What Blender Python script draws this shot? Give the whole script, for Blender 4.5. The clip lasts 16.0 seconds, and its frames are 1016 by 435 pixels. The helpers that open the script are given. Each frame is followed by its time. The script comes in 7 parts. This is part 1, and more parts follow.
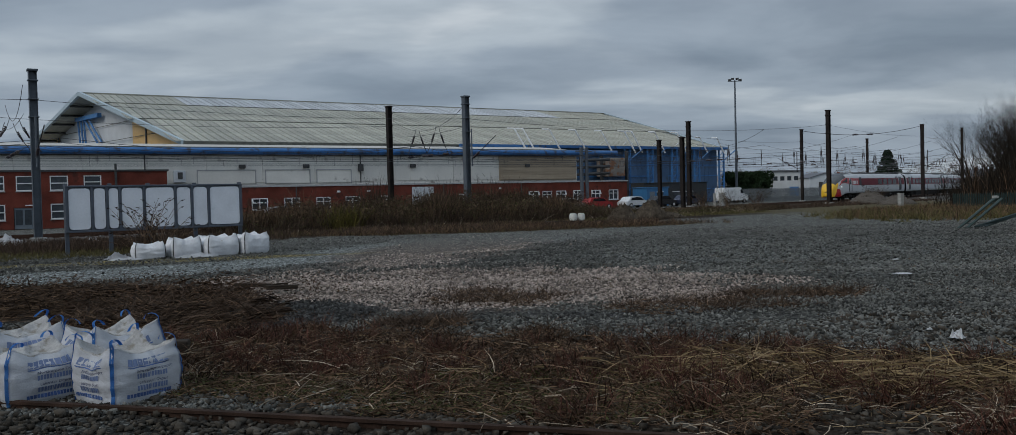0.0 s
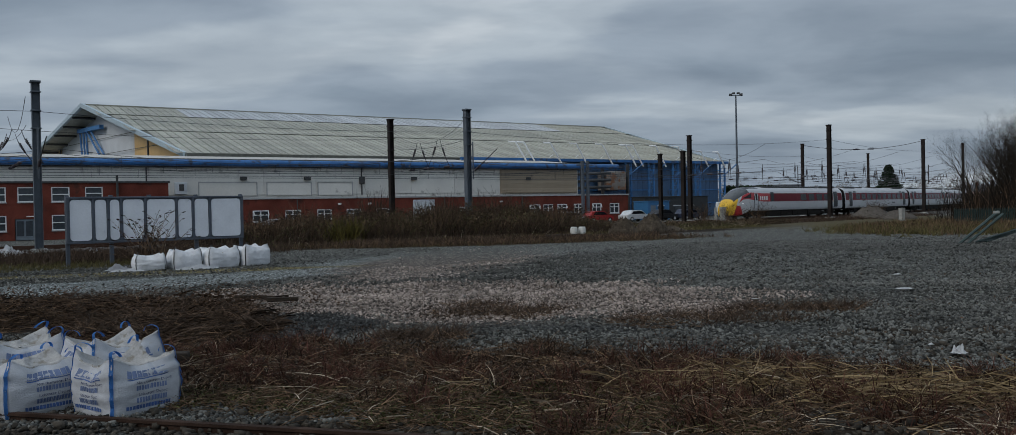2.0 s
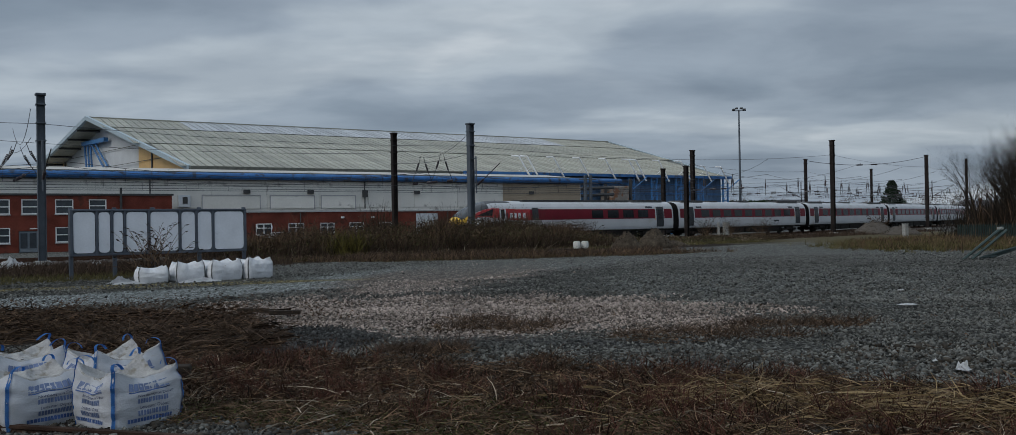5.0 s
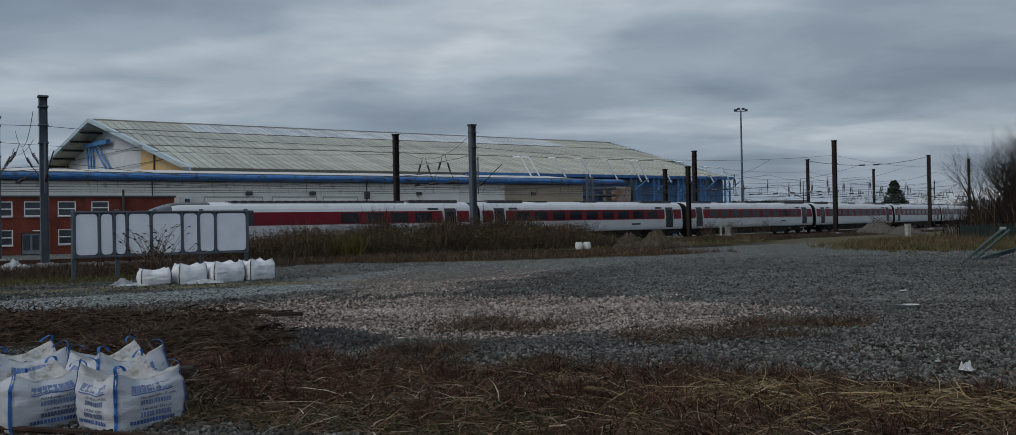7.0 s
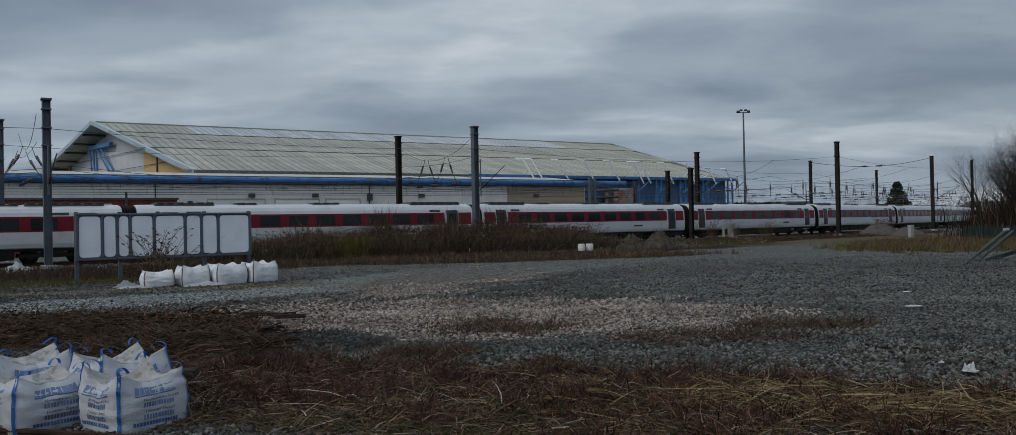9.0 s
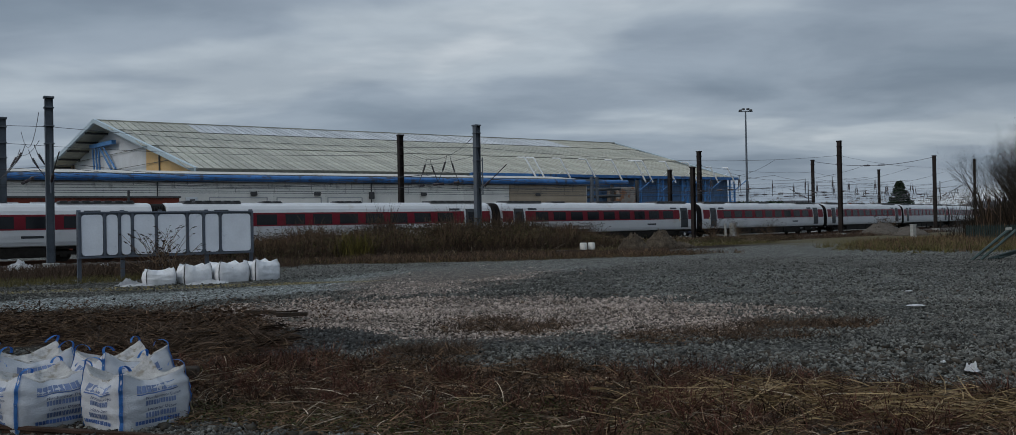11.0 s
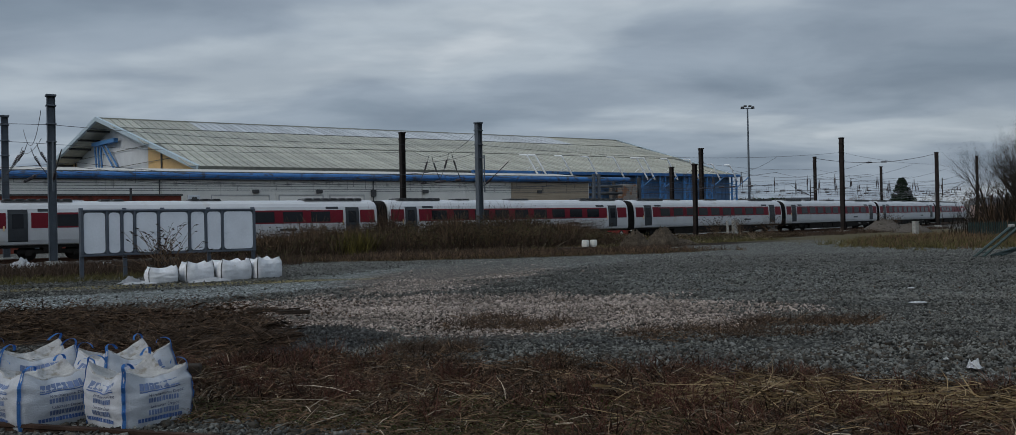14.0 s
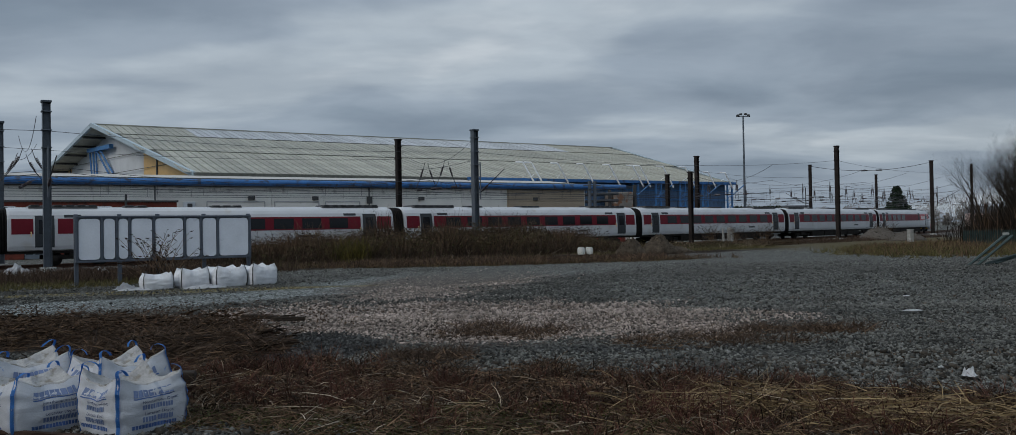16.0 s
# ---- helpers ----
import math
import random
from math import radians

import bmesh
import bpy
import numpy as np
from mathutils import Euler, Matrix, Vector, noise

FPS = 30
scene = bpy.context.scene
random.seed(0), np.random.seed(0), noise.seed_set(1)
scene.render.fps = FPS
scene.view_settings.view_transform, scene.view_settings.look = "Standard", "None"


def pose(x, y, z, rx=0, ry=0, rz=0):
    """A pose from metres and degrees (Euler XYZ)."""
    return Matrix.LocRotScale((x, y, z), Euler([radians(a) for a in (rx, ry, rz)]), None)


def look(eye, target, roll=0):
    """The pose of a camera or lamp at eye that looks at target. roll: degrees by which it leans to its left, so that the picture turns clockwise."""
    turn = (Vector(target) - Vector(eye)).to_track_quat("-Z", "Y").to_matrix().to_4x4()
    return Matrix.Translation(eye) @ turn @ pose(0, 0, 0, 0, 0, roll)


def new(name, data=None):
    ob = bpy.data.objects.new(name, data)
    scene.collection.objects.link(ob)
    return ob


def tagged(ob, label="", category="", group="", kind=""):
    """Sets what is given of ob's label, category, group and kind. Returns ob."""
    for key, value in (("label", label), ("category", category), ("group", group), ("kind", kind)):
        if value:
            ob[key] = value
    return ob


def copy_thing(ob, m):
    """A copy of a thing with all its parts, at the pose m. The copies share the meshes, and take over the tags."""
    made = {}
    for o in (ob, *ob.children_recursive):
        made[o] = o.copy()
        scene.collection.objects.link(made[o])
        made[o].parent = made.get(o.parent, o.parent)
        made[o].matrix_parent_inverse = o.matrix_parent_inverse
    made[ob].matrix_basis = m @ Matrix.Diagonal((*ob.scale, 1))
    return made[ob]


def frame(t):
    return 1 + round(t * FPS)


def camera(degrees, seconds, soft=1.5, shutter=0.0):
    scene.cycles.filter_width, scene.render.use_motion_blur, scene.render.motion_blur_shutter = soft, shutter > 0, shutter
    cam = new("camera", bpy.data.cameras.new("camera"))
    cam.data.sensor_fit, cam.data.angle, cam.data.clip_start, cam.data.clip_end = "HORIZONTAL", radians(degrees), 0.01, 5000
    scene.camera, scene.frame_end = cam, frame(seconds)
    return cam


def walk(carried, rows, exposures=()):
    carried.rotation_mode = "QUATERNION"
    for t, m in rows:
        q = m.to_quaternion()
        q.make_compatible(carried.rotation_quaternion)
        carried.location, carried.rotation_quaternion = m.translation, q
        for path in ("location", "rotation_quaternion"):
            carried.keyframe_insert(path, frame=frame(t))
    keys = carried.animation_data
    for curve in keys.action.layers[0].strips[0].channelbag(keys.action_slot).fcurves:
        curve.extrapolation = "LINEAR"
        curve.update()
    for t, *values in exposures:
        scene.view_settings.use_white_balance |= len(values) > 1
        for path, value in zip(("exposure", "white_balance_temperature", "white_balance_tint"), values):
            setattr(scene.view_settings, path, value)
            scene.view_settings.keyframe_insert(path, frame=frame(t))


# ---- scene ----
# ---------------------------------------------------------------- camera
EYE = Vector((0, 0, 1.95))


def aim(yaw, down, lean):
    """Camera pose at the eye: degrees to the left, below the level, and of clockwise lean."""
    a, b = radians(yaw), radians(down)
    way = Vector((-math.sin(a) * math.cos(b), math.cos(a) * math.cos(b), -math.sin(b)))
    return look(EYE, EYE + way * 100, -lean)


cam = camera(60.3, 16.0, soft=0.5)
AIMS = [(0, -0.506, 1.436, 1.439), (0.5, -0.509, 1.306, 1.269), (1, -0.472, 1.007, 1.316), (1.5, -0.464, 0.679, 1.351),
        (2, -0.468, 0.571, 1.196), (2.5, -0.453, 0.195, 1.299), (3, -0.418, 0.055, 1.182), (3.5, -0.422, -0.101, 1.103),
        (4, -0.377, -0.262, 1.03), (6.5, -0.204, -0.383, 1.014), (7, -0.163, -0.424, 1.085), (7.5, -0.114, -0.532, 1.152),
        (8, -0.071, -0.379, 1.1), (8.5, -0.057, -0.532, 1.057), (9, 0, -0.543, 1.164), (11.5, 0.155, -0.385, 1.086),
        (12, 0.225, -0.02, 1.158), (12.5, 0.249, -0.148, 1.162), (13, 0.271, -0.251, 1.1), (13.5, 0.251, -0.315, 1.098),
        (14, 0.255, -0.295, 1.155), (14.5, 0.116, -0.302, 1.078), (15, -0.067, -0.512, 0.954), (15.5, -0.051, -0.626, 0.927),
        (16, -0.026, -0.76, 1.027)]
walk(cam, [(t, aim(y, d, l)) for t, y, d, l in AIMS])

# ---------------------------------------------------------------- light: overcast winter day
SUN_UP, SUN_ROUND = radians(36), radians(228)
world = bpy.data.worlds.new("overcast_sky")
scene.world = world
world.use_nodes = True
wn, wl = world.node_tree.nodes, world.node_tree.links
wn.clear()


def wnode(kind, **inputs):
    n = wn.new(kind)
    for k, v in inputs.items():
        n.inputs[k].default_value = v
    return n


w_out, w_bg = wn.new("ShaderNodeOutputWorld"), wn.new("ShaderNodeBackground")
w_sky = wn.new("ShaderNodeTexSky")
w_sky.sky_type, w_sky.sun_disc = "NISHITA", False
w_sky.sun_elevation, w_sky.sun_rotation = SUN_UP, SUN_ROUND
w_sky.dust_density, w_sky.air_density = 2.0, 1.2
w_pos, w_sep = wn.new("ShaderNodeTexCoord"), wn.new("ShaderNodeSeparateXYZ")
wl.new(w_pos.outputs["Generated"], w_sep.inputs[0])
# clouds lie on a flat layer overhead, so they crowd together towards the horizon
w_lift = wn.new("ShaderNodeMath")
w_lift.operation = "MAXIMUM"
w_lift.inputs[1].default_value = 0.0
wl.new(w_sep.outputs["Z"], w_lift.inputs[0])
w_add = wn.new("ShaderNodeMath")
w_add.operation = "ADD"
w_add.inputs[1].default_value = 0.16
wl.new(w_lift.outputs[0], w_add.inputs[0])
w_div = wn.new("ShaderNodeVectorMath")
w_div.operation = "DIVIDE"
w_flat = wn.new("ShaderNodeCombineXYZ")
wl.new(w_sep.outputs["X"], w_flat.inputs[0])
wl.new(w_sep.outputs["Y"], w_flat.inputs[1])
w_den = wn.new("ShaderNodeCombineXYZ")
for i in range(3):
    wl.new(w_add.outputs[0], w_den.inputs[i])
wl.new(w_flat.outputs[0], w_div.inputs[0])
wl.new(w_den.outputs[0], w_div.inputs[1])


def cloud(scale, detail, rough, shift):
    move = wn.new("ShaderNodeMapping")
    move.inputs["Location"].default_value = shift
    move.inputs["Scale"].default_value = (0.75, 1.0, 1.0)
    wl.new(w_div.outputs[0], move.inputs[0])
    n = wnode("ShaderNodeTexNoise", Scale=scale, Detail=detail, Roughness=rough, Distortion=0.25)
    wl.new(move.outputs[0], n.inputs["Vector"])
    return n.outputs["Fac"]


def wramp(fac, *stops):
    r = wn.new("ShaderNodeValToRGB")
    r.color_ramp.interpolation = "EASE"
    while len(r.color_ramp.elements) < len(stops):
        r.color_ramp.elements.new(0.5)
    for e, (at, c) in zip(r.color_ramp.elements, stops):
        e.position, e.color = at, (*c, 1)
    wl.new(fac, r.inputs[0])
    return r.outputs[0]


def wmix(fac, a, b, how="MIX"):
    m = wn.new("ShaderNodeMix")
    m.data_type, m.blend_type = "RGBA", how
    for sock, v in ((m.inputs[0], fac), (m.inputs[6], a), (m.inputs[7], b)):
        if isinstance(v, bpy.types.NodeSocket):
            wl.new(v, sock)
        else:
            sock.default_value = v
    return m.outputs[2]


thick = wramp(cloud(1.1, 5, 0.46, (3.1, 1.4, 0)), (0.36, (0.26, 0.31, 0.37)), (0.5, (0.35, 0.40, 0.46)), (0.62, (0.50, 0.545, 0.585)), (0.74, (0.74, 0.76, 0.77)))
veil = wramp(cloud(2.4, 6, 0.52, (0.4, 5.2, 0)), (0.3, (0.88, 0.89, 0.91)), (0.7, (1.14, 1.13, 1.12)))
deck = wmix(1.0, thick, veil, "MULTIPLY")
# a little of the clear sky shows through the thinner places
w_gain = wn.new("ShaderNodeVectorMath")
w_gain.operation = "SCALE"
w_gain.inputs["Scale"].default_value = 0.07
wl.new(w_sky.outputs[0], w_gain.inputs[0])
deck = wmix(1.0, deck, (1.04, 1.10, 1.155, 1), "MULTIPLY")
w_all = wmix(0.93, w_gain.outputs[0], deck)
# the side away from the sun is a little darker
w_side = wn.new("ShaderNodeMapRange")
w_side.interpolation_type = "SMOOTHSTEP"
for i, v in enumerate((0.05, 0.6, 1.0, 0.9)):
    w_side.inputs[i + 1].default_value = v
wl.new(w_sep.outputs["X"], w_side.inputs[0])
w_dim = wn.new("ShaderNodeVectorMath")
w_dim.operation = "SCALE"
wl.new(w_all, w_dim.inputs[0])
wl.new(w_side.outputs[0], w_dim.inputs["Scale"])
w_all = w_dim.outputs[0]
# an overcast sky is brightest overhead
w_up = wn.new("ShaderNodeMapRange")
w_up.interpolation_type = "SMOOTHSTEP"
for i, v in enumerate((0.25, 0.9, 1.0, 1.9)):
    w_up.inputs[i + 1].default_value = v
wl.new(w_sep.outputs["Z"], w_up.inputs[0])
w_top = wn.new("ShaderNodeVectorMath")
w_top.operation = "SCALE"
wl.new(w_all, w_top.inputs[0])
wl.new(w_up.outputs[0], w_top.inputs["Scale"])
w_all = w_top.outputs[0]
wl.new(w_all, w_bg.inputs["Color"])
w_bg.inputs["Strength"].default_value = 0.8
wl.new(w_bg.outputs[0], w_out.inputs[0])

sun = new("sun", bpy.data.lights.new("sun", "SUN"))
sun.data.energy, sun.data.angle, sun.data.color = 0.9, radians(25), (1.0, 0.95, 0.88)
sun.matrix_world = look((0, 0, 50), (-40 * math.sin(SUN_ROUND) * 1.6, -40 * math.cos(SUN_ROUND) * 1.6, 50 - 64 * math.tan(SUN_UP)))
scene.view_settings.exposure = 0.0

# ---------------------------------------------------------------- materials
MATS = {}


def mat(name, col, rough=0.6, metal=0.0, var=0.18, scale=3.0, fine=40.0, bump=0.15, dirt=None, dirt_at=0.62, stretch=(1, 1, 1), piece=0.0, soft=0.1, gloss=0.5):
    """A procedural surface: a base colour that varies at two scales, stains of a second colour, fine relief."""
    m = bpy.data.materials.new(name)
    m.use_nodes = True
    n, l = m.node_tree.nodes, m.node_tree.links
    p = n["Principled BSDF"]
    p.inputs["Roughness"].default_value, p.inputs["Metallic"].default_value = rough, metal
    p.inputs["Specular IOR Level"].default_value = gloss
    co, mp = n.new("ShaderNodeTexCoord"), n.new("ShaderNodeMapping")
    mp.inputs["Scale"].default_value = stretch
    l.new(co.outputs["Object"], mp.inputs[0])

    def noise_at(s, detail=4):
        t = n.new("ShaderNodeTexNoise")
        t.inputs["Scale"].default_value, t.inputs["Detail"].default_value = s, detail
        l.new(mp.outputs[0], t.inputs["Vector"])
        return t.outputs["Fac"]

    def mix(fac, a, b, how="MIX"):
        x = n.new("ShaderNodeMix")
        x.data_type, x.blend_type = "RGBA", how
        for sock, v in ((x.inputs[0], fac), (x.inputs[6], a), (x.inputs[7], b)):
            if isinstance(v, bpy.types.NodeSocket):
                l.new(v, sock)
            else:
                sock.default_value = v if isinstance(v, float) else (*v, 1)
        return x.outputs[2]

    def ramp(fac, lo, hi, a=0.0, b=1.0):
        r = n.new("ShaderNodeMapRange")
        r.inputs[1].default_value, r.inputs[2].default_value, r.inputs[3].default_value, r.inputs[4].default_value = lo, hi, a, b
        l.new(fac, r.inputs[0])
        return r.outputs[0]

    big, small = noise_at(scale), noise_at(fine, 5)
    c = mix(ramp(big, 0.3, 0.7), tuple(x * (1 - var) for x in col), tuple(min(1, x * (1 + var)) for x in col))
    c = mix(ramp(small, 0.3, 0.7, 0.0, 1.0), c, mix(1.0, c, tuple([1 - var] * 3), "MULTIPLY"))
    if dirt:
        c = mix(ramp(noise_at(scale * 1.7, 7), dirt_at, dirt_at + soft), c, dirt)
    if piece:
        info = n.new("ShaderNodeObjectInfo")
        isl = n.new("ShaderNodeNewGeometry")
        add = n.new("ShaderNodeMath")
        add.operation = "ADD"
        l.new(info.outputs["Random"], add.inputs[0])
        l.new(isl.outputs["Random Per Island"], add.inputs[1])
        fr = n.new("ShaderNodeMath")
        fr.operation = "FRACT"
        l.new(add.outputs[0], fr.inputs[0])
        v = ramp(fr.outputs[0], 0, 1, 1 - piece, 1 + piece)
        grey = n.new("ShaderNodeCombineColor")
        for i in range(3):
            l.new(v, grey.inputs[i])
        c = mix(1.0, c, grey.outputs[0], "MULTIPLY")
    l.new(c, p.inputs["Base Color"])
    l.new(ramp(small, 0.2, 0.8, max(0.02, rough - 0.1), min(1, rough + 0.1)), p.inputs["Roughness"])
    if bump:
        b = n.new("ShaderNodeBump")
        b.inputs["Strength"].default_value, b.inputs["Distance"].default_value = bump, 0.02
        l.new(small, b.inputs["Height"])
        l.new(b.outputs[0], p.inputs["Normal"])
    MATS[name] = m
    return m


# ---------------------------------------------------------------- mesh tools
def part(name, bm, material, parent=None, label="", smooth=False):
    """Links a bmesh as one mesh object, under a thing or a part where one is given."""
    me = bpy.data.meshes.new(name)
    bm.normal_update()
    bm.to_mesh(me)
    bm.free()
    me.materials.append(material)
    if smooth:
        me.polygons.foreach_set("use_smooth", [True] * len(me.polygons))
    ob = new(name, me)
    if parent:
        ob.parent = parent
    return tagged(ob, label)


def shared(name, me, parent, m):
    """One more object on a mesh that alike pieces share."""
    ob = new(name, me)
    ob.parent = parent
    ob.matrix_basis = m
    return ob


def thing(name, m, label, category, group="", kind=""):
    ob = new(name)
    ob.matrix_world = m
    ob.empty_display_size = 0.2
    return tagged(ob, label, category, group, kind)


def mesh_of(bm, name, material):
    me = bpy.data.meshes.new(name)
    bm.normal_update()
    bm.to_mesh(me)
    bm.free()
    me.materials.append(material)
    return me


def box(bm, x0, x1, y0, y1, z0, z1, m=None):
    c = [(x0, y0, z0), (x1, y0, z0), (x1, y1, z0), (x0, y1, z0), (x0, y0, z1), (x1, y0, z1), (x1, y1, z1), (x0, y1, z1)]
    v = [bm.verts.new(m @ Vector(p) if m else p) for p in c]
    for q in ((3, 2, 1, 0), (4, 5, 6, 7), (0, 1, 5, 4), (1, 2, 6, 5), (2, 3, 7, 6), (3, 0, 4, 7)):
        bm.faces.new([v[i] for i in q])
    return bm


def bbox(x0, x1, y0, y1, z0, z1, bevel=0.0):
    """A new bmesh with one box, its edges rounded off."""
    bm = box(bmesh.new(), x0, x1, y0, y1, z0, z1)
    if bevel:
        bmesh.ops.bevel(bm, geom=bm.edges[:], offset=bevel, segments=2, affect="EDGES", profile=0.5)
    return bm


def rod(bm, a, b, r, n=6, r2=None):
    """A round bar from a to b."""
    a, b = Vector(a), Vector(b)
    z = (b - a).normalized()
    x = z.cross(Vector((0, 0, 1)) if abs(z.z) < 0.9 else Vector((1, 0, 0))).normalized()
    y = z.cross(x)
    r2 = r if r2 is None else r2
    rings = [[bm.verts.new(p + (x * math.cos(6.2832 * i / n) + y * math.sin(6.2832 * i / n)) * s) for i in range(n)] for p, s in ((a, r), (b, r2))]
    for i in range(n):
        bm.faces.new((rings[0][i], rings[0][(i + 1) % n], rings[1][(i + 1) % n], rings[1][i]))
    bm.faces.new(rings[0][::-1])
    bm.faces.new(rings[1])
    return bm


def tube(bm, pts, r, n=4):
    """One unbroken thin tube through the points."""
    pts = [Vector(p) for p in pts]
    rings = []
    for i, p in enumerate(pts):
        z = (pts[min(i + 1, len(pts) - 1)] - pts[max(i - 1, 0)]).normalized()
        x = z.cross(Vector((0, 0, 1)) if abs(z.z) < 0.9 else Vector((1, 0, 0))).normalized()
        y = z.cross(x)
        rings.append([p + (x * math.cos(6.2832 * k / n) + y * math.sin(6.2832 * k / n)) * r for k in range(n)])
    return loft(bm, rings)


def prism(bm, outline, y0, y1, axes="xz"):
    """Pushes a closed outline (a, b) along the third axis."""
    def at(a, b, y):
        return (a, y, b) if axes == "xz" else (y, a, b) if axes == "yz" else (a, b, y)
    r0, r1 = [bm.verts.new(at(a, b, y0)) for a, b in outline], [bm.verts.new(at(a, b, y1)) for a, b in outline]
    k = len(outline)
    for i in range(k):
        bm.faces.new((r0[i], r0[(i + 1) % k], r1[(i + 1) % k], r1[i]))
    bm.faces.new(r0[::-1])
    bm.faces.new(r1)
    bmesh.ops.recalc_face_normals(bm, faces=bm.faces[:])
    return bm


def loft(bm, rings, close=True, caps=True):
    """Skins rings of equal count, each a list of points."""
    vs = [[bm.verts.new(p) for p in r] for r in rings]
    k = len(rings[0])
    for a, b in zip(vs, vs[1:]):
        for i in range(k if close else k - 1):
            bm.faces.new((a[i], a[(i + 1) % k], b[(i + 1) % k], b[i]))
    if caps and close:
        bm.faces.new(vs[0][::-1])
        bm.faces.new(vs[-1])
    bmesh.ops.recalc_face_normals(bm, faces=bm.faces[:])
    return bm


def soup(name, verts, faces, material, kind="stuff", label="", category="", parent=None):
    """Many small pieces in one mesh, from arrays."""
    verts, faces = np.asarray(verts, dtype=np.float32), np.asarray(faces, dtype=np.int32)
    me = bpy.data.meshes.new(name)
    k = faces.shape[1]
    me.vertices.add(len(verts))
    me.vertices.foreach_set("co", verts.ravel())
    me.loops.add(faces.size)
    me.loops.foreach_set("vertex_index", faces.ravel())
    me.polygons.add(len(faces))
    me.polygons.foreach_set("loop_start", np.arange(0, faces.size, k, dtype=np.int32))
    me.update(calc_edges=True)
    me.materials.append(material)
    ob = new(name, me)
    if parent:
        ob.parent = parent
    return tagged(ob, label, category, "", kind)

# ---------------------------------------------------------------- the plan: building axes and the track's curve
TH = radians(58.5)
DU, DV = Vector((math.sin(TH), math.cos(TH), 0)), Vector((-math.cos(TH), math.sin(TH), 0))
YARD = Matrix(((DU.x, DV.x, 0, 0), (DU.y, DV.y, 0, 0), (0, 0, 1, 0), (0, 0, 0, 1)))
RAIL_Z = 0.2
BEND, STEP = [], 0.5


def heading(s):
    w = min(max(0.0, s - 0.83), 205)
    return 0.98275 - 0.0024151 * w * min(w / 30, 1)


def lay_out():
    """Walks the line of the track's near side in small steps both ways from its start."""
    p, ahead = Vector((-26.28, 53.29, 0)), []
    for i in range(720):
        ahead.append(p.copy())
        h = heading(i * STEP)
        p += Vector((math.sin(h), math.cos(h), 0)) * STEP
    p, back = Vector((-26.28, 53.29, 0)), []
    h = heading(0)
    for i in range(360):
        p -= Vector((math.sin(h), math.cos(h), 0)) * STEP
        back.append(p.copy())
    BEND.extend(back[::-1] + ahead)


lay_out()


def along(s, off=0.0, z=0.0):
    """The point s metres along the track and off metres beyond its near side."""
    f = s / STEP + 360
    i = min(max(int(math.floor(f)), 0), len(BEND) - 2)
    p = BEND[i].lerp(BEND[i + 1], f - i)
    h = heading(s)
    return p + Vector((-math.cos(h), math.sin(h), 0)) * off + Vector((0, 0, z))


M_BALLAST = mat("track_ballast", (0.12, 0.105, 0.095), 0.95, var=0.35, scale=4, fine=30, bump=0.8, gloss=0.12)
M_RAIL = mat("rail_rust", (0.09, 0.05, 0.035), 0.7, 0.4, var=0.3, scale=6, fine=90, gloss=0.12)
M_RAILTOP = mat("rail_worn_steel", (0.3, 0.29, 0.28), 0.35, 0.9, var=0.15)
M_SLEEPER = mat("sleeper_concrete", (0.22, 0.21, 0.2), 0.9, var=0.25, scale=5, gloss=0.12)
M_TIMBER = mat("old_timber", (0.042, 0.033, 0.026), 0.9, var=0.35, scale=4, fine=30, stretch=(1, 8, 8), gloss=0.12)


def strip(bm, offs, s0, s1, ds):
    """A band that follows the track, with the cross-section offs: (offset, height)."""
    n = int((s1 - s0) / ds)
    rows = [[bm.verts.new(along(s0 + i * ds, o, z)) for o, z in offs] for i in range(n + 1)]
    for a, b in zip(rows, rows[1:]):
        for j in range(len(offs) - 1):
            bm.faces.new((a[j], a[j + 1], b[j + 1], b[j]))
    bmesh.ops.recalc_face_normals(bm, faces=bm.faces[:])
    return bm


CENTRES = (1.35, 4.95)
bed = part("track_bed", strip(bmesh.new(), [(-1.9, -0.3), (-0.6, 0.06), (3.0, 0.07), (6.6, 0.06), (7.9, -0.3)], -150, 330, 3), M_BALLAST)
tagged(bed, "grey stone ballast bed under two railway tracks", "track bed", kind="structure")
for c in CENTRES:
    track = thing("railway_track", pose(0, 0, 0), "steel rails on concrete sleepers over stone ballast", "track", "running lines", "structure")
    for side in (-0.7525, 0.7525):
        o = c + side
        part("rail", strip(bmesh.new(), [(o - 0.07, 0.05), (o - 0.015, 0.08), (o - 0.035, 0.17), (o - 0.035, 0.2), (o + 0.035, 0.2), (o + 0.035, 0.17), (o + 0.015, 0.08), (o + 0.07, 0.05)], -150, 330, 3), M_RAIL, track)
    bm = bmesh.new()
    for i in range(560):
        s = -150 + i * 0.7
        h = heading(s)
        m = Matrix.Translation(along(s, c)) @ Matrix.Rotation(-h, 4, "Z")
        box(bm, -1.25, 1.25, -0.13, 0.13, 0.0, 0.1, m)
    tagged(part("sleepers", bm, M_SLEEPER, track), kind="stuff")

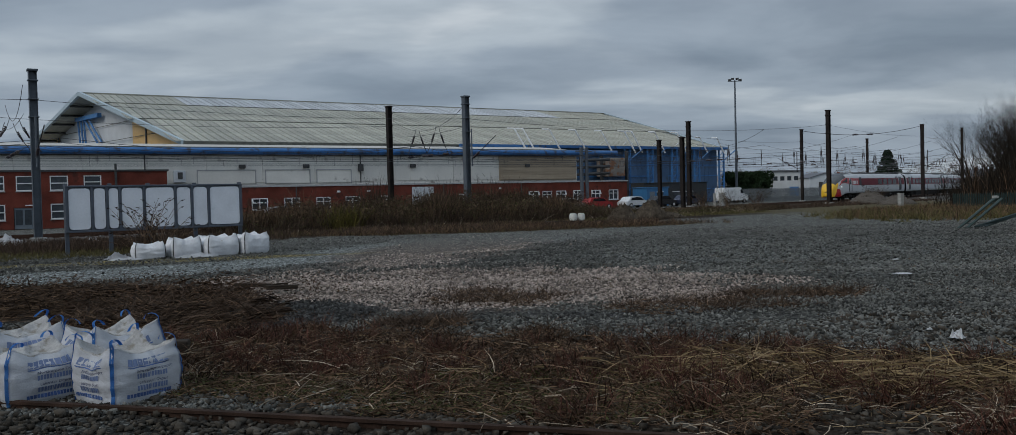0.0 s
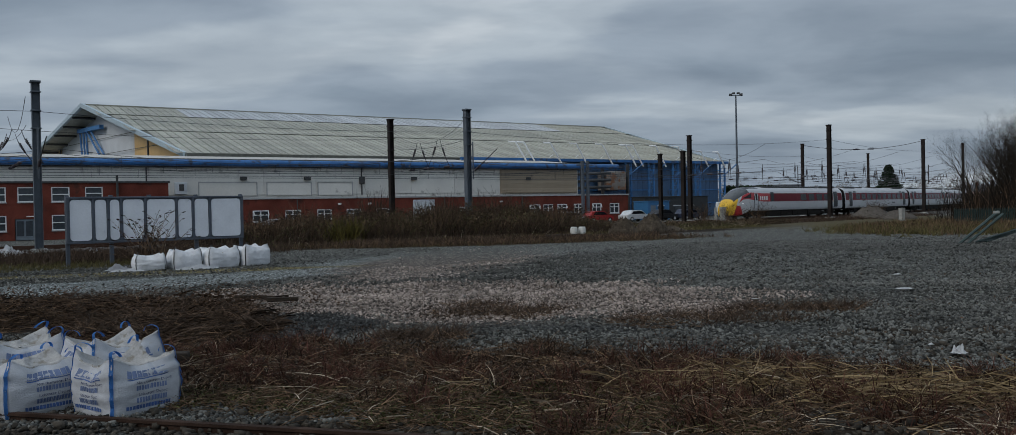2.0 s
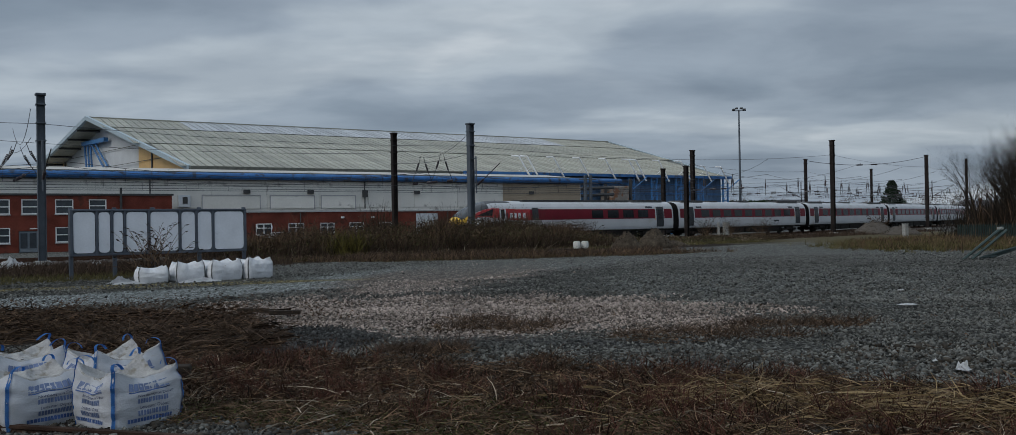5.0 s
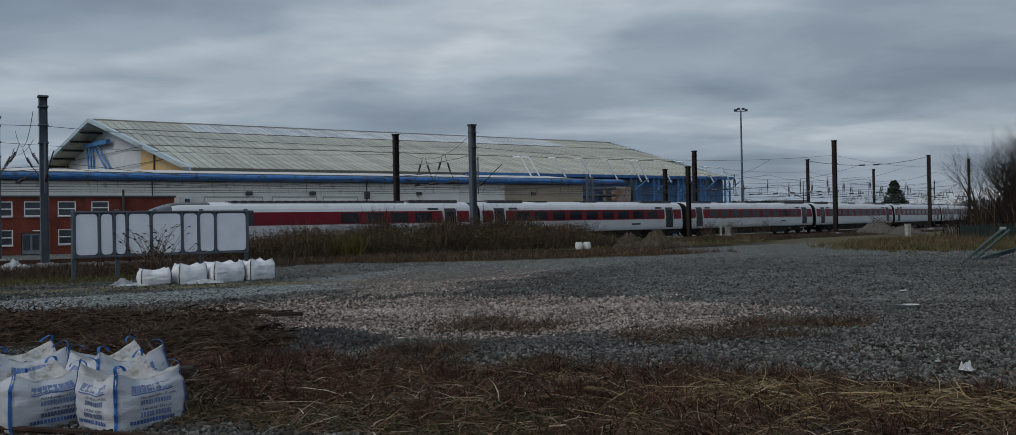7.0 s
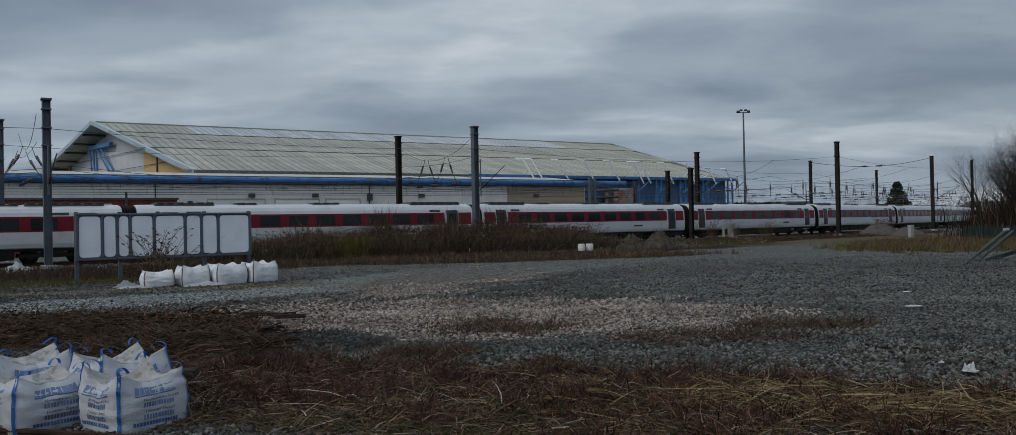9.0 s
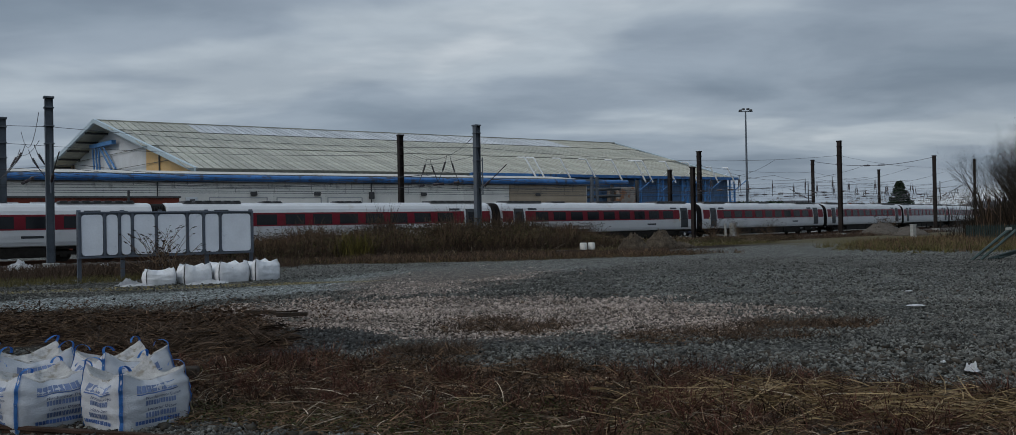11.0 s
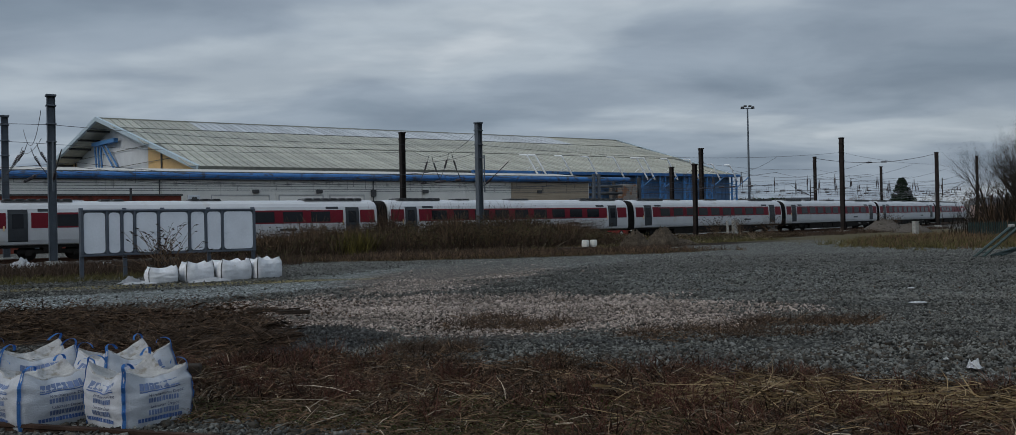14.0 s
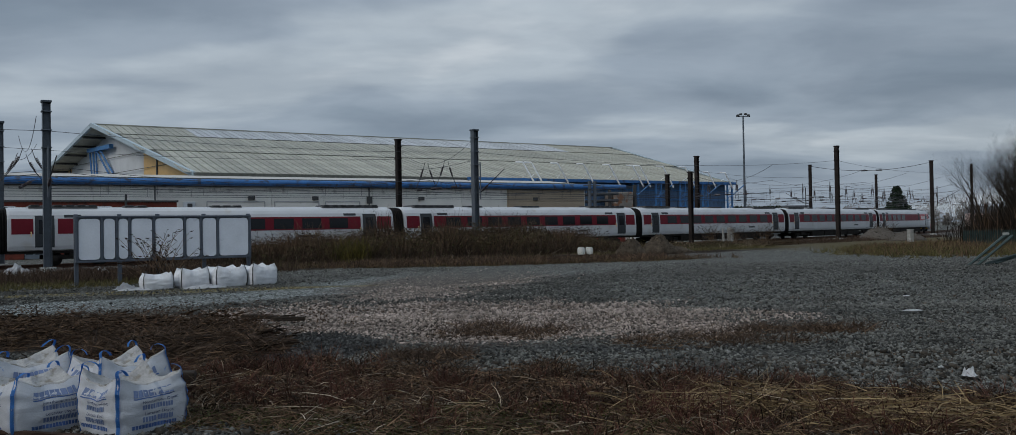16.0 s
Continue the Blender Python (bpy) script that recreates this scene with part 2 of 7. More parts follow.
# ---------------------------------------------------------------- the train
M_WHITE = mat("train_white_paint", (0.52, 0.53, 0.545), 0.35, var=0.06, scale=0.6, fine=12, bump=0.02, dirt=(0.45, 0.44, 0.43), dirt_at=0.6)
M_RED = mat("train_red_band", (0.155, 0.012, 0.022), 0.45, gloss=0.15, var=0.12, scale=0.8, fine=20, bump=0.02)
M_REDN = mat("train_red_nose", (0.42, 0.015, 0.02), 0.3, var=0.08, scale=0.8, fine=20, bump=0.02)
M_YEL = mat("train_yellow_front", (0.75, 0.45, 0.02), 0.4, var=0.08, scale=1.2, fine=20, bump=0.02)
M_GLASS = mat("train_dark_glass", (0.010, 0.011, 0.014), 0.2, var=0.1, bump=0, gloss=0.25)
M_SCREEN = mat("windscreen_glass", (0.07, 0.075, 0.08), 0.1, var=0.1, bump=0, gloss=0.35)
M_CAP = mat("train_black_roof", (0.03, 0.03, 0.032), 0.45, var=0.2)
M_DOOR = mat("train_door_grey", (0.04, 0.045, 0.05), 0.5, var=0.1, gloss=0.2)
M_UNDER = mat("underframe_grime", (0.02, 0.018, 0.016), 0.85, var=0.4, scale=3, gloss=0.12)
M_RUBBER = mat("gangway_rubber", (0.012, 0.011, 0.011), 0.8, var=0.3, gloss=0.12)
M_EQUIP = mat("roof_gear_grey", (0.10, 0.10, 0.10), 0.6, var=0.3)
M_MARK = mat("white_marking", (0.8, 0.8, 0.8), 0.5, var=0.05)
M_AMBER = mat("amber_grab_light", (0.7, 0.5, 0.25), 0.5, var=0.05)
M_LAMP = bpy.data.materials.new("headlight_glow")
M_LAMP.use_nodes = True
M_LAMP.node_tree.nodes["Principled BSDF"].inputs["Emission Color"].default_value = (1, 0.97, 0.92, 1)
M_LAMP.node_tree.nodes["Principled BSDF"].inputs["Emission Strength"].default_value = 1.2

SECTION = [(1.10, 0.92), (1.28, 1.0), (1.345, 1.25), (1.36, 1.6), (1.358, 1.95), (1.34, 2.3), (1.315, 2.6), (1.28, 2.87), (1.2, 3.1), (1.04, 3.32), (0.8, 3.47), (0.45, 3.56), (0.15, 3.585)]


def side_y(z):
    """Half width of the body at a height over the rail."""
    for (y0, z0), (y1, z1) in zip(SECTION, SECTION[1:]):
        if z0 <= z <= z1:
            return y0 + (y1 - y0) * (z - z0) / (z1 - z0)
    return SECTION[0][0]


def ring(x, wide=1.0, top=3.585, low=0.92):
    k = (top - low) / (3.585 - 0.92)
    half = [(y * wide, low + (z - 0.92) * k) for y, z in SECTION]
    return [Vector((x, y, z)) for y, z in half] + [Vector((x, -y, z)) for y, z in half[::-1]]


def skin(x0, x1, z0, z1, out, side, nz=4):
    """A patch that lies on the body's side."""
    bm = bmesh.new()
    zs = [z0 + (z1 - z0) * i / nz for i in range(nz + 1)]
    v = [[bm.verts.new((x, side * (side_y(z) + o), z)) for z in zs] for x in (x0, x1) for o in (out,)]
    w = [[bm.verts.new((x, side * (side_y(z) - 0.03), z)) for z in zs] for x in (x0, x1)]
    for i in range(nz):
        bm.faces.new((v[0][i], v[1][i], v[1][i + 1], v[0][i + 1]))
        for k in (0, 1):
            bm.faces.new((v[k][i], v[k][i + 1], w[k][i + 1], w[k][i]))
    for i in (0, nz):
        bm.faces.new((v[0][i], v[1][i], w[1][i], w[0][i]))
    bmesh.ops.recalc_face_normals(bm, faces=bm.faces[:])
    return bm


def bogie(car, x):
    bm = bmesh.new()
    for side in (-1, 1):
        box(bm, x - 1.9, x + 1.9, side * 1.0 - 0.09, side * 1.0 + 0.09, 0.42, 0.66)
        box(bm, x - 0.5, x + 0.5, side * 1.05 - 0.14, side * 1.05 + 0.14, 0.5, 0.85)
        for a in (-1.3, 1.3):
            box(bm, x + a - 0.18, x + a + 0.18, side * 1.05 - 0.12, side * 1.05 + 0.12, 0.3, 0.62)
    bg = part("bogie", bm, M_UNDER, car)
    for a in (-1.3, 1.3):
        bm = bmesh.new()
        for side in (-0.75, 0.75):
            rod(bm, (x + a, side - 0.065, 0.46), (x + a, side + 0.065, 0.46), 0.46, 20)
        rod(bm, (x + a, -0.7, 0.46), (x + a, 0.7, 0.46), 0.08, 8)
        part("wheelset", bm, M_UNDER, bg)


def side_fittings(car, x0, x1, windows, doors, band):
    for side in (1, -1):
        for a, b in band:
            part("red_band", skin(a, b, 1.95, 2.87, 0.006, side), M_RED, car, "dark red painted window band")
        for a, b in windows:
            part("window", skin(a, b, 2.04, 2.76, 0.014, side), M_GLASS, car, "dark tinted window pane")
        for c in doors:
            d = part("door", skin(c - 0.52, c + 0.52, 0.97, 3.06, 0.018, side, 8), M_DOOR, car, "dark grey sliding door")
            part("door_window", skin(c - 0.3, c + 0.3, 1.95, 2.8, 0.026, side), M_GLASS, d)
            part("grab_light", skin(c + 0.68, c + 0.76, 1.8, 2.1, 0.03, side), M_AMBER, car)
            part("side_display", skin(c + (1.05 if c < 0 else -2.0), c + (2.0 if c < 0 else -1.05), 2.93, 3.1, 0.012, side), M_DOOR, car)


def roof_gear(car, spans):
    for a, b, y, h in spans:
        eq = part("roof_equipment", bbox(a, b, -y, y, 3.5, 3.56 + h, 0.03), M_EQUIP, car)
        n = max(2, int((b - a) / 0.6))
        me = mesh_of(bbox(0.12 * (b - a) / n, 0.8 * (b - a) / n, -y - 0.05, y + 0.05, 3.56 + h * 0.6, 3.62 + h, 0.02), "louvre", M_CAP)
        for i in range(n):
            shared("louvre", me, eq, pose(a + i * (b - a) / n, 0, 0))


def underfloor(car, x0, x1):
    bm = bmesh.new()
    box(bm, x0, x1, -1.15, 1.15, 0.78, 0.95)
    part("floor_frame", bm, M_UNDER, car)
    for a, b in ((-6.6, -3.4), (-3.2, 0.4), (0.6, 3.1), (3.3, 6.5)):
        bm = bbox(a, b, -1.22, 1.22, 0.3, 0.9, 0.05)
        part("equipment_case", bm, M_UNDER, car)
    for x in (-8.75, 8.75):
        bogie(car, x)


def gangway(car, x0, x1):
    bm = bmesh.new()
    n = 6
    folds = [(x0 + (x1 - x0) * i / (2 * n), 0.04 if i % 2 else -0.03) for i in range(2 * n + 1)]
    loft(bm, [ring(a, 0.93 + g, 3.5 + g, 0.8) for a, g in folds])
    part("gangway", bm, M_RUBBER, car, "black rubber bellows between coaches", smooth=False)


def coach():
    car = thing("railway_coach", pose(0, 0, 0), "white passenger coach with dark red window band", "train coach", "coaches of the passing train")
    part("body", loft(bmesh.new(), [ring(-12.56, 0.98, 3.52), ring(-12.42), ring(12.42), ring(12.56, 0.98, 3.52)]), M_WHITE, car, smooth=False)
    wins = [(-8.9 + i * 2.03, -8.9 + i * 2.03 + 1.42) for i in range(9)]
    side_fittings(car, -12.4, 12.4, wins, (-10.6, 10.6), [(-12.35, -11.2), (-9.9, 9.9), (11.2, 12.35)])
    roof_gear(car, [(-11.6, -7.2, 0.75, 0.1), (-1.5, 0.6, 0.5, 0.08), (4.6, 6.1, 0.5, 0.07), (7.6, 11.4, 0.75, 0.1)])
    underfloor(car, -12.6, 12.6)
    gangway(car, -13.46, -12.54)
    for side in (1, -1):
        part("fleet_number_bar", skin(-6.4, -5.2, 1.45, 1.6, 0.006, side, 1), M_DOOR, car)
    return car


TIP = 13.8


def nose_top(a):
    return 1.3 + (3.585 - 1.3) * (math.sin(min(1.0, a / 4.4) * math.pi / 2) ** 0.8)


def nose_ring(a):
    """The body's section a metres behind the nose's tip."""
    top = nose_top(a)
    wide = 0.30 + 0.70 * (math.sin(min(1, a / 4.2) * math.pi / 2) ** 0.55)
    low = 0.5 + 0.42 * max(0.0, min(1.0, (a - 2.0) / 1.6))
    return ring(TIP - a, wide, max(top, low + 0.5), low)


def nose_kind(p):
    """Which paint or glass covers the nose at a point."""
    a, z = TIP - p.x, p.z
    up = (z - 0.75) / (nose_top(a) - 0.75)
    if 1.0 < a < 3.5 and up > 0.80:
        return "windscreen"
    if 3.5 <= a < 6.0 and up > 0.93:
        return "cap"
    if a < 0.95 + 0.5 * (z - 0.9) and (a < 1.0 or up < 0.80):
        return "yellow"
    if 2.35 < a < 3.95 - 0.25 * (2.9 - z) and 2.34 < z < 2.36 + (a - 2.35) * 0.36:
        return "cab_window"
    low = float(np.interp(a, (1.7, 2.3, 3.2, 4.5, 6.6), (1.85, 2.2, 2.27, 2.1, 1.95)))
    high = float(np.interp(a, (1.7, 2.3, 3.0, 3.8, 6.6), (1.9, 2.56, 2.84, 2.97, 2.87)))
    if (a > 1.7 and low < z < high) or (z < 1.55 and a < 2.1 - (z - 0.9) * 0.4):
        return "red"
    return "white"


def driving_coach():
    car = thing("driving_coach", pose(0, 0, 0), "white driving coach with yellow sloping nose and red flash", "train coach", "coaches of the passing train")
    part("body", loft(bmesh.new(), [ring(-12.56, 0.98, 3.52), ring(-12.42), ring(6.2)]), M_WHITE, car)
    # the nose: one fine skin, cut where the paint and the glass change
    stations = [0.0, 0.06] + [0.05 * i for i in range(2, 154)]
    rings = []
    for a in stations:
        r = nose_ring(a) if a > 0 else [v.lerp(Vector((TIP, 0, 1.0)), 0.6) for v in nose_ring(0.06)]
        fine = []
        for p, q in zip(r, r[1:]):
            fine += [p.lerp(q, k / 8) for k in range(8)]
        rings.append(fine + [r[-1]])
    sheets = {}
    for ra, rb in zip(rings, rings[1:]):
        for i in range(len(ra) - 1):
            quad = (ra[i], ra[i + 1], rb[i + 1], rb[i])
            sheets.setdefault(nose_kind(sum(quad, Vector()) / 4), []).append(quad)
    looks = {"white": ("nose_shell", M_WHITE, ""), "yellow": ("nose_front", M_YEL, "yellow painted nose front"), "red": ("nose_flash", M_REDN, "bright red painted flash"),
             "windscreen": ("windscreen", M_SCREEN, "sloping grey-tinted windscreen"), "cap": ("roof_cap", M_CAP, "black roof cap behind windscreen")}
    glazed = sheets.pop("cab_window")
    for side in (1, -1):
        bm = bmesh.new()
        for quad in glazed:
            if quad[0].y * side > 0:
                bm.faces.new([bm.verts.new(p) for p in quad])
        bmesh.ops.remove_doubles(bm, verts=bm.verts[:], dist=0.002)
        part("cab_window", bm, M_GLASS, car, "dark triangular cab side window", smooth=True)
    for kind, quads in sheets.items():
        bm = bmesh.new()
        for quad in quads:
            bm.faces.new([bm.verts.new(p) for p in quad])
        bmesh.ops.remove_doubles(bm, verts=bm.verts[:], dist=0.002)
        name, m, label = looks[kind]
        part(name, bm, m, car, label, smooth=True)
    part("nose_tip", bbox(13.3, 13.76, -0.38, 0.38, 0.6, 1.1, 0.12), M_YEL, car)
    for side in (1, -1):
        bm = bmesh.new()
        rod(bm, (11.48, side * 1.17, 1.78), (11.64, side * 1.17, 1.8), 0.065, 12)
        part("headlight", bm, M_LAMP, car, "small lit white headlight")
        bm = bmesh.new()
        box(bm, 11.25, 11.6, side * 1.12 - 0.05, side * 1.12 + 0.05, 1.66, 1.92)
        part("headlight_housing", bm, M_CAP, car)
        # cab door with its grab rails, small crew door, marking made of plain bars
        d = part("cab_door", skin(8.55, 9.25, 1.0, 3.0, 0.012, side, 8), M_WHITE, car)
        part("door_window", skin(8.72, 9.08, 2.1, 2.85, 0.02, side), M_GLASS, d)
        for x in (8.46, 9.34):
            bm = bmesh.new()
            rod(bm, (x, side * (side_y(1.2) + 0.05), 1.2), (x, side * (side_y(2.6) + 0.05), 2.6), 0.03, 6)
            part("grab_rail", bm, M_DOOR, d)
        part("crew_door", skin(5.0, 5.7, 1.95, 3.0, 0.02, side, 6), M_DOOR, car, "dark grey crew door")
        bm = bmesh.new()
        for x in (8.1, 7.65, 7.2, 6.7):
            box(bm, x - 0.2, x + 0.06, side * 1.36 - 0.012, side * 1.36 + 0.012, 2.12, 2.56)
        part("operator_mark_bars", bm, M_MARK, car, "white plain marking bars")
    wins = [(-8.9 + i * 2.03, -8.9 + i * 2.03 + 1.42) for i in range(4)]
    side_fittings(car, -12.4, 6, wins, (-10.6,), [(-12.35, -11.2), (-9.9, 5.9)])
    for side in (1, -1):
        part("red_band", skin(5.9, 7.25, 1.95, 2.87, 0.006, side), M_REDN, car, "bright red painted band")
    roof_gear(car, [(-11.6, -7.2, 0.75, 0.1), (-6.9, 6.4, 0.7, 0.06)])
    underfloor(car, -12.6, 9.6)
    gangway(car, -13.46, -12.54)
    return car


def car_pose(s_mid):
    """Stands a coach on the near track with both bogies on the curve."""
    a, b = along(s_mid - 8.75, CENTRES[0], RAIL_Z), along(s_mid + 8.75, CENTRES[0], RAIL_Z)
    x = (a - b).normalized()
    y = Vector((-x.y, x.x, 0))
    m = (a + b) / 2
    return Matrix(((x.x, y.x, 0, m.x), (x.y, y.y, 0, m.y), (0, 0, 1, m.z), (0, 0, 0, 1)))


TRAIN_START, TRAIN_SPEED = 89.4, 12.35
lead = driving_coach()
middle = coach()
CARS = [lead, middle]
for k in range(2, 8):
    CARS.append(copy_thing(middle, pose(0, 0, 0)))
CARS.append(copy_thing(lead, pose(0, 0, 0)))
tagged(CARS[-1], "white driving coach trailing with red end and yellow nose", "train coach")


def nose_at(t):
    """Where the train's nose is along the track."""
    late = float(np.interp(t, (0, 4, 7, 7.5, 9, 12, 16), (0.25, 0.45, 0.15, -1.0, -1.2, -0.7, 0.1)))
    return TRAIN_START - TRAIN_SPEED * t + late


def motions():
    """The train runs past at a nearly even pace."""
    times = [i * 0.5 for i in range(33)]
    for k, car in enumerate(CARS):
        turn = pose(0, 0, 0, 0, 0, 180) if k == 8 else pose(0, 0, 0)
        walk(car, [(t, car_pose(nose_at(t) + 13 + 26 * k) @ turn) for t in times])


# ---------------------------------------------------------------- the depot buildings
M_ROOF = mat("roof_sheeting", (0.365, 0.36, 0.30), 0.55, 0.0, var=0.2, scale=0.25, fine=3, bump=0.05, dirt=(0.2, 0.21, 0.18), dirt_at=0.5, soft=0.2, piece=0.16)
M_ROOFNEW = mat("roof_light_sheeting", (0.45, 0.47, 0.49), 0.35, 0.2, var=0.12, scale=0.4, fine=4, bump=0.05, piece=0.2)
M_SEAM = mat("roof_seam_grime", (0.12, 0.125, 0.11), 0.8, var=0.3)
M_VERGE = mat("verge_trim_pale", (0.38, 0.47, 0.52), 0.5, var=0.1)
M_SOFFIT = mat("soffit_dark", (0.2, 0.21, 0.22), 0.8, var=0.2)
M_GABLE = mat("gable_grey_cladding", (0.56, 0.59, 0.62), 0.6, var=0.08, scale=0.5, fine=6)
M_OCHRE = mat("gable_ochre_cladding", (0.68, 0.45, 0.19), 0.6, var=0.08, scale=0.5, fine=6)
M_BLUE = mat("blue_steelwork", (0.055, 0.20, 0.46), 0.5, var=0.2, scale=1.2, fine=10, dirt=(0.05, 0.09, 0.16))
M_BLUEPIPE = mat("blue_gutter", (0.03, 0.14, 0.37), 0.45, var=0.25, scale=0.8, fine=8, dirt=(0.03, 0.05, 0.09), dirt_at=0.55)
M_BLUEWALL = mat("blue_wall_sheeting", (0.085, 0.165, 0.29), 0.6, var=0.18, scale=0.5, fine=8, dirt=(0.07, 0.10, 0.15), piece=0.12)
M_CREAM = mat("cream_wall_cladding", (0.76, 0.735, 0.68), 0.7, var=0.07, scale=0.4, fine=6, dirt=(0.34, 0.32, 0.29), dirt_at=0.62, piece=0.06)
M_TAN = mat("tan_shutter", (0.38, 0.305, 0.22), 0.65, var=0.08, scale=0.5, fine=8, piece=0.08)
M_BRICK = mat("red_brick", (0.17, 0.047, 0.033), 0.9, var=0.28, scale=0.6, fine=14, dirt=(0.085, 0.034, 0.026), dirt_at=0.58, gloss=0.12)
M_FELT = mat("flat_roof_felt", (0.10, 0.10, 0.10), 0.9, var=0.2, gloss=0.12)
M_COPING = mat("pale_coping", (0.42, 0.42, 0.42), 0.7, var=0.12)
M_FRAME = mat("white_window_frame", (0.75, 0.76, 0.77), 0.4, var=0.04)
M_PANE = mat("office_pane", (0.05, 0.06, 0.07), 0.08, var=0.2, bump=0)
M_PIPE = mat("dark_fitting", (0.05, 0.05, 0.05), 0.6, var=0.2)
M_STRUT = mat("white_stay_paint", (0.85, 0.86, 0.86), 0.5, var=0.08)
M_GREYDOOR = mat("grey_door_paint", (0.16, 0.19, 0.22), 0.5, var=0.1)


def y_box(bm, u0, u1, v0, v1, z0, z1):
    return box(bm, u0, u1, v0, v1, z0, z1)


def yard_thing(name, label, category, group="", kind=""):
    return thing(name, YARD, label, category, group, kind)


# the shed stands at a slightly different angle from the annexe and offices in front of it
SH = radians(57.2)
SHED = Matrix(((math.sin(SH), -math.cos(SH), 0, 0), (math.cos(SH), math.sin(SH), 0, 0), (0, 0, 1, 0), (0, 0, 0, 1)))
EAVE_V, RIDGE_V, EAVE_Z, RIDGE_Z = 103.5, 141.5, 9.15, 18.5


def roof_z(v):
    return EAVE_Z + (RIDGE_Z - EAVE_Z) * (38 - abs(v - RIDGE_V)) / 38


def verge_u(v, far=False):
    """Where the skewed roof ends."""
    if far:
        return 111.5 + 0.158 * (v - EAVE_V)
    return 23.9 - 0.142 * (v - EAVE_V) - 0.05 * max(0.0, v - RIDGE_V)


def U(u):
    return 23.9 + (u - 21.6) * 1.0246


shed = thing("depot_shed", SHED, "huge pale-roofed train shed with blue steel eaves and overhanging gable", "building")
part("wall_front", y_box(bmesh.new(), 27, 111, 104.3, 104.6, 0, 9.0), M_BLUEWALL, shed, "blue sheeted side wall")
part("wall_rear", y_box(bmesh.new(), 17, 122, 178.4, 178.7, 0, 9.0), M_BLUEWALL, shed)


def gable_sheet(pts, du, thick, far=False):
    """A flat piece on the skewed gable, du metres in from the verge: (v, z) outline."""
    bm = bmesh.new()
    r = [[(verge_u(v, far) + du + k * thick, v, z) for v, z in pts] for k in (0, 1)]
    return loft(bm, r)


for far, du in ((False, 3.2), (True, -3.2)):
    part("gable_wall", gable_sheet([(104.4, 0), (178.6, 0), (178.6, 9.1), (RIDGE_V, RIDGE_Z - 0.35), (104.4, 9.1)], du, 0.3, far), M_GABLE, shed, "grey clad gable wall")
for v0, v1 in ((104.6, 129.0), (161.0, 178.2)):
    part("ochre_panel", gable_sheet([(v0, 7), (v1, 7), (v1, roof_z(v1) - 0.5), (v0, roof_z(v0) - 0.5)], 3.05, 0.1), M_OCHRE, shed, "ochre cladding panel")
for v in (123.6, 161.0):
    part("gable_rib", gable_sheet([(v - 0.18, 7), (v + 0.18, 7), (v + 0.18, roof_z(v) - 0.5), (v - 0.18, roof_z(v) - 0.5)], 2.9, 0.1), M_PIPE, shed)
for z in (11.2, 13.6):
    w = (RIDGE_Z - z) / 9.45 * 38 - 2
    part("cladding_joint", gable_sheet([(RIDGE_V - w, z), (RIDGE_V + w, z), (RIDGE_V + w, z + 0.07), (RIDGE_V - w, z + 0.07)], 3.12, 0.06), M_SEAM, shed)
# blue bracket on the gable
gu = verge_u(141)
br = part("gable_bracket", gable_sheet([(140.6, 15.0), (150.2, 15.0), (150.2, 15.6), (140.6, 15.6)], 2.0, 0.6), M_BLUE, shed, "blue steel bracket frame")
for v, w in ((149.8, 149.4), (148.4, 148.4), (147.2, 147.2), (147.0, 142.6), (145.4, 140.8)):
    bm = bmesh.new()
    rod(bm, (verge_u(v) + 2.3, v, 15.2), (verge_u(w) + 2.6, w, 11.2 if v < 147.1 else 9.2), 0.15, 6)
    part("brace", bm, M_BLUE, br)
# roof slopes
roofs = {}
for side in (1, -1):
    v0 = RIDGE_V - 38.4 * side
    z0 = EAVE_Z - 0.1
    q = [(verge_u(v0), v0, z0), (verge_u(v0, True), v0, z0), (verge_u(RIDGE_V, True), RIDGE_V, RIDGE_Z), (verge_u(RIDGE_V), RIDGE_V, RIDGE_Z)]
    bm = bmesh.new()
    loft(bm, [q, [(a, b, c - 0.35) for a, b, c in q]])
    roofs[side] = part("roof_slope", bm, M_SEAM if side == 1 else M_ROOF, shed, "pale ribbed metal roof slope")
WIDTH = 1.02


def slope_z(v):
    return EAVE_Z - 0.1 + (RIDGE_Z - EAVE_Z + 0.1) * (v - 103.1) / 38.4


def sheet_mesh(v0, z0, v1, z1, material, name):
    bm = bmesh.new()
    n = Vector((0, -(z1 - z0), (v1 - v0))).normalized()
    outline = [(0, 0), (0.05, 0.07), (0.11, 0.07), (0.16, 0.012), (0.52, 0.012), (0.55, 0.04), (0.58, 0.012), (WIDTH - 0.13, 0.012), (WIDTH - 0.13, -0.02), (0, -0.02)]
    a = [Vector((x, v0, z0)) + n * h for x, h in outline]
    b = [Vector((x, v1, z1)) + n * h for x, h in outline]
    loft(bm, [a, b])
    return mesh_of(bm, name, material)


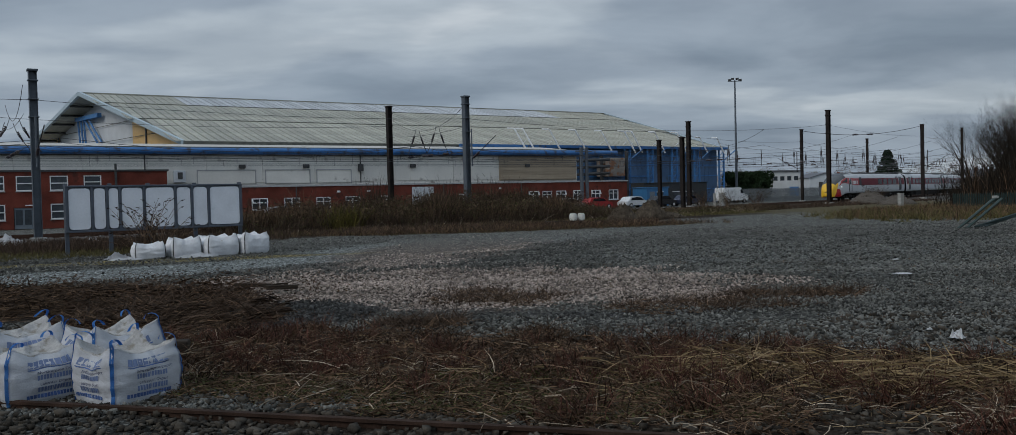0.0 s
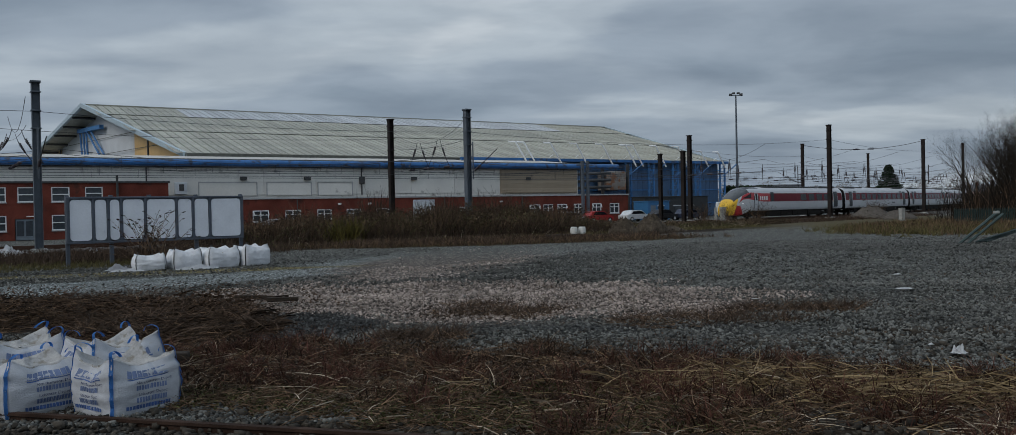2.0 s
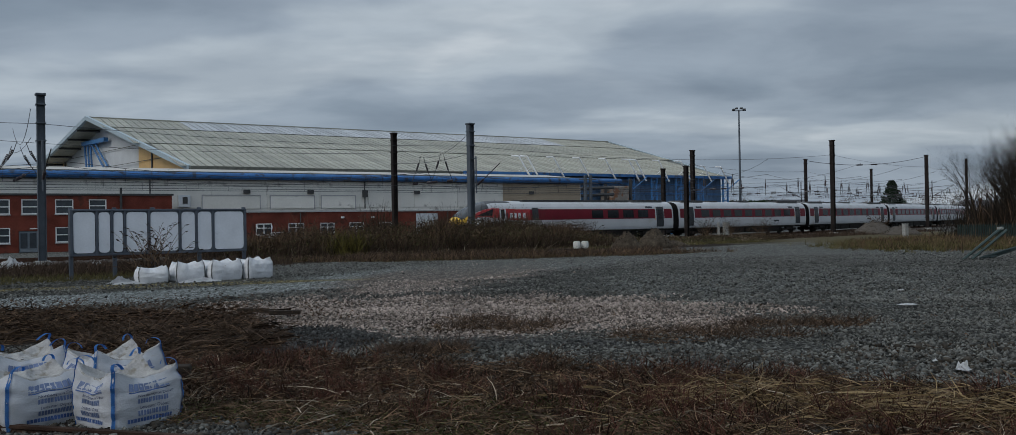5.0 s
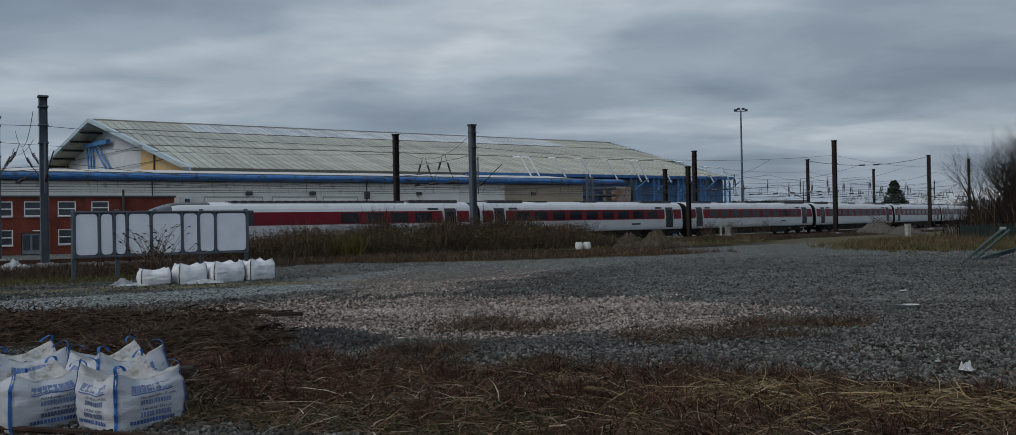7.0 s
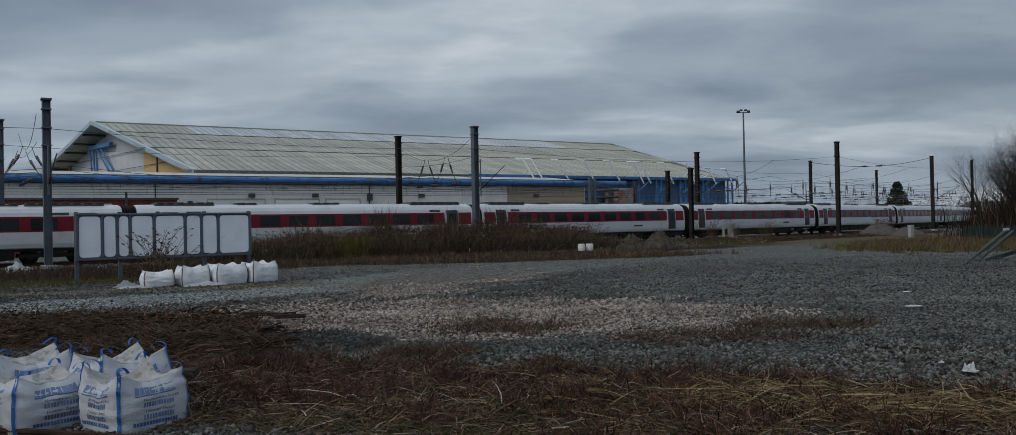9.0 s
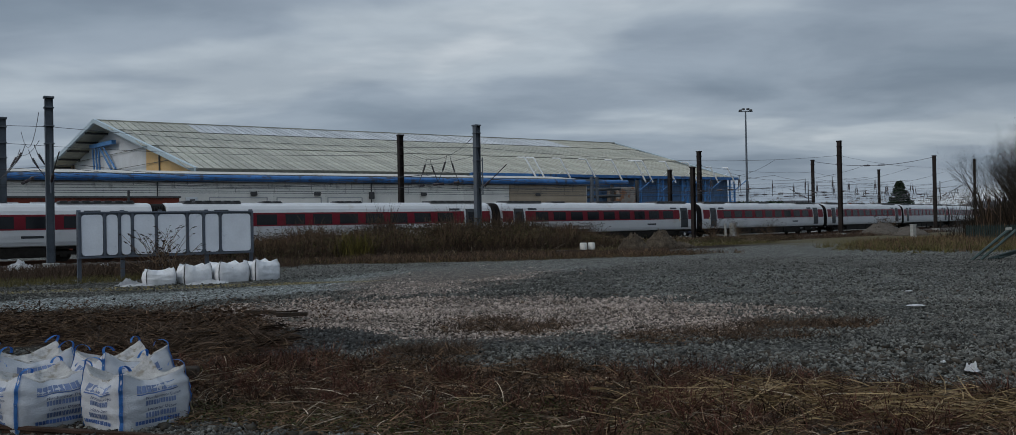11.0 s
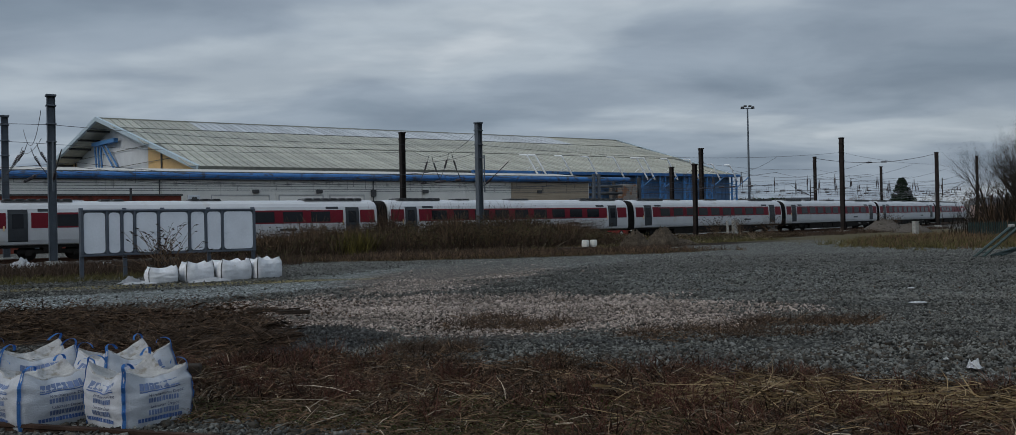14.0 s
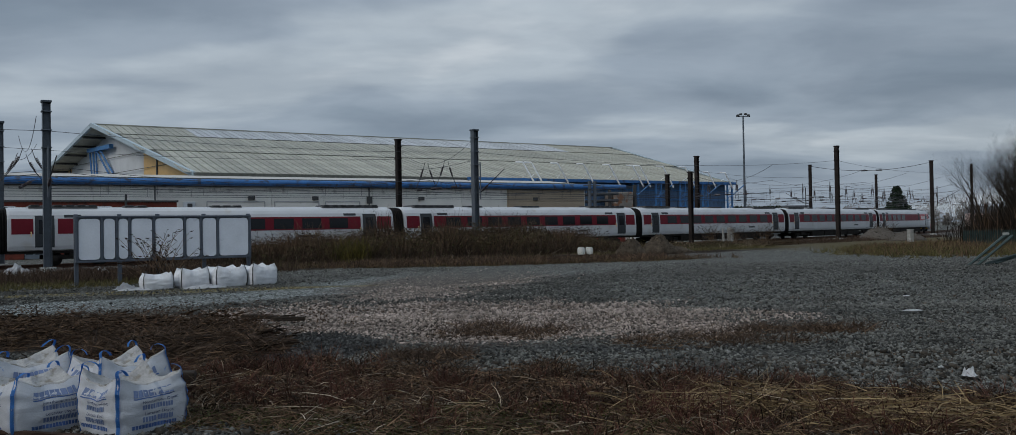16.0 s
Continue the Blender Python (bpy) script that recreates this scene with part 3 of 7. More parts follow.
LAPS = [(103.1, 118.5), (118.4, 132.0), (131.9, RIDGE_V)]
meshes = [sheet_mesh(a, slope_z(a) + 0.03, b, slope_z(b) + 0.015, M_ROOF, "roof_sheet") for a, b in LAPS]
bright = sheet_mesh(131.9, slope_z(131.9) + 0.03, RIDGE_V, slope_z(RIDGE_V) + 0.03, M_ROOFNEW, "roof_sheet")
for (v0, v1), me in zip(LAPS, meshes):
    mid = (v0 + v1) / 2
    u, end = verge_u(mid) + 0.1, verge_u(mid, True) - WIDTH
    while u < end:
        shared("roof_sheet", bright if v0 > 130 and 31 < u < 99 else me, roofs[1], pose(u, 0, 0))
        u += WIDTH
for v in (118.5, 132.0):
    bm = bmesh.new()
    box(bm, verge_u(v) + 0.3, verge_u(v, True) - 0.3, v - 0.1, v + 0.06, slope_z(v) + 0.03, slope_z(v) + 0.12)
    part("lap_joint", bm, M_SEAM, roofs[1])
bm = bmesh.new()
box(bm, verge_u(RIDGE_V), verge_u(RIDGE_V, True), RIDGE_V - 0.4, RIDGE_V + 0.4, RIDGE_Z - 0.05, RIDGE_Z + 0.12)
part("ridge_cap", bm, M_ROOF, shed)
for far in (False, True):
    for side in (1, -1):
        v0 = RIDGE_V - 38.4 * side
        a, b = Vector((verge_u(v0, far), v0, EAVE_Z - 0.1)), Vector((verge_u(RIDGE_V, far), RIDGE_V, RIDGE_Z + 0.1))
        r = [(0.2, -0.48), (0.2, 0.12), (-0.2, 0.12), (-0.2, -0.48)]
        part("verge_trim", loft(bmesh.new(), [[p + Vector((x, 0, z)) for x, z in r] for p in (a, b)]), M_VERGE, shed, "pale blue verge trim")
for i in range(1, 9):
    v = RIDGE_V + i * 4.2
    bm = bmesh.new()
    rod(bm, (verge_u(v), v, roof_z(v) - 0.5), (verge_u(v) + 3.2, v, roof_z(v) - 0.5), 0.16, 4)
    part("purlin", bm, M_PIPE, shed)
# eave: gutter, blue rail and white raked stays
bm = bmesh.new()
box(bm, 60, 111.8, 102.5, 103.05, 8.7, 9.12)
part("eave_gutter", bm, M_BLUEPIPE, shed, "blue box gutter")
for u in (66.9, 68.3, 72.8, 77.4, 82.2, 86.7, 88.1, 92.8, 97.5, 102.1, 105.9):
    bm = bmesh.new()
    k = 1.0 if u < 100 else 0.75
    u = U(u)
    top = 11.35 * k + 8.6 * (1 - k)
    rod(bm, (u + 0.5, 102.3, 8.1), (u - 1.7 * k, 102.3, top), 0.125, 6)
    rod(bm, (u - 1.7 * k, 102.3, top), (u - 2.6 * k, 102.8, top + 0.05), 0.11, 6)
    rod(bm, (u - 0.7, 103.1, 9.7), (u - 0.5, 104.4, 9.2), 0.05, 6)
    part("raked_stay", bm, M_STRUT, shed, "white raked steel stay")
# lattice columns and rails on the blue wall
for u in (U(86.0), U(90.6), U(95.7), U(100.6), U(106.2)):
    col = part("lattice_column", bmesh.new(), M_BLUE, shed, "blue lattice steel column")
    bm = bmesh.new()
    for a in (-0.55, 0.55):
        box(bm, u + a - 0.1, u + a + 0.1, 102.7, 102.95, 0, 8.7)
    for i in range(7):
        z = 0.3 + i * 1.2
        rod(bm, (u - 0.55, 102.8, z), (u + 0.55, 102.8, z + 1.15), 0.06, 4)
        box(bm, u - 0.55, u + 0.55, 102.78, 102.88, z - 0.05, z + 0.05)
    bm.to_mesh(col.data)
    bm.free()
    bm = bmesh.new()
    rod(bm, (u, 102.8, 6.6), (u + 1.9, 101.4, 8.6), 0.09, 5)
    part("knee_brace", bm, M_BLUE, col)
for z in (2.2, 4.4, 6.1, 7.6):
    part("wall_rail", y_box(bmesh.new(), 80.7, 111, 103.95, 104.28, z, z + 0.18), M_BLUE, shed)
wall_sheet = mesh_of(bbox(0, 0.97, 104.1, 104.28, 0.1, 8.6, 0.03), "wall_sheet", M_BLUEWALL)
for i in range(30):
    shared("wall_sheet", wall_sheet, shed, pose(80.9 + i, 0, 0))
for u0, u1 in ((95.8, 97.6), (97.7, 99.4)):
    part("sliding_door", bbox(u0, u1, 103.9, 104.08, 0.1, 5.9, 0.03), M_BLUEWALL, shed)
# silo-like bin and ducts at the end of the annexe
part("hopper", bbox(84.0, 87.4, 100.5, 103.2, 4.4, 7.2, 0.12), mat("rusty_hopper", (0.26, 0.23, 0.2), 0.8, var=0.25, scale=0.8, dirt=(0.22, 0.1, 0.05), dirt_at=0.5), shed, "grey rust-streaked hopper")
for u in (83.2, 88.1):
    part("hopper_leg", y_box(bmesh.new(), u, u + 0.35, 101, 101.4, 0, 8.3), M_PIPE, shed)
for z in (4.6, 5.6, 6.6):
    bm = bmesh.new()
    rod(bm, (74.5, 99.5, z), (83.5, 99.5, z + 0.3), 0.22, 8)
    part("duct", bm, M_PIPE, shed)

# annexe: cream wall under a blue gutter
annexe = yard_thing("depot_annexe", "long cream clad annexe with blue gutter and tan shutter", "building")
part("wall", y_box(bmesh.new(), -45, 70.6, 95.2, 95.5, 0, 7.1), M_CREAM, annexe, "cream sheeted wall")
part("end_wall", y_box(bmesh.new(), 70.3, 70.6, 95.5, 104.2, 0, 7.6), M_PIPE, annexe)
bm = bmesh.new()
prism(bm, [(94.7, 7.75), (104.2, 8.75), (104.2, 8.55), (94.7, 7.5)], -45, 70.8, "yz")
part("roof", bm, mat("annexe_roof_sheet", (0.5, 0.48, 0.44), 0.7, var=0.12, scale=0.3, fine=5, dirt=(0.25, 0.24, 0.22), dirt_at=0.6), annexe, "pale flat roof with dirty edge")
bm = bmesh.new()
rod(bm, (-45, 94.55, 7.42), (77, 94.55, 7.42), 0.36, 12)
part("gutter", bm, M_BLUEPIPE, annexe, "round blue gutter pipe")
# no real board: a dark strip standing in for shade under the gutter
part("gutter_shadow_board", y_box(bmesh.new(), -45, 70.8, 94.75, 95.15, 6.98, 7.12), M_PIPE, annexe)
part("roof_edge_strip", y_box(bmesh.new(), -45, 70.8, 94.5, 94.68, 7.66, 7.86), M_SEAM, annexe, "dirty dark roof edge strip")
for z in (4.35, 5.5, 6.4):
    part("wall_seam", y_box(bmesh.new(), -45, 58.3, 95.16, 95.2, z, z + 0.05), M_COPING, annexe)
sheet = mesh_of(bbox(0, 5.85, 95.13, 95.2, 4.05, 6.9, 0.02), "wall_panel", M_CREAM)
for i in range(17):
    shared("wall_panel", sheet, annexe, pose(-43 + i * 5.92, 0, 0))
sh = part("shutter_frame", y_box(bmesh.new(), 58.3, 70.4, 95.05, 95.19, 3.9, 7.0), M_TAN, annexe, "tan panelled shutter")
slat = mesh_of(bbox(58.4, 70.3, 94.97, 95.04, 0, 0.27, 0.02), "slat", M_TAN)
for i in range(10):
    shared("slat", slat, sh, pose(0, 0, 4.0 + i * 0.295))
for u in (25.8, 32.9, 46.1, 62.5):
    lampbox = part("wall_lamp", bbox(u - 0.35, u + 0.35, 94.8, 95.1, 5.6, 6.0, 0.04), M_PIPE, annexe, "grey bulkhead wall lamp")
part("ventilator", bbox(18.7, 19.9, 94.7, 95.15, 4.15, 5.4, 0.05), M_GABLE, annexe, "grey wall ventilator box")
part("junction_box", bbox(39.1, 39.7, 94.75, 95.1, 5.2, 6.0, 0.05), M_PIPE, annexe, "dark wall junction box")
for u0, u1 in ((21.2, 27.2), (28.4, 33.3), (34.2, 38.2)):
    blind = part("blind_panel", bbox(u0, u1, 95.06, 95.12, 3.95, 5.35, 0.015), M_CREAM, annexe, "blanked-off cream window panel")
    for a, b, c, d in ((u0 - 0.08, u1 + 0.08, 5.36, 5.46), (u0 - 0.1, u0 - 0.01, 3.9, 5.35), (u1 + 0.01, u1 + 0.1, 3.9, 5.35)):
        part("edge_trim", y_box(bmesh.new(), a, b, 95.0, 95.1, c, d), M_COPING, blind)
part("fan_guard", bbox(19.1, 19.6, 94.66, 94.7, 4.5, 5.2, 0.02), M_PIPE, annexe)
for u in (39.4, 71.0, 16.0):
    bm = bmesh.new()
    rod(bm, (u, 95.0, 3.9), (u, 95.0, 7.0), 0.07, 6)
    part("downpipe", bm, M_PIPE, annexe)


# brick offices: every window is cut through the wall
def brick_wall(bm, u0, u1, v0, v1, z0, z1, holes):
    """A wall with openings, made of the blocks between them."""
    us = sorted({u0, u1, *[h[0] for h in holes], *[h[1] for h in holes]})
    zs = sorted({z0, z1, *[h[2] for h in holes], *[h[3] for h in holes]})
    for a, b in zip(us, us[1:]):
        start = None
        for c, d in zip(zs, zs[1:]):
            mu, mz = (a + b) / 2, (c + d) / 2
            solid = not any(h[0] < mu < h[1] and h[2] < mz < h[3] for h in holes)
            if solid and start is None:
                start = c
            if start is not None and (not solid):
                box(bm, a, b, v0, v1, start, c)
                start = None
        if start is not None:
            box(bm, a, b, v0, v1, start, z1)
    return bm


def office_window(house, u0, u1, z0, z1, v, tilt=False, cross=True):
    w = part("window", y_box(bmesh.new(), u0, u1, v + 0.12, v + 0.15, z0, z1), M_PANE, house, "dark office window with white frame")
    bm = bmesh.new()
    f = 0.09
    bars_in = [(u0, u1, z0, z0 + f), (u0, u1, z1 - f, z1), (u0, u0 + f, z0 + f, z1 - f), (u1 - f, u1, z0 + f, z1 - f)]
    if cross:
        bars_in += [((u0 + u1) / 2 - f / 2, (u0 + u1) / 2 + f / 2, z0 + f, z1 - f), (u0 + f, u1 - f, z1 - 0.5, z1 - 0.5 + f * 0.8)]
    else:
        bars_in.append((u0 + f, u1 - f, (z0 + z1) / 2 - f / 2, (z0 + z1) / 2 + f / 2))
    for a, b, c, d in bars_in:
        box(bm, a, b, v + 0.02, v + 0.11, c, d)
    part("window_frame", bm, M_FRAME, w)
    part("window_sill", y_box(bmesh.new(), u0 - 0.05, u1 + 0.05, v - 0.08, v + 0.1, z0 - 0.09, z0 - 0.005), M_COPING, w)
    if tilt:
        bm = bmesh.new()
        m = Matrix.Translation((0, v - 0.02, z1 - 0.02)) @ Matrix.Rotation(radians(-28), 4, "X")
        for a, b, c, d in ((u0 + 0.05, u1 - 0.05, -0.55, -0.47), (u0 + 0.05, u1 - 0.05, -0.08, 0), (u0 + 0.05, u0 + 0.13, -0.47, -0.08), (u1 - 0.13, u1 - 0.05, -0.47, -0.08)):
            box(bm, a, b, -0.04, 0.02, c, d, m)
        part("open_vent", bm, M_FRAME, w)


low_wins = [(25.3, 27.0, 1.1, 2.3), (28.7, 30.4, 1.1, 2.3), (32.2, 33.8, 1.1, 2.3), (35.5, 37.2, 1.05, 2.3), (39.0, 40.5, 1.1, 2.3), (49.5, 51.0, 1.1, 2.3),
            (59.3, 60.9, 1.15, 2.4), (61.4, 62.9, 1.1, 2.4), (63.5, 65.0, 1.1, 2.4), (66.1, 67.7, 1.1, 2.4), (69.0, 70.5, 1.1, 2.4), (71.9, 73.5, 1.1, 2.4)]
office = yard_thing("brick_office_range", "long single-storey red brick office range", "building")
part("wall", brick_wall(bmesh.new(), 17.2, 75, 90, 90.3, 0, 3.45, low_wins), M_BRICK, office, "red brick wall")
part("end_wall", y_box(bmesh.new(), 74.7, 75, 90.3, 94.6, 0, 3.45), M_BRICK, office)
part("roof", y_box(bmesh.new(), 17.2, 75, 90.3, 95.1, 3.3, 3.42), M_FELT, office)
part("coping", y_box(bmesh.new(), 17.2, 75.1, 89.9, 90.4, 3.46, 3.62), M_COPING, office, "pale coping course")
part("room_back", y_box(bmesh.new(), 17.2, 75, 93.4, 93.5, 0, 3.3), M_FELT, office)
for i, (a, b, c, d) in enumerate(low_wins):
    office_window(office, a, b, c, d, 90, tilt=i in (0, 6, 8, 9, 10))
for u in (30, 47.5, 58.2):
    bm = bmesh.new()
    rod(bm, (u, 89.9, 0.1), (u, 89.9, 3.4), 0.06, 6)
    part("downpipe", bm, M_PIPE, office)
part("infill_panel", y_box(bmesh.new(), 43.5, 46.2, 89.93, 89.99, 0.2, 3.2), M_GABLE, office, "grey infill panel")
for u in (34.5, 38.0, 55.0):
    part("wall_light", bbox(u, u + 0.35, 89.8, 89.98, 2.75, 2.95, 0.03), M_FRAME, office)

tall = yard_thing("brick_office_block", "two-storey red brick office block with white windows", "building")
tall_wins = [(-8.0, -6.6, 3.45, 4.8), (-4.4, -3.0, 3.45, 4.8), (-1.2, 0.2, 3.45, 4.8), (1.9, 3.2, 3.45, 4.8), (4.4, 5.6, 3.45, 4.8), (7.1, 8.3, 3.45, 4.8), (9.9, 11.1, 3.6, 4.8),
             (1.9, 3.2, 0.85, 2.25), (7.1, 8.3, 0.85, 2.25), (10.0, 11.2, 0.85, 2.25), (13.0, 14.2, 0.85, 2.25), (-1.2, 0.2, 0.85, 2.25), (-4.4, -3.0, 0.85, 2.25)]
door_hole = (4.0, 5.6, 0.0, 1.95)
part("wall", brick_wall(bmesh.new(), -20, 17.1, 89.7, 90, 0, 5.15, [(a - 0.15, b + 0.15, c, d) for a, b, c, d in tall_wins] + [door_hole]), M_BRICK, tall, "red brick wall")
part("end_wall", y_box(bmesh.new(), 16.8, 17.1, 90, 94.6, 0, 5.15), M_BRICK, tall)
part("roof", y_box(bmesh.new(), -20, 17.1, 90, 95.1, 5.0, 5.12), M_FELT, tall)
part("coping", y_box(bmesh.new(), -20, 17.25, 89.6, 90.1, 5.16, 5.33), M_PIPE, tall, "dark coping edge")
part("room_back", y_box(bmesh.new(), -20, 16.8, 93.4, 93.5, 0, 5), M_FELT, tall)
for a, b, c, d in tall_wins:
    office_window(tall, a - 0.15, b + 0.15, c, d, 89.7, cross=False)
dr = part("entrance_door", bbox(4.05, 5.55, 89.78, 89.85, 0.02, 1.92, 0.02), M_GREYDOOR, tall, "grey glazed double door")
for a in (4.15, 4.87):
    part("door_pane", y_box(bmesh.new(), a, a + 0.55, 89.75, 89.775, 0.4, 1.75), M_PANE, dr)
part("notice_plate", y_box(bmesh.new(), 4.9, 5.5, 89.66, 89.69, 2.1, 2.2), M_FRAME, tall)
part("wall_bracket", bbox(12.4, 12.6, 89.5, 89.69, 2.4, 5.9, 0.02), M_PIPE, tall)

# ---------------------------------------------------------------- the ground
def swell(x, y):
    """Height of the yard: uneven near the eye, level under the track and far off."""
    d = math.hypot(x, y)
    k = max(0.0, 1 - d / 45) * min(1.0, d / 6)
    return k * (0.10 * noise.noise((x * 0.22, y * 0.22, 3)) + 0.05 * noise.noise((x * 0.7, y * 0.7, 8))) - 0.02


def ground_material():
    m = bpy.data.materials.new("yard_gravel_and_soil")
    m.use_nodes = True
    n, l = m.node_tree.nodes, m.node_tree.links
    p = n["Principled BSDF"]
    p.inputs["Roughness"].default_value = 0.95
    p.inputs["Specular IOR Level"].default_value = 0.06
    co = n.new("ShaderNodeTexCoord").outputs["Object"]

    def tex(s, d=4, kind="ShaderNodeTexNoise"):
        t = n.new(kind)
        t.inputs["Scale"].default_value = s
        if kind == "ShaderNodeTexNoise":
            t.inputs["Detail"].default_value = d
        l.new(co, t.inputs["Vector"])
        return t

    def fit(f, a, b, c=0.0, d=1.0):
        r = n.new("ShaderNodeMapRange")
        r.interpolation_type = "SMOOTHSTEP"
        for i, v in enumerate((a, b, c, d)):
            r.inputs[i + 1].default_value = v
        l.new(f, r.inputs[0])
        return r.outputs[0]

    def mix(f, a, b, how="MIX"):
        x = n.new("ShaderNodeMix")
        x.data_type, x.blend_type = "RGBA", how
        for sock, v in ((x.inputs[0], f), (x.inputs[6], a), (x.inputs[7], b)):
            if isinstance(v, bpy.types.NodeSocket):
                l.new(v, sock)
            else:
                sock.default_value = v if isinstance(v, float) else (*v, 1)
        return x.outputs[2]

    def calc(how, a, b):
        x = n.new("ShaderNodeMath")
        x.operation = how
        for sock, v in zip(x.inputs, (a, b)):
            if isinstance(v, bpy.types.NodeSocket):
                l.new(v, sock)
            else:
                sock.default_value = v
        return x.outputs[0]

    def blob(cx, cy, rx, ry, turn, ragged=0.5):
        """1 inside a ragged oval patch, 0 outside it."""
        mp = n.new("ShaderNodeMapping")
        mp.vector_type = "TEXTURE"
        mp.inputs["Location"].default_value, mp.inputs["Rotation"].default_value, mp.inputs["Scale"].default_value = (cx, cy, 0), (0, 0, radians(turn)), (rx, ry, 1)
        l.new(co, mp.inputs[0])
        flat = n.new("ShaderNodeVectorMath")
        flat.operation = "MULTIPLY"
        flat.inputs[1].default_value = (1, 1, 0)
        l.new(mp.outputs[0], flat.inputs[0])
        ln = n.new("ShaderNodeVectorMath")
        ln.operation = "LENGTH"
        l.new(flat.outputs[0], ln.inputs[0])
        wob = calc("MULTIPLY", calc("SUBTRACT", wobble, 0.5), ragged * 2)
        return fit(calc("ADD", ln.outputs["Value"], wob), 0.75, 1.15, 1.0, 0.0)

    wobble = tex(0.35, 6).outputs["Fac"]
    coarse, grain = tex(1.6, 5).outputs["Fac"], tex(26, 5).outputs["Fac"]
    cells = tex(15, kind="ShaderNodeTexVoronoi")
    stone_tone = n.new("ShaderNodeSeparateColor")
    l.new(cells.outputs["Color"], stone_tone.inputs[0])
    tone = fit(stone_tone.outputs[0], 0, 1, 0.45, 1.5)
    # shade in the gaps between stones, painted as darker cell edges; also drives relief
    gap_shade = fit(cells.outputs["Distance"], 0.25, 0.65, 1.0, 0.45)
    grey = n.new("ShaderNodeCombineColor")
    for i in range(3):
        l.new(calc("MULTIPLY", tone, gap_shade), grey.inputs[i])
    slate, pink, soil, road, moss = (0.058, 0.058, 0.052), (0.14, 0.117, 0.10), (0.026, 0.019, 0.014), (0.29, 0.31, 0.30), (0.24, 0.20, 0.095)
    c = mix(fit(coarse, 0.35, 0.7), slate, (0.11, 0.108, 0.098))
    c = mix(blob(4, 47, 24, 5.0, 58, 0.35), c, road)
    c = mix(blob(-11.5, 25, 9.5, 2.8, 36, 0.3), c, road)
    c = mix(blob(-1.6, 36, 12, 3.6, 78, 0.45), c, (0.22, 0.19, 0.165))
    c = mix(blob(-1.2, 19.6, 6.6, 4.4, -10), c, pink)
    c = mix(blob(11, 27, 9, 9, 10, 0.5), c, (0.18, 0.185, 0.172))
    c = mix(blob(-12, 30.6, 7.5, 1.1, 12), c, moss)
    c = mix(blob(-4, 44.5, 7, 1.6, 10), c, (0.17, 0.145, 0.10))
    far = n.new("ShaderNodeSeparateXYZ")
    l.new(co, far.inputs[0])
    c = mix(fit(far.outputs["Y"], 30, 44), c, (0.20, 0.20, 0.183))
    # random stone tone and the painted gap shade go into the colour
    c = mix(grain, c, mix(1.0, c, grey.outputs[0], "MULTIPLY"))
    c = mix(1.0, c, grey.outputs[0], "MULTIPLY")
    c = mix(blob(-9.2, 17.4, 4.4, 2.6, 0), c, soil)
    c = mix(blob(-5.7, 14.4, 1.8, 1.9, 0), c, soil)
    c = mix(blob(-3.4, 15.4, 1.3, 1.8, 20, 0.8), c, (0.025, 0.025, 0.024))
    c = mix(blob(-3.9, 12.1, 0.9, 0.25, 0), c, (0.05, 0.05, 0.016))
    c = mix(blob(0.8, 9.6, 8.5, 2.0, -22), c, soil)
    c = mix(blob(-1.6, 8.3, 5.0, 0.9, -16), c, soil)
    c = mix(blob(-0.8, 17.3, 1.4, 1.1, 0, 1.2), c, soil)
    c = mix(blob(3.6, 15.6, 1.9, 0.9, -5, 1.2), c, soil)
    c = mix(blob(-22, 52, 14, 4.5, 32), c, soil)
    c = mix(blob(-1, 51.5, 13, 4.2, 10), c, (0.05, 0.04, 0.025))
    c = mix(blob(8, 64, 26, 4.5, 38), c, soil)
    c = mix(blob(45, 88, 30, 14, 42), c, (0.10, 0.085, 0.05))
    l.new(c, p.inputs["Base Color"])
    b = n.new("ShaderNodeBump")
    b.inputs["Strength"].default_value, b.inputs["Distance"].default_value = 1.0, 0.05
    l.new(calc("ADD", calc("MULTIPLY", gap_shade, 0.8), calc("MULTIPLY", grain, 0.4)), b.inputs["Height"])
    l.new(b.outputs[0], p.inputs["Normal"])
    return m


def spread(near, far, n, power):
    return [near + (far - near) * (i / n) ** power for i in range(n + 1)]


gx = [-v for v in spread(0.3, 2500, 70, 4)[::-1]] + spread(0.3, 2500, 70, 4)
gy = [-v for v in spread(1, 600, 12, 3)[::-1]] + spread(1.5, 3000, 110, 4)
gv = [(x, y, swell(x, y)) for y in gy for x in gx]
W = len(gx)
gf = [(j * W + i, j * W + i + 1, (j + 1) * W + i + 1, (j + 1) * W + i) for j in range(len(gy) - 1) for i in range(W - 1)]
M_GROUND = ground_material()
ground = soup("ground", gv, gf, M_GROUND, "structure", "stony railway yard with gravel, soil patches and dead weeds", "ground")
ground.data.polygons.foreach_set("use_smooth", [True] * len(gf))

# ---------------------------------------------------------------- loose stones
RNG = np.random.default_rng(7)
OCTA_V = np.array([(1, 0, 0), (-1, 0, 0), (0, 1, 0), (0, -1, 0), (0, 0, 1), (0, 0, -1)], dtype=float)
OCTA_F = np.array([(0, 2, 4), (2, 1, 4), (1, 3, 4), (3, 0, 4), (2, 0, 5), (1, 2, 5), (3, 1, 5), (0, 3, 5)])


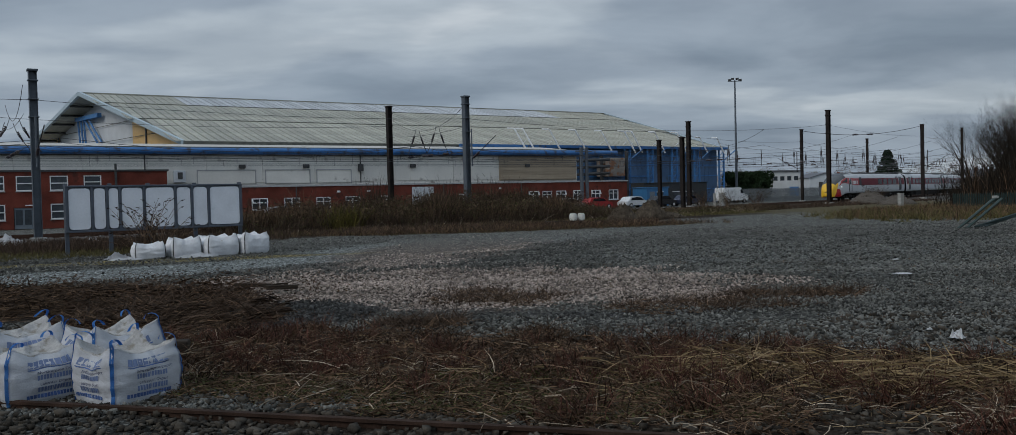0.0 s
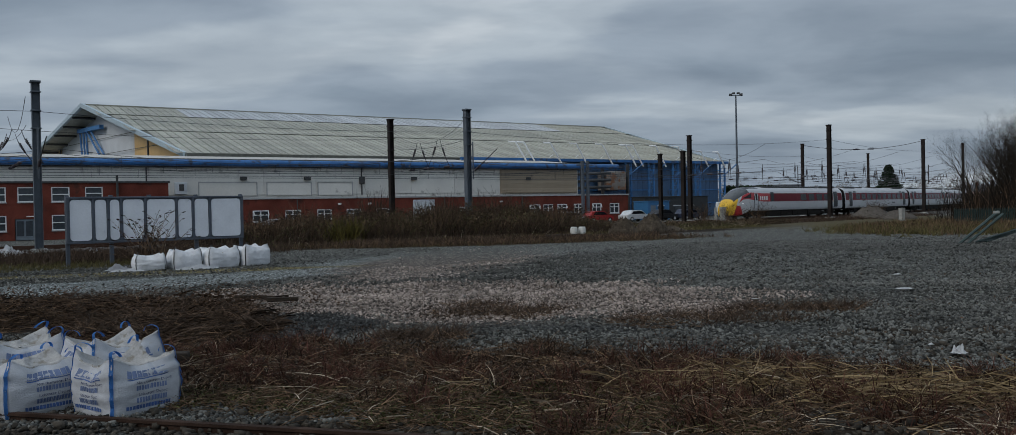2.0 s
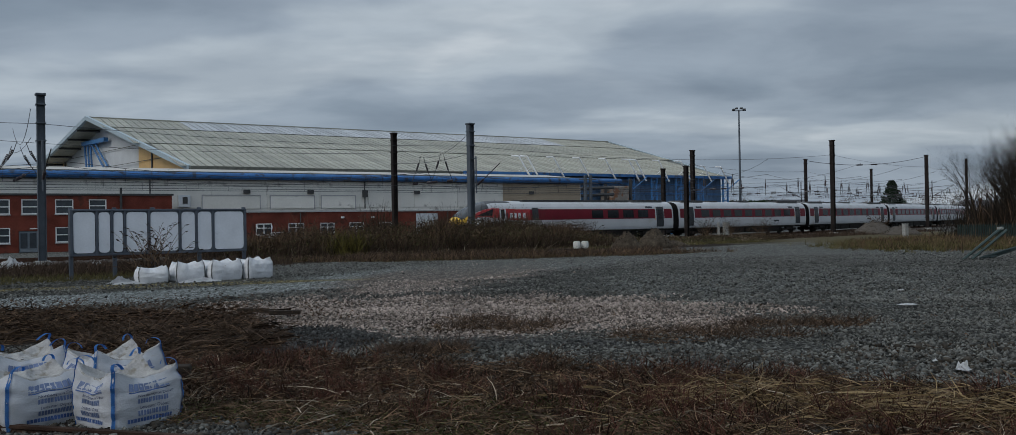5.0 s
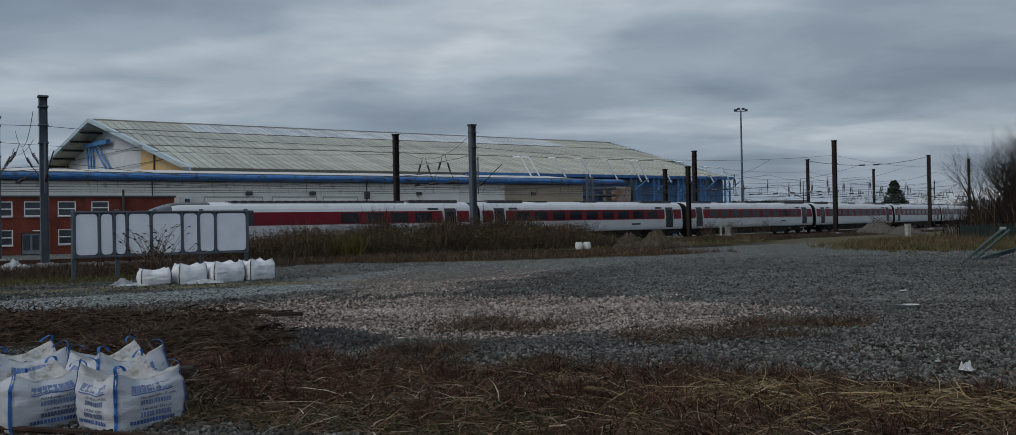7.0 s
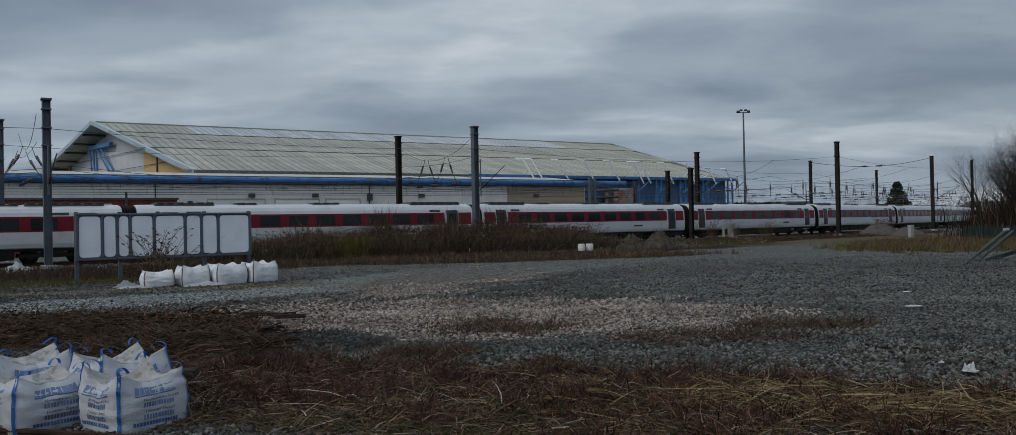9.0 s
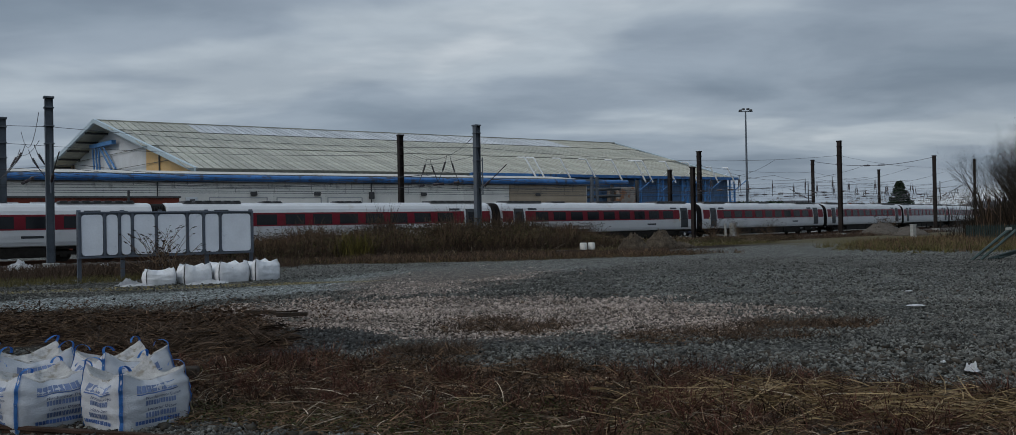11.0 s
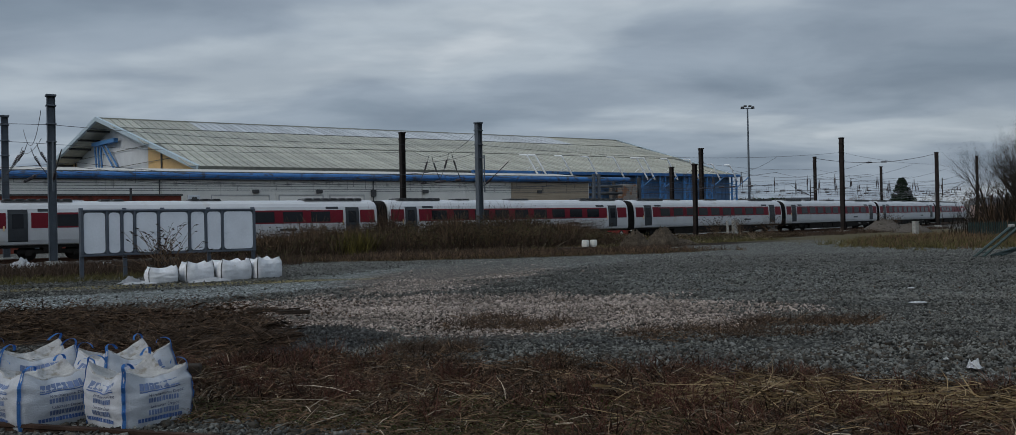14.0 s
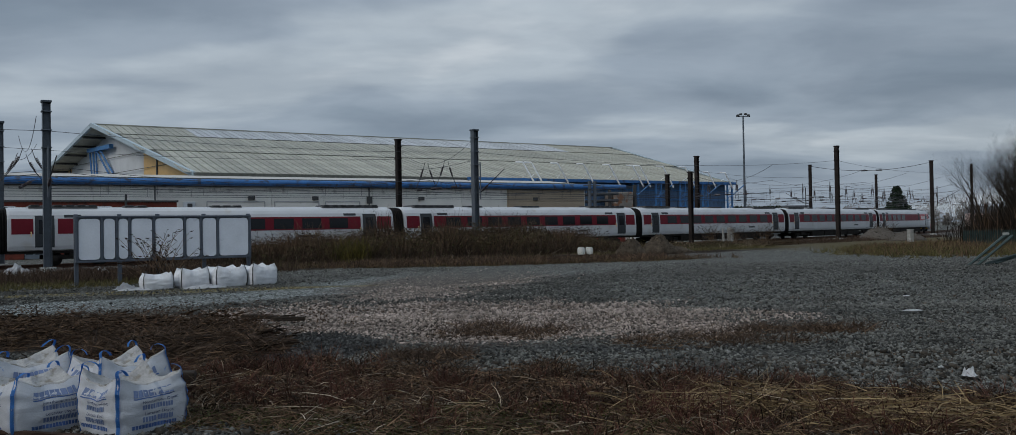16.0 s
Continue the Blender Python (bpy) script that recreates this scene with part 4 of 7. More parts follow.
def swells(xs, ys):
    return np.array([swell(x, y) for x, y in zip(xs, ys)])


BLOCK_V = np.array([(x, y, z) for z in (-1, 1) for y in (-1, 1) for x in (-1, 1)], dtype=float) * 0.72
BLOCK_F = np.array([(0, 2, 3, 1), (4, 5, 7, 6), (0, 1, 5, 4), (1, 3, 7, 5), (3, 2, 6, 7), (2, 0, 4, 6)])


def stones(name, xs, ys, size, material, label, blocky=True):
    """Angular broken stones, each tipped its own way, bedded in the ground."""
    n = len(xs)
    zs = swells(xs, ys)
    shape, faces = (BLOCK_V, BLOCK_F) if blocky else (OCTA_V, OCTA_F)
    k = len(shape)
    r = size * np.minimum(RNG.lognormal(0, 0.32, (n, 1, 1)), 2.2)
    v = (shape[None] * RNG.uniform(0.55, 1.3, (n, 1, 3)) + RNG.normal(0, 0.2, (n, k, 3))) * r
    v[..., 2] *= 0.72
    a, b = RNG.uniform(0, 6.28, n), RNG.normal(0, 0.45, n)
    ca, sa, cb, sb = np.cos(a)[:, None], np.sin(a)[:, None], np.cos(b)[:, None], np.sin(b)[:, None]
    x, z = v[..., 0] * cb - v[..., 2] * sb, v[..., 0] * sb + v[..., 2] * cb
    x, y = x * ca - v[..., 1] * sa, x * sa + v[..., 1] * ca
    v = np.stack([x + xs[:, None], y + ys[:, None], z + zs[:, None] + (r * RNG.uniform(0.1, 0.55, (n, 1, 1)))[..., 0]], -1)
    f = faces[None] + (np.arange(n) * k)[:, None, None]
    return soup(name, v.reshape(-1, 3), f.reshape(-1, faces.shape[1]), material, "stuff", label, "gravel")


def fan(n, y0, y1, spread_x=0.66, power=1.6):
    """Places over the ground that the yard's open side shows, closer together nearby."""
    y = y0 + (y1 - y0) * RNG.uniform(0, 1, n) ** power
    return RNG.uniform(-1, 1, n) * (y * spread_x + 1), y


def oval(x, y, cx, cy, rx, ry, turn):
    a = radians(turn)
    u, v = (x - cx) * math.cos(a) + (y - cy) * math.sin(a), -(x - cx) * math.sin(a) + (y - cy) * math.cos(a)
    return (u / rx) ** 2 + (v / ry) ** 2


M_STONE = mat("grey_gravel_stone", (0.127, 0.127, 0.116), 0.9, var=0.4, scale=0.6, fine=60, bump=0.2, piece=0.75, gloss=0.2)
M_STONEPINK = mat("pinkish_gravel_stone", (0.33, 0.275, 0.24), 0.9, var=0.35, scale=0.5, fine=60, bump=0.2, piece=0.6, gloss=0.15)
M_STONEDARK = mat("black_slate_stone", (0.062, 0.062, 0.06), 0.85, var=0.35, scale=0.6, fine=60, bump=0.2, piece=0.7, gloss=0.2)
M_STONEBIG = mat("ballast_stone", (0.062, 0.054, 0.044), 0.9, var=0.25, scale=8, fine=60, bump=0.2, piece=0.6, gloss=0.12)
for count, y0, y1, power, size, blocky in ((98000, 8.2, 21, 1.25, 0.024, False), (62000, 20, 46, 1.5, 0.03, False)):
    x, y = fan(count, y0, y1, 0.66, power)
    wob = np.array([noise.noise((a * 0.45, b * 0.45, 1.0)) for a, b in zip(x, y)])
    mingle = wob + RNG.normal(0, 0.22, len(x))
    rosy = (oval(x, y, -1.2, 19.6, 6.6, 4.4, -10) + mingle * 0.9 < 1) | (oval(x, y, -1.6, 36, 12, 3.6, 78) + mingle < 0.9)
    inky = (oval(x, y, -3.4, 15.4, 1.3, 1.8, 20) + mingle * 0.8 < 1) | (oval(x, y, 0.8, 14.6, 3.0, 0.7, -8) + mingle * 1.2 < 0.8)
    road = ((oval(x, y, 4, 47, 24, 5.0, 58) + wob * 0.5 < 0.8) | (oval(x, y, -11.5, 25, 9.5, 2.6, 36) + wob * 0.5 < 0.8)) & (RNG.uniform(0, 1, len(x)) < 0.93)
    bare = ~road & (oval(x, y, 0.8, 9.6, 8.5, 2.0, -22) + wob > 0.7) & (oval(x, y, -9.2, 17.4, 4.4, 2.6, 0) + wob > 0.9) & (oval(x, y, -5.7, 14.4, 1.7, 1.8, 0) + wob > 0.9)
    stones("loose_gravel", x[bare & ~rosy & ~inky], y[bare & ~rosy & ~inky], size, M_STONE, "slate grey crushed stone lying over the yard", blocky)
    stones("pink_gravel", x[bare & rosy & ~inky], y[bare & rosy & ~inky], size, M_STONEPINK, "pinkish pale crushed stone lying over the yard", blocky)
    if inky.any():
        stones("dark_gravel", x[bare & inky], y[bare & inky], size, M_STONEDARK, "near-black crushed stone lying in a hollow", blocky)
x, y = RNG.uniform(-7, 7, 8000), RNG.uniform(4.6, 8.4, 8000)
stones("ballast_stones", x, y, 0.027, M_STONEBIG, "brown-grey ballast stones beside the old siding rail")
x, y = RNG.uniform(-9, 9, 8000), RNG.uniform(7.5, 13, 8000)
stones("ballast_in_soil", x, y, 0.026, M_STONEBIG, "scattered brown-grey stones in brown soil")

# ---------------------------------------------------------------- dead stems and weeds
def stems(name, xs, ys, tall, thick, lean, material, label, category="weeds", lie=0.0, parent=None, zs=None, bow=0.25, way=None, raise_by=0.0):
    """Thin bent flat-sided stalks; way is the heading they mostly lie along, raise_by lifts their roots into a mat."""
    n = len(xs)
    zs = swells(xs, ys) if zs is None else zs
    roots = zs + raise_by * RNG.uniform(0, 1, n) ** 2
    h = tall * RNG.uniform(0.3, 1.3, n)
    if category == "scrub":
        h = h * np.array([0.8 + 0.95 * noise.noise((a * 0.4, b * 0.4, 6.0)) for a, b in zip(xs, ys)])
    az = RNG.uniform(0, 6.283, n) if way is None else RNG.normal(way, 0.55, n) + math.pi * RNG.integers(0, 2, n)
    tilt = np.minimum(np.abs(RNG.normal(0, lean, n)) + lie, 1.52)
    d = np.stack([np.cos(az) * np.sin(tilt), np.sin(az) * np.sin(tilt), np.cos(tilt)], -1)
    side = np.stack([-np.sin(az), np.cos(az), np.zeros(n)], -1)
    base = np.stack([xs, ys, roots - 0.01], -1)
    bend = RNG.normal(0, bow, (n, 1)) * side + np.array([0, 0, -1]) * (np.abs(RNG.normal(0, bow * 0.7, (n, 1))))
    turn = RNG.uniform(0, 3.14, (n, 1))
    wide = side * np.cos(turn) + np.cross(d, side) * np.sin(turn)
    t0 = thick * 1.15 * RNG.uniform(0.6, 1.4, (n, 1))
    rows = []
    for k, w in ((0.0, 1.0), (0.35, 0.9), (0.7, 0.7), (1.0, 0.2)):
        c = base + d * (h * k)[:, None] + bend * (h * k * k)[:, None]
        c[:, 2] = np.maximum(c[:, 2], zs + 0.012)
        rows.append(np.stack([c + wide * t0 * w, c - wide * t0 * w], 1))
    v = np.stack(rows, 1)
    f = np.array([(0, 1, 3, 2), (2, 3, 5, 4), (4, 5, 7, 6)])[None] + (np.arange(n) * 8)[:, None, None]
    return soup(name, v.reshape(-1, 3), f.reshape(-1, 4), material, "stuff", label, category, parent)


M_STEM = mat("dead_brown_stem", (0.135, 0.088, 0.055), 0.9, var=0.35, scale=4, fine=40, bump=0, piece=0.8, gloss=0.12)
M_STEMDARK = mat("dark_bramble_stem", (0.076, 0.052, 0.037), 0.9, var=0.35, scale=4, fine=40, bump=0, piece=0.6, gloss=0.12)
M_STRAW = mat("dry_straw", (0.25, 0.18, 0.10), 0.85, var=0.3, scale=4, fine=40, bump=0, piece=0.45, gloss=0.12)
M_PALE = mat("pale_dead_twig", (0.34, 0.28, 0.21), 0.85, var=0.3, scale=4, fine=40, bump=0, piece=0.5, gloss=0.12)
M_GRASS = mat("winter_grass", (0.115, 0.10, 0.042), 0.85, var=0.35, scale=2, fine=30, bump=0, piece=0.5, gloss=0.12)
M_MOSSY = mat("green_shoots", (0.07, 0.10, 0.025), 0.85, var=0.35, scale=2, fine=30, bump=0, piece=0.4, gloss=0.12)
M_LEAF = mat("dead_leaf", (0.085, 0.05, 0.03), 0.85, var=0.4, scale=6, fine=40, bump=0, piece=0.6, gloss=0.12)


def patch(n, cx, cy, rx, ry, turn, ragged=0.9):
    """Places within a ragged oval, thinning out in clumps towards its edge."""
    a = radians(turn)
    u, v = RNG.uniform(-1.35, 1.35, n * 3), RNG.uniform(-1.35, 1.35, n * 3)
    x, y = cx + u * rx * math.cos(a) - v * ry * math.sin(a), cy + u * rx * math.sin(a) + v * ry * math.cos(a)
    w = np.array([noise.noise((p * 0.9, q * 0.9, 5.0)) + 0.6 * noise.noise((p * 2.6, q * 2.6, 2.0)) for p, q in zip(x, y)])
    keep = u * u + v * v + w * ragged + RNG.normal(0, 0.12, n * 3) < 0.92
    return x[keep][:n], y[keep][:n]


def clumps(n, each, reach, *oval_of):
    """Places gathered in small round clumps within a ragged oval."""
    cx, cy = patch(n, *oval_of)
    k = RNG.integers(0, len(cx), n * each)
    return cx[k] + RNG.normal(0, reach, len(k)), cy[k] + RNG.normal(0, reach, len(k))


M_RUSTY = mat("rusty_red_stem", (0.085, 0.038, 0.027), 0.9, var=0.35, scale=4, fine=40, bump=0, piece=0.7, gloss=0.12)
M_CANE = mat("bleached_cane", (0.21, 0.15, 0.075), 0.8, var=0.3, scale=4, fine=40, bump=0, piece=0.5, gloss=0.2)
M_STICK = mat("dark_broken_stick", (0.032, 0.021, 0.014), 0.9, var=0.4, scale=4, fine=40, bump=0, piece=0.7, gloss=0.12)
VERGE = (0.8, 9.7, 8.3, 1.9, -22)
stems("dead_weeds", *patch(17000, *VERGE, 1.5), 0.23, 0.0045, 0.5, M_STEM, "tangled brown dead weed stems on soil", lie=0.65, bow=0.8, raise_by=0.10)
stems("flattened_weeds", *patch(16000, *VERGE, 1.3), 0.25, 0.006, 0.25, M_STEMDARK, "dark flattened weed litter on soil", lie=1.2, bow=0.8, raise_by=0.06)
stems("rusty_weeds", *clumps(150, 85, 0.12, *VERGE, 1.3), 0.30, 0.004, 0.5, M_RUSTY, "clumps of rusty red dead weeds", bow=0.5)
stems("dark_weeds", *clumps(120, 60, 0.15, *VERGE, 1.3), 0.26, 0.005, 0.7, M_STICK, "clumps of dark dead weeds", bow=0.6)
stems("verge_weeds", *patch(11000, -0.5, 8.35, 3.6, 0.6, -16.5, 0.8), 0.22, 0.0045, 0.4, M_STEM, "brown dead weeds lying along the siding", lie=0.9, bow=0.8, raise_by=0.06)
stems("pale_twigs", *patch(1500, 0.3, 9.2, 8, 1.8, -22), 0.3, 0.0045, 0.4, M_PALE, "pale broken twigs lying over dead weeds", lie=0.9, bow=1.0, raise_by=0.12)
stems("pale_stalk_tufts", *clumps(26, 9, 0.10, 0.2, 8.8, 7, 1.2, -14), 0.5, 0.005, 0.5, M_PALE, "loose pale curling stalks", lie=0.6, bow=1.0, raise_by=0.1)
stems("straw_reeds", *patch(950, 3.5, 8.75, 2.0, 0.7, -12), 0.55, 0.0065, 0.3, M_CANE, "bleached straw-coloured reeds lying flat", lie=1.05, bow=0.9, way=-0.3, raise_by=0.16)
stems("straw_tips", *patch(1300, 3.3, 8.9, 2.6, 0.8, -12), 0.4, 0.005, 0.3, M_STRAW, "thin straw ends among reeds", lie=1.0, bow=0.8, raise_by=0.2)
stems("thick_stalks", *patch(34, 2.4, 8.9, 3.0, 0.8, -14), 0.7, 0.009, 0.15, M_CANE, "thick pale stalks lying over reeds", lie=1.3, bow=0.6, way=-0.25, raise_by=0.24)
stems("long_stalks", *patch(450, 0.6, 9.7, 8, 1.9, -22), 0.5, 0.006, 0.2, M_STEM, "long brown stalks lying over weeds", lie=1.15, bow=0.7, raise_by=0.12)
stems("straw_wisps", *patch(900, 1.0, 9.2, 6, 1.5, -22), 0.4, 0.0035, 0.3, M_STRAW, "thin straw wisps among dead weeds", lie=1.0, bow=0.7, raise_by=0.1)
stems("green_shoots", *patch(2200, 0.6, 9.3, 1.6, 0.35, -12), 0.10, 0.004, 0.6, M_MOSSY, "small green shoots among dead weeds")
stems("mossy_strip", *patch(2600, -3.9, 12.1, 0.9, 0.25, 0), 0.06, 0.004, 0.6, M_MOSSY, "short green moss and grass beside the bags")
for name, count, *round_it, rise in (("bramble_heap", 14000, -9.2, 17.4, 4.1, 2.3, 0, 0.42), ("bramble_heap", 8000, -5.7, 14.6, 1.6, 1.7, 0, 0.26)):
    hx, hy = patch(count, *round_it, 1.2)
    hump = np.maximum(0, 1 - oval(hx, hy, *round_it))
    rough = np.array([0.7 + 0.8 * noise.noise((a * 1.3, b * 1.3, 4.0)) for a, b in zip(hx, hy)])
    hz = swells(hx, hy) + rise * hump * np.maximum(0, rough) * RNG.uniform(0, 1, len(hx))
    stems(name, hx, hy, 0.30, 0.0055, 0.6, M_STEM, "heap of brown dead bramble and weeds", lie=0.6, zs=hz, bow=1.0)
    q = RNG.uniform(0, 1, len(hx)) < 0.22
    stems("broken_sticks", hx[q], hy[q], 0.24, 0.011, 0.4, M_STICK, "dark broken sticks thrown on a bramble heap", lie=1.05, zs=hz[q] + 0.06, bow=0.4)
    q = RNG.uniform(0, 1, len(hx)) < 0.4
    stems("bramble_stems", hx[q], hy[q], 0.45, 0.007, 0.6, M_STEMDARK, "dark bramble stems in a heap", lie=0.5, zs=hz[q], bow=0.9)
stems("edge_sticks", *patch(200, -7.0, 19.6, 2.2, 1.3, 0, 1.3), 0.36, 0.02, 0.3, M_STICK, "dark broken sticks strewn on gravel", lie=1.15, bow=0.4, raise_by=0.12)
stems("edge_sticks", *patch(260, -4.5, 15.6, 0.7, 1.5, 0, 1.3), 0.36, 0.018, 0.3, M_STICK, "dark broken sticks strewn on gravel", lie=1.15, bow=0.4, raise_by=0.12)
for tx, ty, trx, try_ in ((-0.2, 17.0, 1.2, 1.0), (3.2, 15.1, 1.7, 0.9), (5.6, 16.2, 1.4, 0.5), (-1.3, 13.6, 0.9, 0.5)):
    stems("weed_tuft", *clumps(22, 55, 0.24, tx, ty, trx, try_, -5, 1.4), 0.26, 0.005, 0.8, M_STEMDARK, "low tuft of dark dead weeds in gravel", bow=0.6)
    stems("weed_tuft", *patch(700, tx, ty, trx, try_, -5, 1.4), 0.3, 0.005, 0.5, M_STEM, "low tuft of brown dead weeds in gravel", lie=0.7, bow=0.8)
stems("sparse_weeds", *clumps(60, 22, 0.12, 4, 18, 9, 8, 0, 1.2), 0.10, 0.004, 0.9, M_STEM, "sparse dead weeds in gravel")

# rough growth along the near side of the track
def beside(n, s0, s1, o0, o1):
    s, o = RNG.uniform(s0, s1, n), RNG.uniform(o0, o1, n)
    p = np.array([along(a, b) for a, b in zip(s, o)])
    return p[:, 0], p[:, 1]


stems("trackside_scrub", *beside(28000, 7, 34.5, -9, -2.8), 1.75, 0.014, 0.3, M_STEM, "dense reddish brown dead scrub beside the track", "scrub")
stems("tall_scrub", *beside(12000, 15, 31, -7.5, -3.2), 2.3, 0.014, 0.25, M_STEMDARK, "tall dense dark dead scrub beside the track", "scrub")
stems("trackside_scrub_dark", *beside(24000, 5, 36, -10, -2.8), 1.5, 0.014, 0.45, M_STEMDARK, "dark dead scrub beside the track", "scrub")
stems("trackside_litter", *beside(2500, 4, 52, -10.5, -3), 0.8, 0.011, 0.4, M_PALE, "pale dry stalks low in the scrub", "scrub", lie=0.5)
EDGE = (-1.0, 51.5, 12.5, 4.0, 10)
stems("edge_weeds", *patch(11000, *EDGE, 1.0), 0.4, 0.010, 0.5, M_STEM, "low brown dead weeds along the gravel edge", "weeds", bow=0.5)
stems("edge_dark_weeds", *patch(9000, *EDGE, 1.0), 0.5, 0.010, 0.5, M_STEMDARK, "low dark dead weeds along the gravel edge", "weeds", bow=0.5)
stems("edge_grass", *patch(5000, *EDGE, 1.2), 0.22, 0.009, 0.6, M_GRASS, "short olive grass along the gravel edge", "grass")
stems("yellow_scrub", *patch(800, -9.6, 53.2, 1.1, 1.0, 20), 1.6, 0.02, 0.35, mat("yellow_twig", (0.13, 0.11, 0.03), 0.8, var=0.3, bump=0, piece=0.5, gloss=0.12), "yellowish upright shrub stems in scrub", "scrub")
stems("trackside_grass", *beside(9000, 2, 52, -12.5, -8), 0.3, 0.012, 0.6, M_GRASS, "olive winter grass below the scrub", "grass")
stems("bank_grass", *patch(30000, 34, 62, 16, 8.5, 50), 0.42, 0.013, 0.6, M_GRASS, "rough olive winter grass bank", "grass")
stems("bank_weeds", *clumps(220, 60, 0.6, 35, 61, 16, 8.5, 50), 0.55, 0.014, 0.5, M_STEM, "brown dead weeds on a grass bank", "weeds")
stems("far_scrub", *beside(12000, 38, 100, -9, -2.4), 0.5, 0.016, 0.5, M_STEMDARK, "low dark scrub beside the track", "scrub")
stems("board_weeds", *patch(13000, -19, 41, 9, 4.5, 36), 0.55, 0.010, 0.5, M_STEMDARK, "dark weeds growing round the sign board", "weeds")
stems("board_grass", *patch(9000, -18, 36, 8, 3.0, 36), 0.22, 0.009, 0.6, M_GRASS, "short olive grass below the sign board", "grass")


def litter(name, xs, ys, size, material, label, lift=0.05):
    """Small curled dead leaves lying about."""
    n = len(xs)
    zs = swells(xs, ys) + RNG.uniform(0.01, lift, n)
    a = RNG.normal(0, 1, (n, 3))
    a[:, 2] *= 0.35
    a /= np.linalg.norm(a, axis=1, keepdims=True)
    b = np.cross(a, RNG.normal(0, 1, (n, 3)))
    b /= np.linalg.norm(b, axis=1, keepdims=True)
    r = size * RNG.uniform(0.5, 1.4, (n, 1))
    c = np.stack([xs, ys, zs], -1)
    up = np.array([0, 0, 1.0]) * r * 0.3
    v = np.stack([c - a * r, c + b * r * 0.5 - up * 0.5, c + a * r + up, c - b * r * 0.5 - up * 0.3], 1)
    f = np.array([(0, 1, 2, 3)])[None] + (np.arange(n) * 4)[:, None, None]
    return soup(name, v.reshape(-1, 3), f.reshape(-1, 4), material, "stuff", label, "leaf litter")


def scrub_height(s):
    """How high the growth stands along the track."""
    return float(np.interp(s, (4, 10, 17, 24, 31, 36, 42, 60, 100), (0.6, 1.4, 2.1, 2.6, 1.9, 0.9, 0.55, 0.5, 0.5)))


def scrub_leaves(name, n, s0, s1, o0, o1, size, material, label):
    """Withered leaves and seed tufts held up among the stalks."""
    s, o = RNG.uniform(s0, s1, n), RNG.uniform(o0, o1, n)
    p = np.array([along(a, b) for a, b in zip(s, o)])
    clump = np.array([0.75 + 0.6 * noise.noise((a * 0.5, b * 0.5, 2.0)) for a, b in zip(s, o)])
    p[:, 2] = np.array([scrub_height(a) for a in s]) * clump * RNG.uniform(0.05, 1.05, n)
    a = RNG.normal(0, 1, (n, 3))
    a /= np.linalg.norm(a, axis=1, keepdims=True)
    b = np.cross(a, RNG.normal(0, 1, (n, 3)))
    b /= np.linalg.norm(b, axis=1, keepdims=True)
    r = size * RNG.uniform(0.4, 1.5, (n, 1))
    v = np.stack([p - a * r, p + b * r * 0.45, p + a * r, p - b * r * 0.45], 1)
    f = np.array([(0, 1, 2, 3)])[None] + (np.arange(n) * 4)[:, None, None]
    return soup(name, v.reshape(-1, 3), f.reshape(-1, 4), material, "stuff", label, "scrub")


M_WITHER = mat("withered_leaf", (0.10, 0.072, 0.045), 0.9, var=0.4, scale=0.4, fine=5, bump=0, piece=0.7, gloss=0.12)
M_OLIVE = mat("olive_leaf", (0.07, 0.07, 0.028), 0.9, var=0.4, scale=0.4, fine=5, bump=0, piece=0.6, gloss=0.12)
scrub_leaves("withered_leaves", 70000, 5, 60, -9.5, -2.8, 0.07, M_WITHER, "withered brown leaves held among dead stalks")
scrub_leaves("olive_leaves", 26000, 6, 50, -10.5, -3.5, 0.05, M_OLIVE, "dull olive leaves low in the scrub")
litter("leaf_litter", *patch(16000, 0.8, 9.6, 8.5, 2.0, -22), 0.02, M_LEAF, "curled brown dead leaves among weeds", 0.14)
litter("bramble_leaves", *patch(7000, -9.2, 18.1, 5.0, 3.0, 0, 1.3), 0.028, M_LEAF, "dark brown dead leaves in bramble", 0.4)
litter("olive_litter", *patch(11000, -0.6, 8.5, 3.6, 0.7, -16), 0.018, M_OLIVE, "small dull olive leaves among dead weeds", 0.08)
litter("scattered_leaves", *fan(900, 9, 24), 0.03, M_LEAF, "scattered orange brown dead leaves", 0.03)

# ---------------------------------------------------------------- overhead line masts
M_MAST = mat("mast_grey_steel", (0.10, 0.118, 0.14), 0.55, 0.2, var=0.2, scale=1.5, fine=20)
M_MASTBR = mat("mast_brown_steel", (0.03, 0.024, 0.022), 0.7, 0.1, var=0.3, scale=1.5, fine=20, gloss=0.12)
M_WIRE = mat("line_wire", (0.05, 0.05, 0.055), 0.5, 0.5, var=0.1, bump=0)
M_INSUL = mat("brown_insulator", (0.035, 0.025, 0.03), 0.35, var=0.2)
M_CONC = mat("pale_concrete", (0.36, 0.36, 0.34), 0.85, var=0.2, scale=4, fine=30)


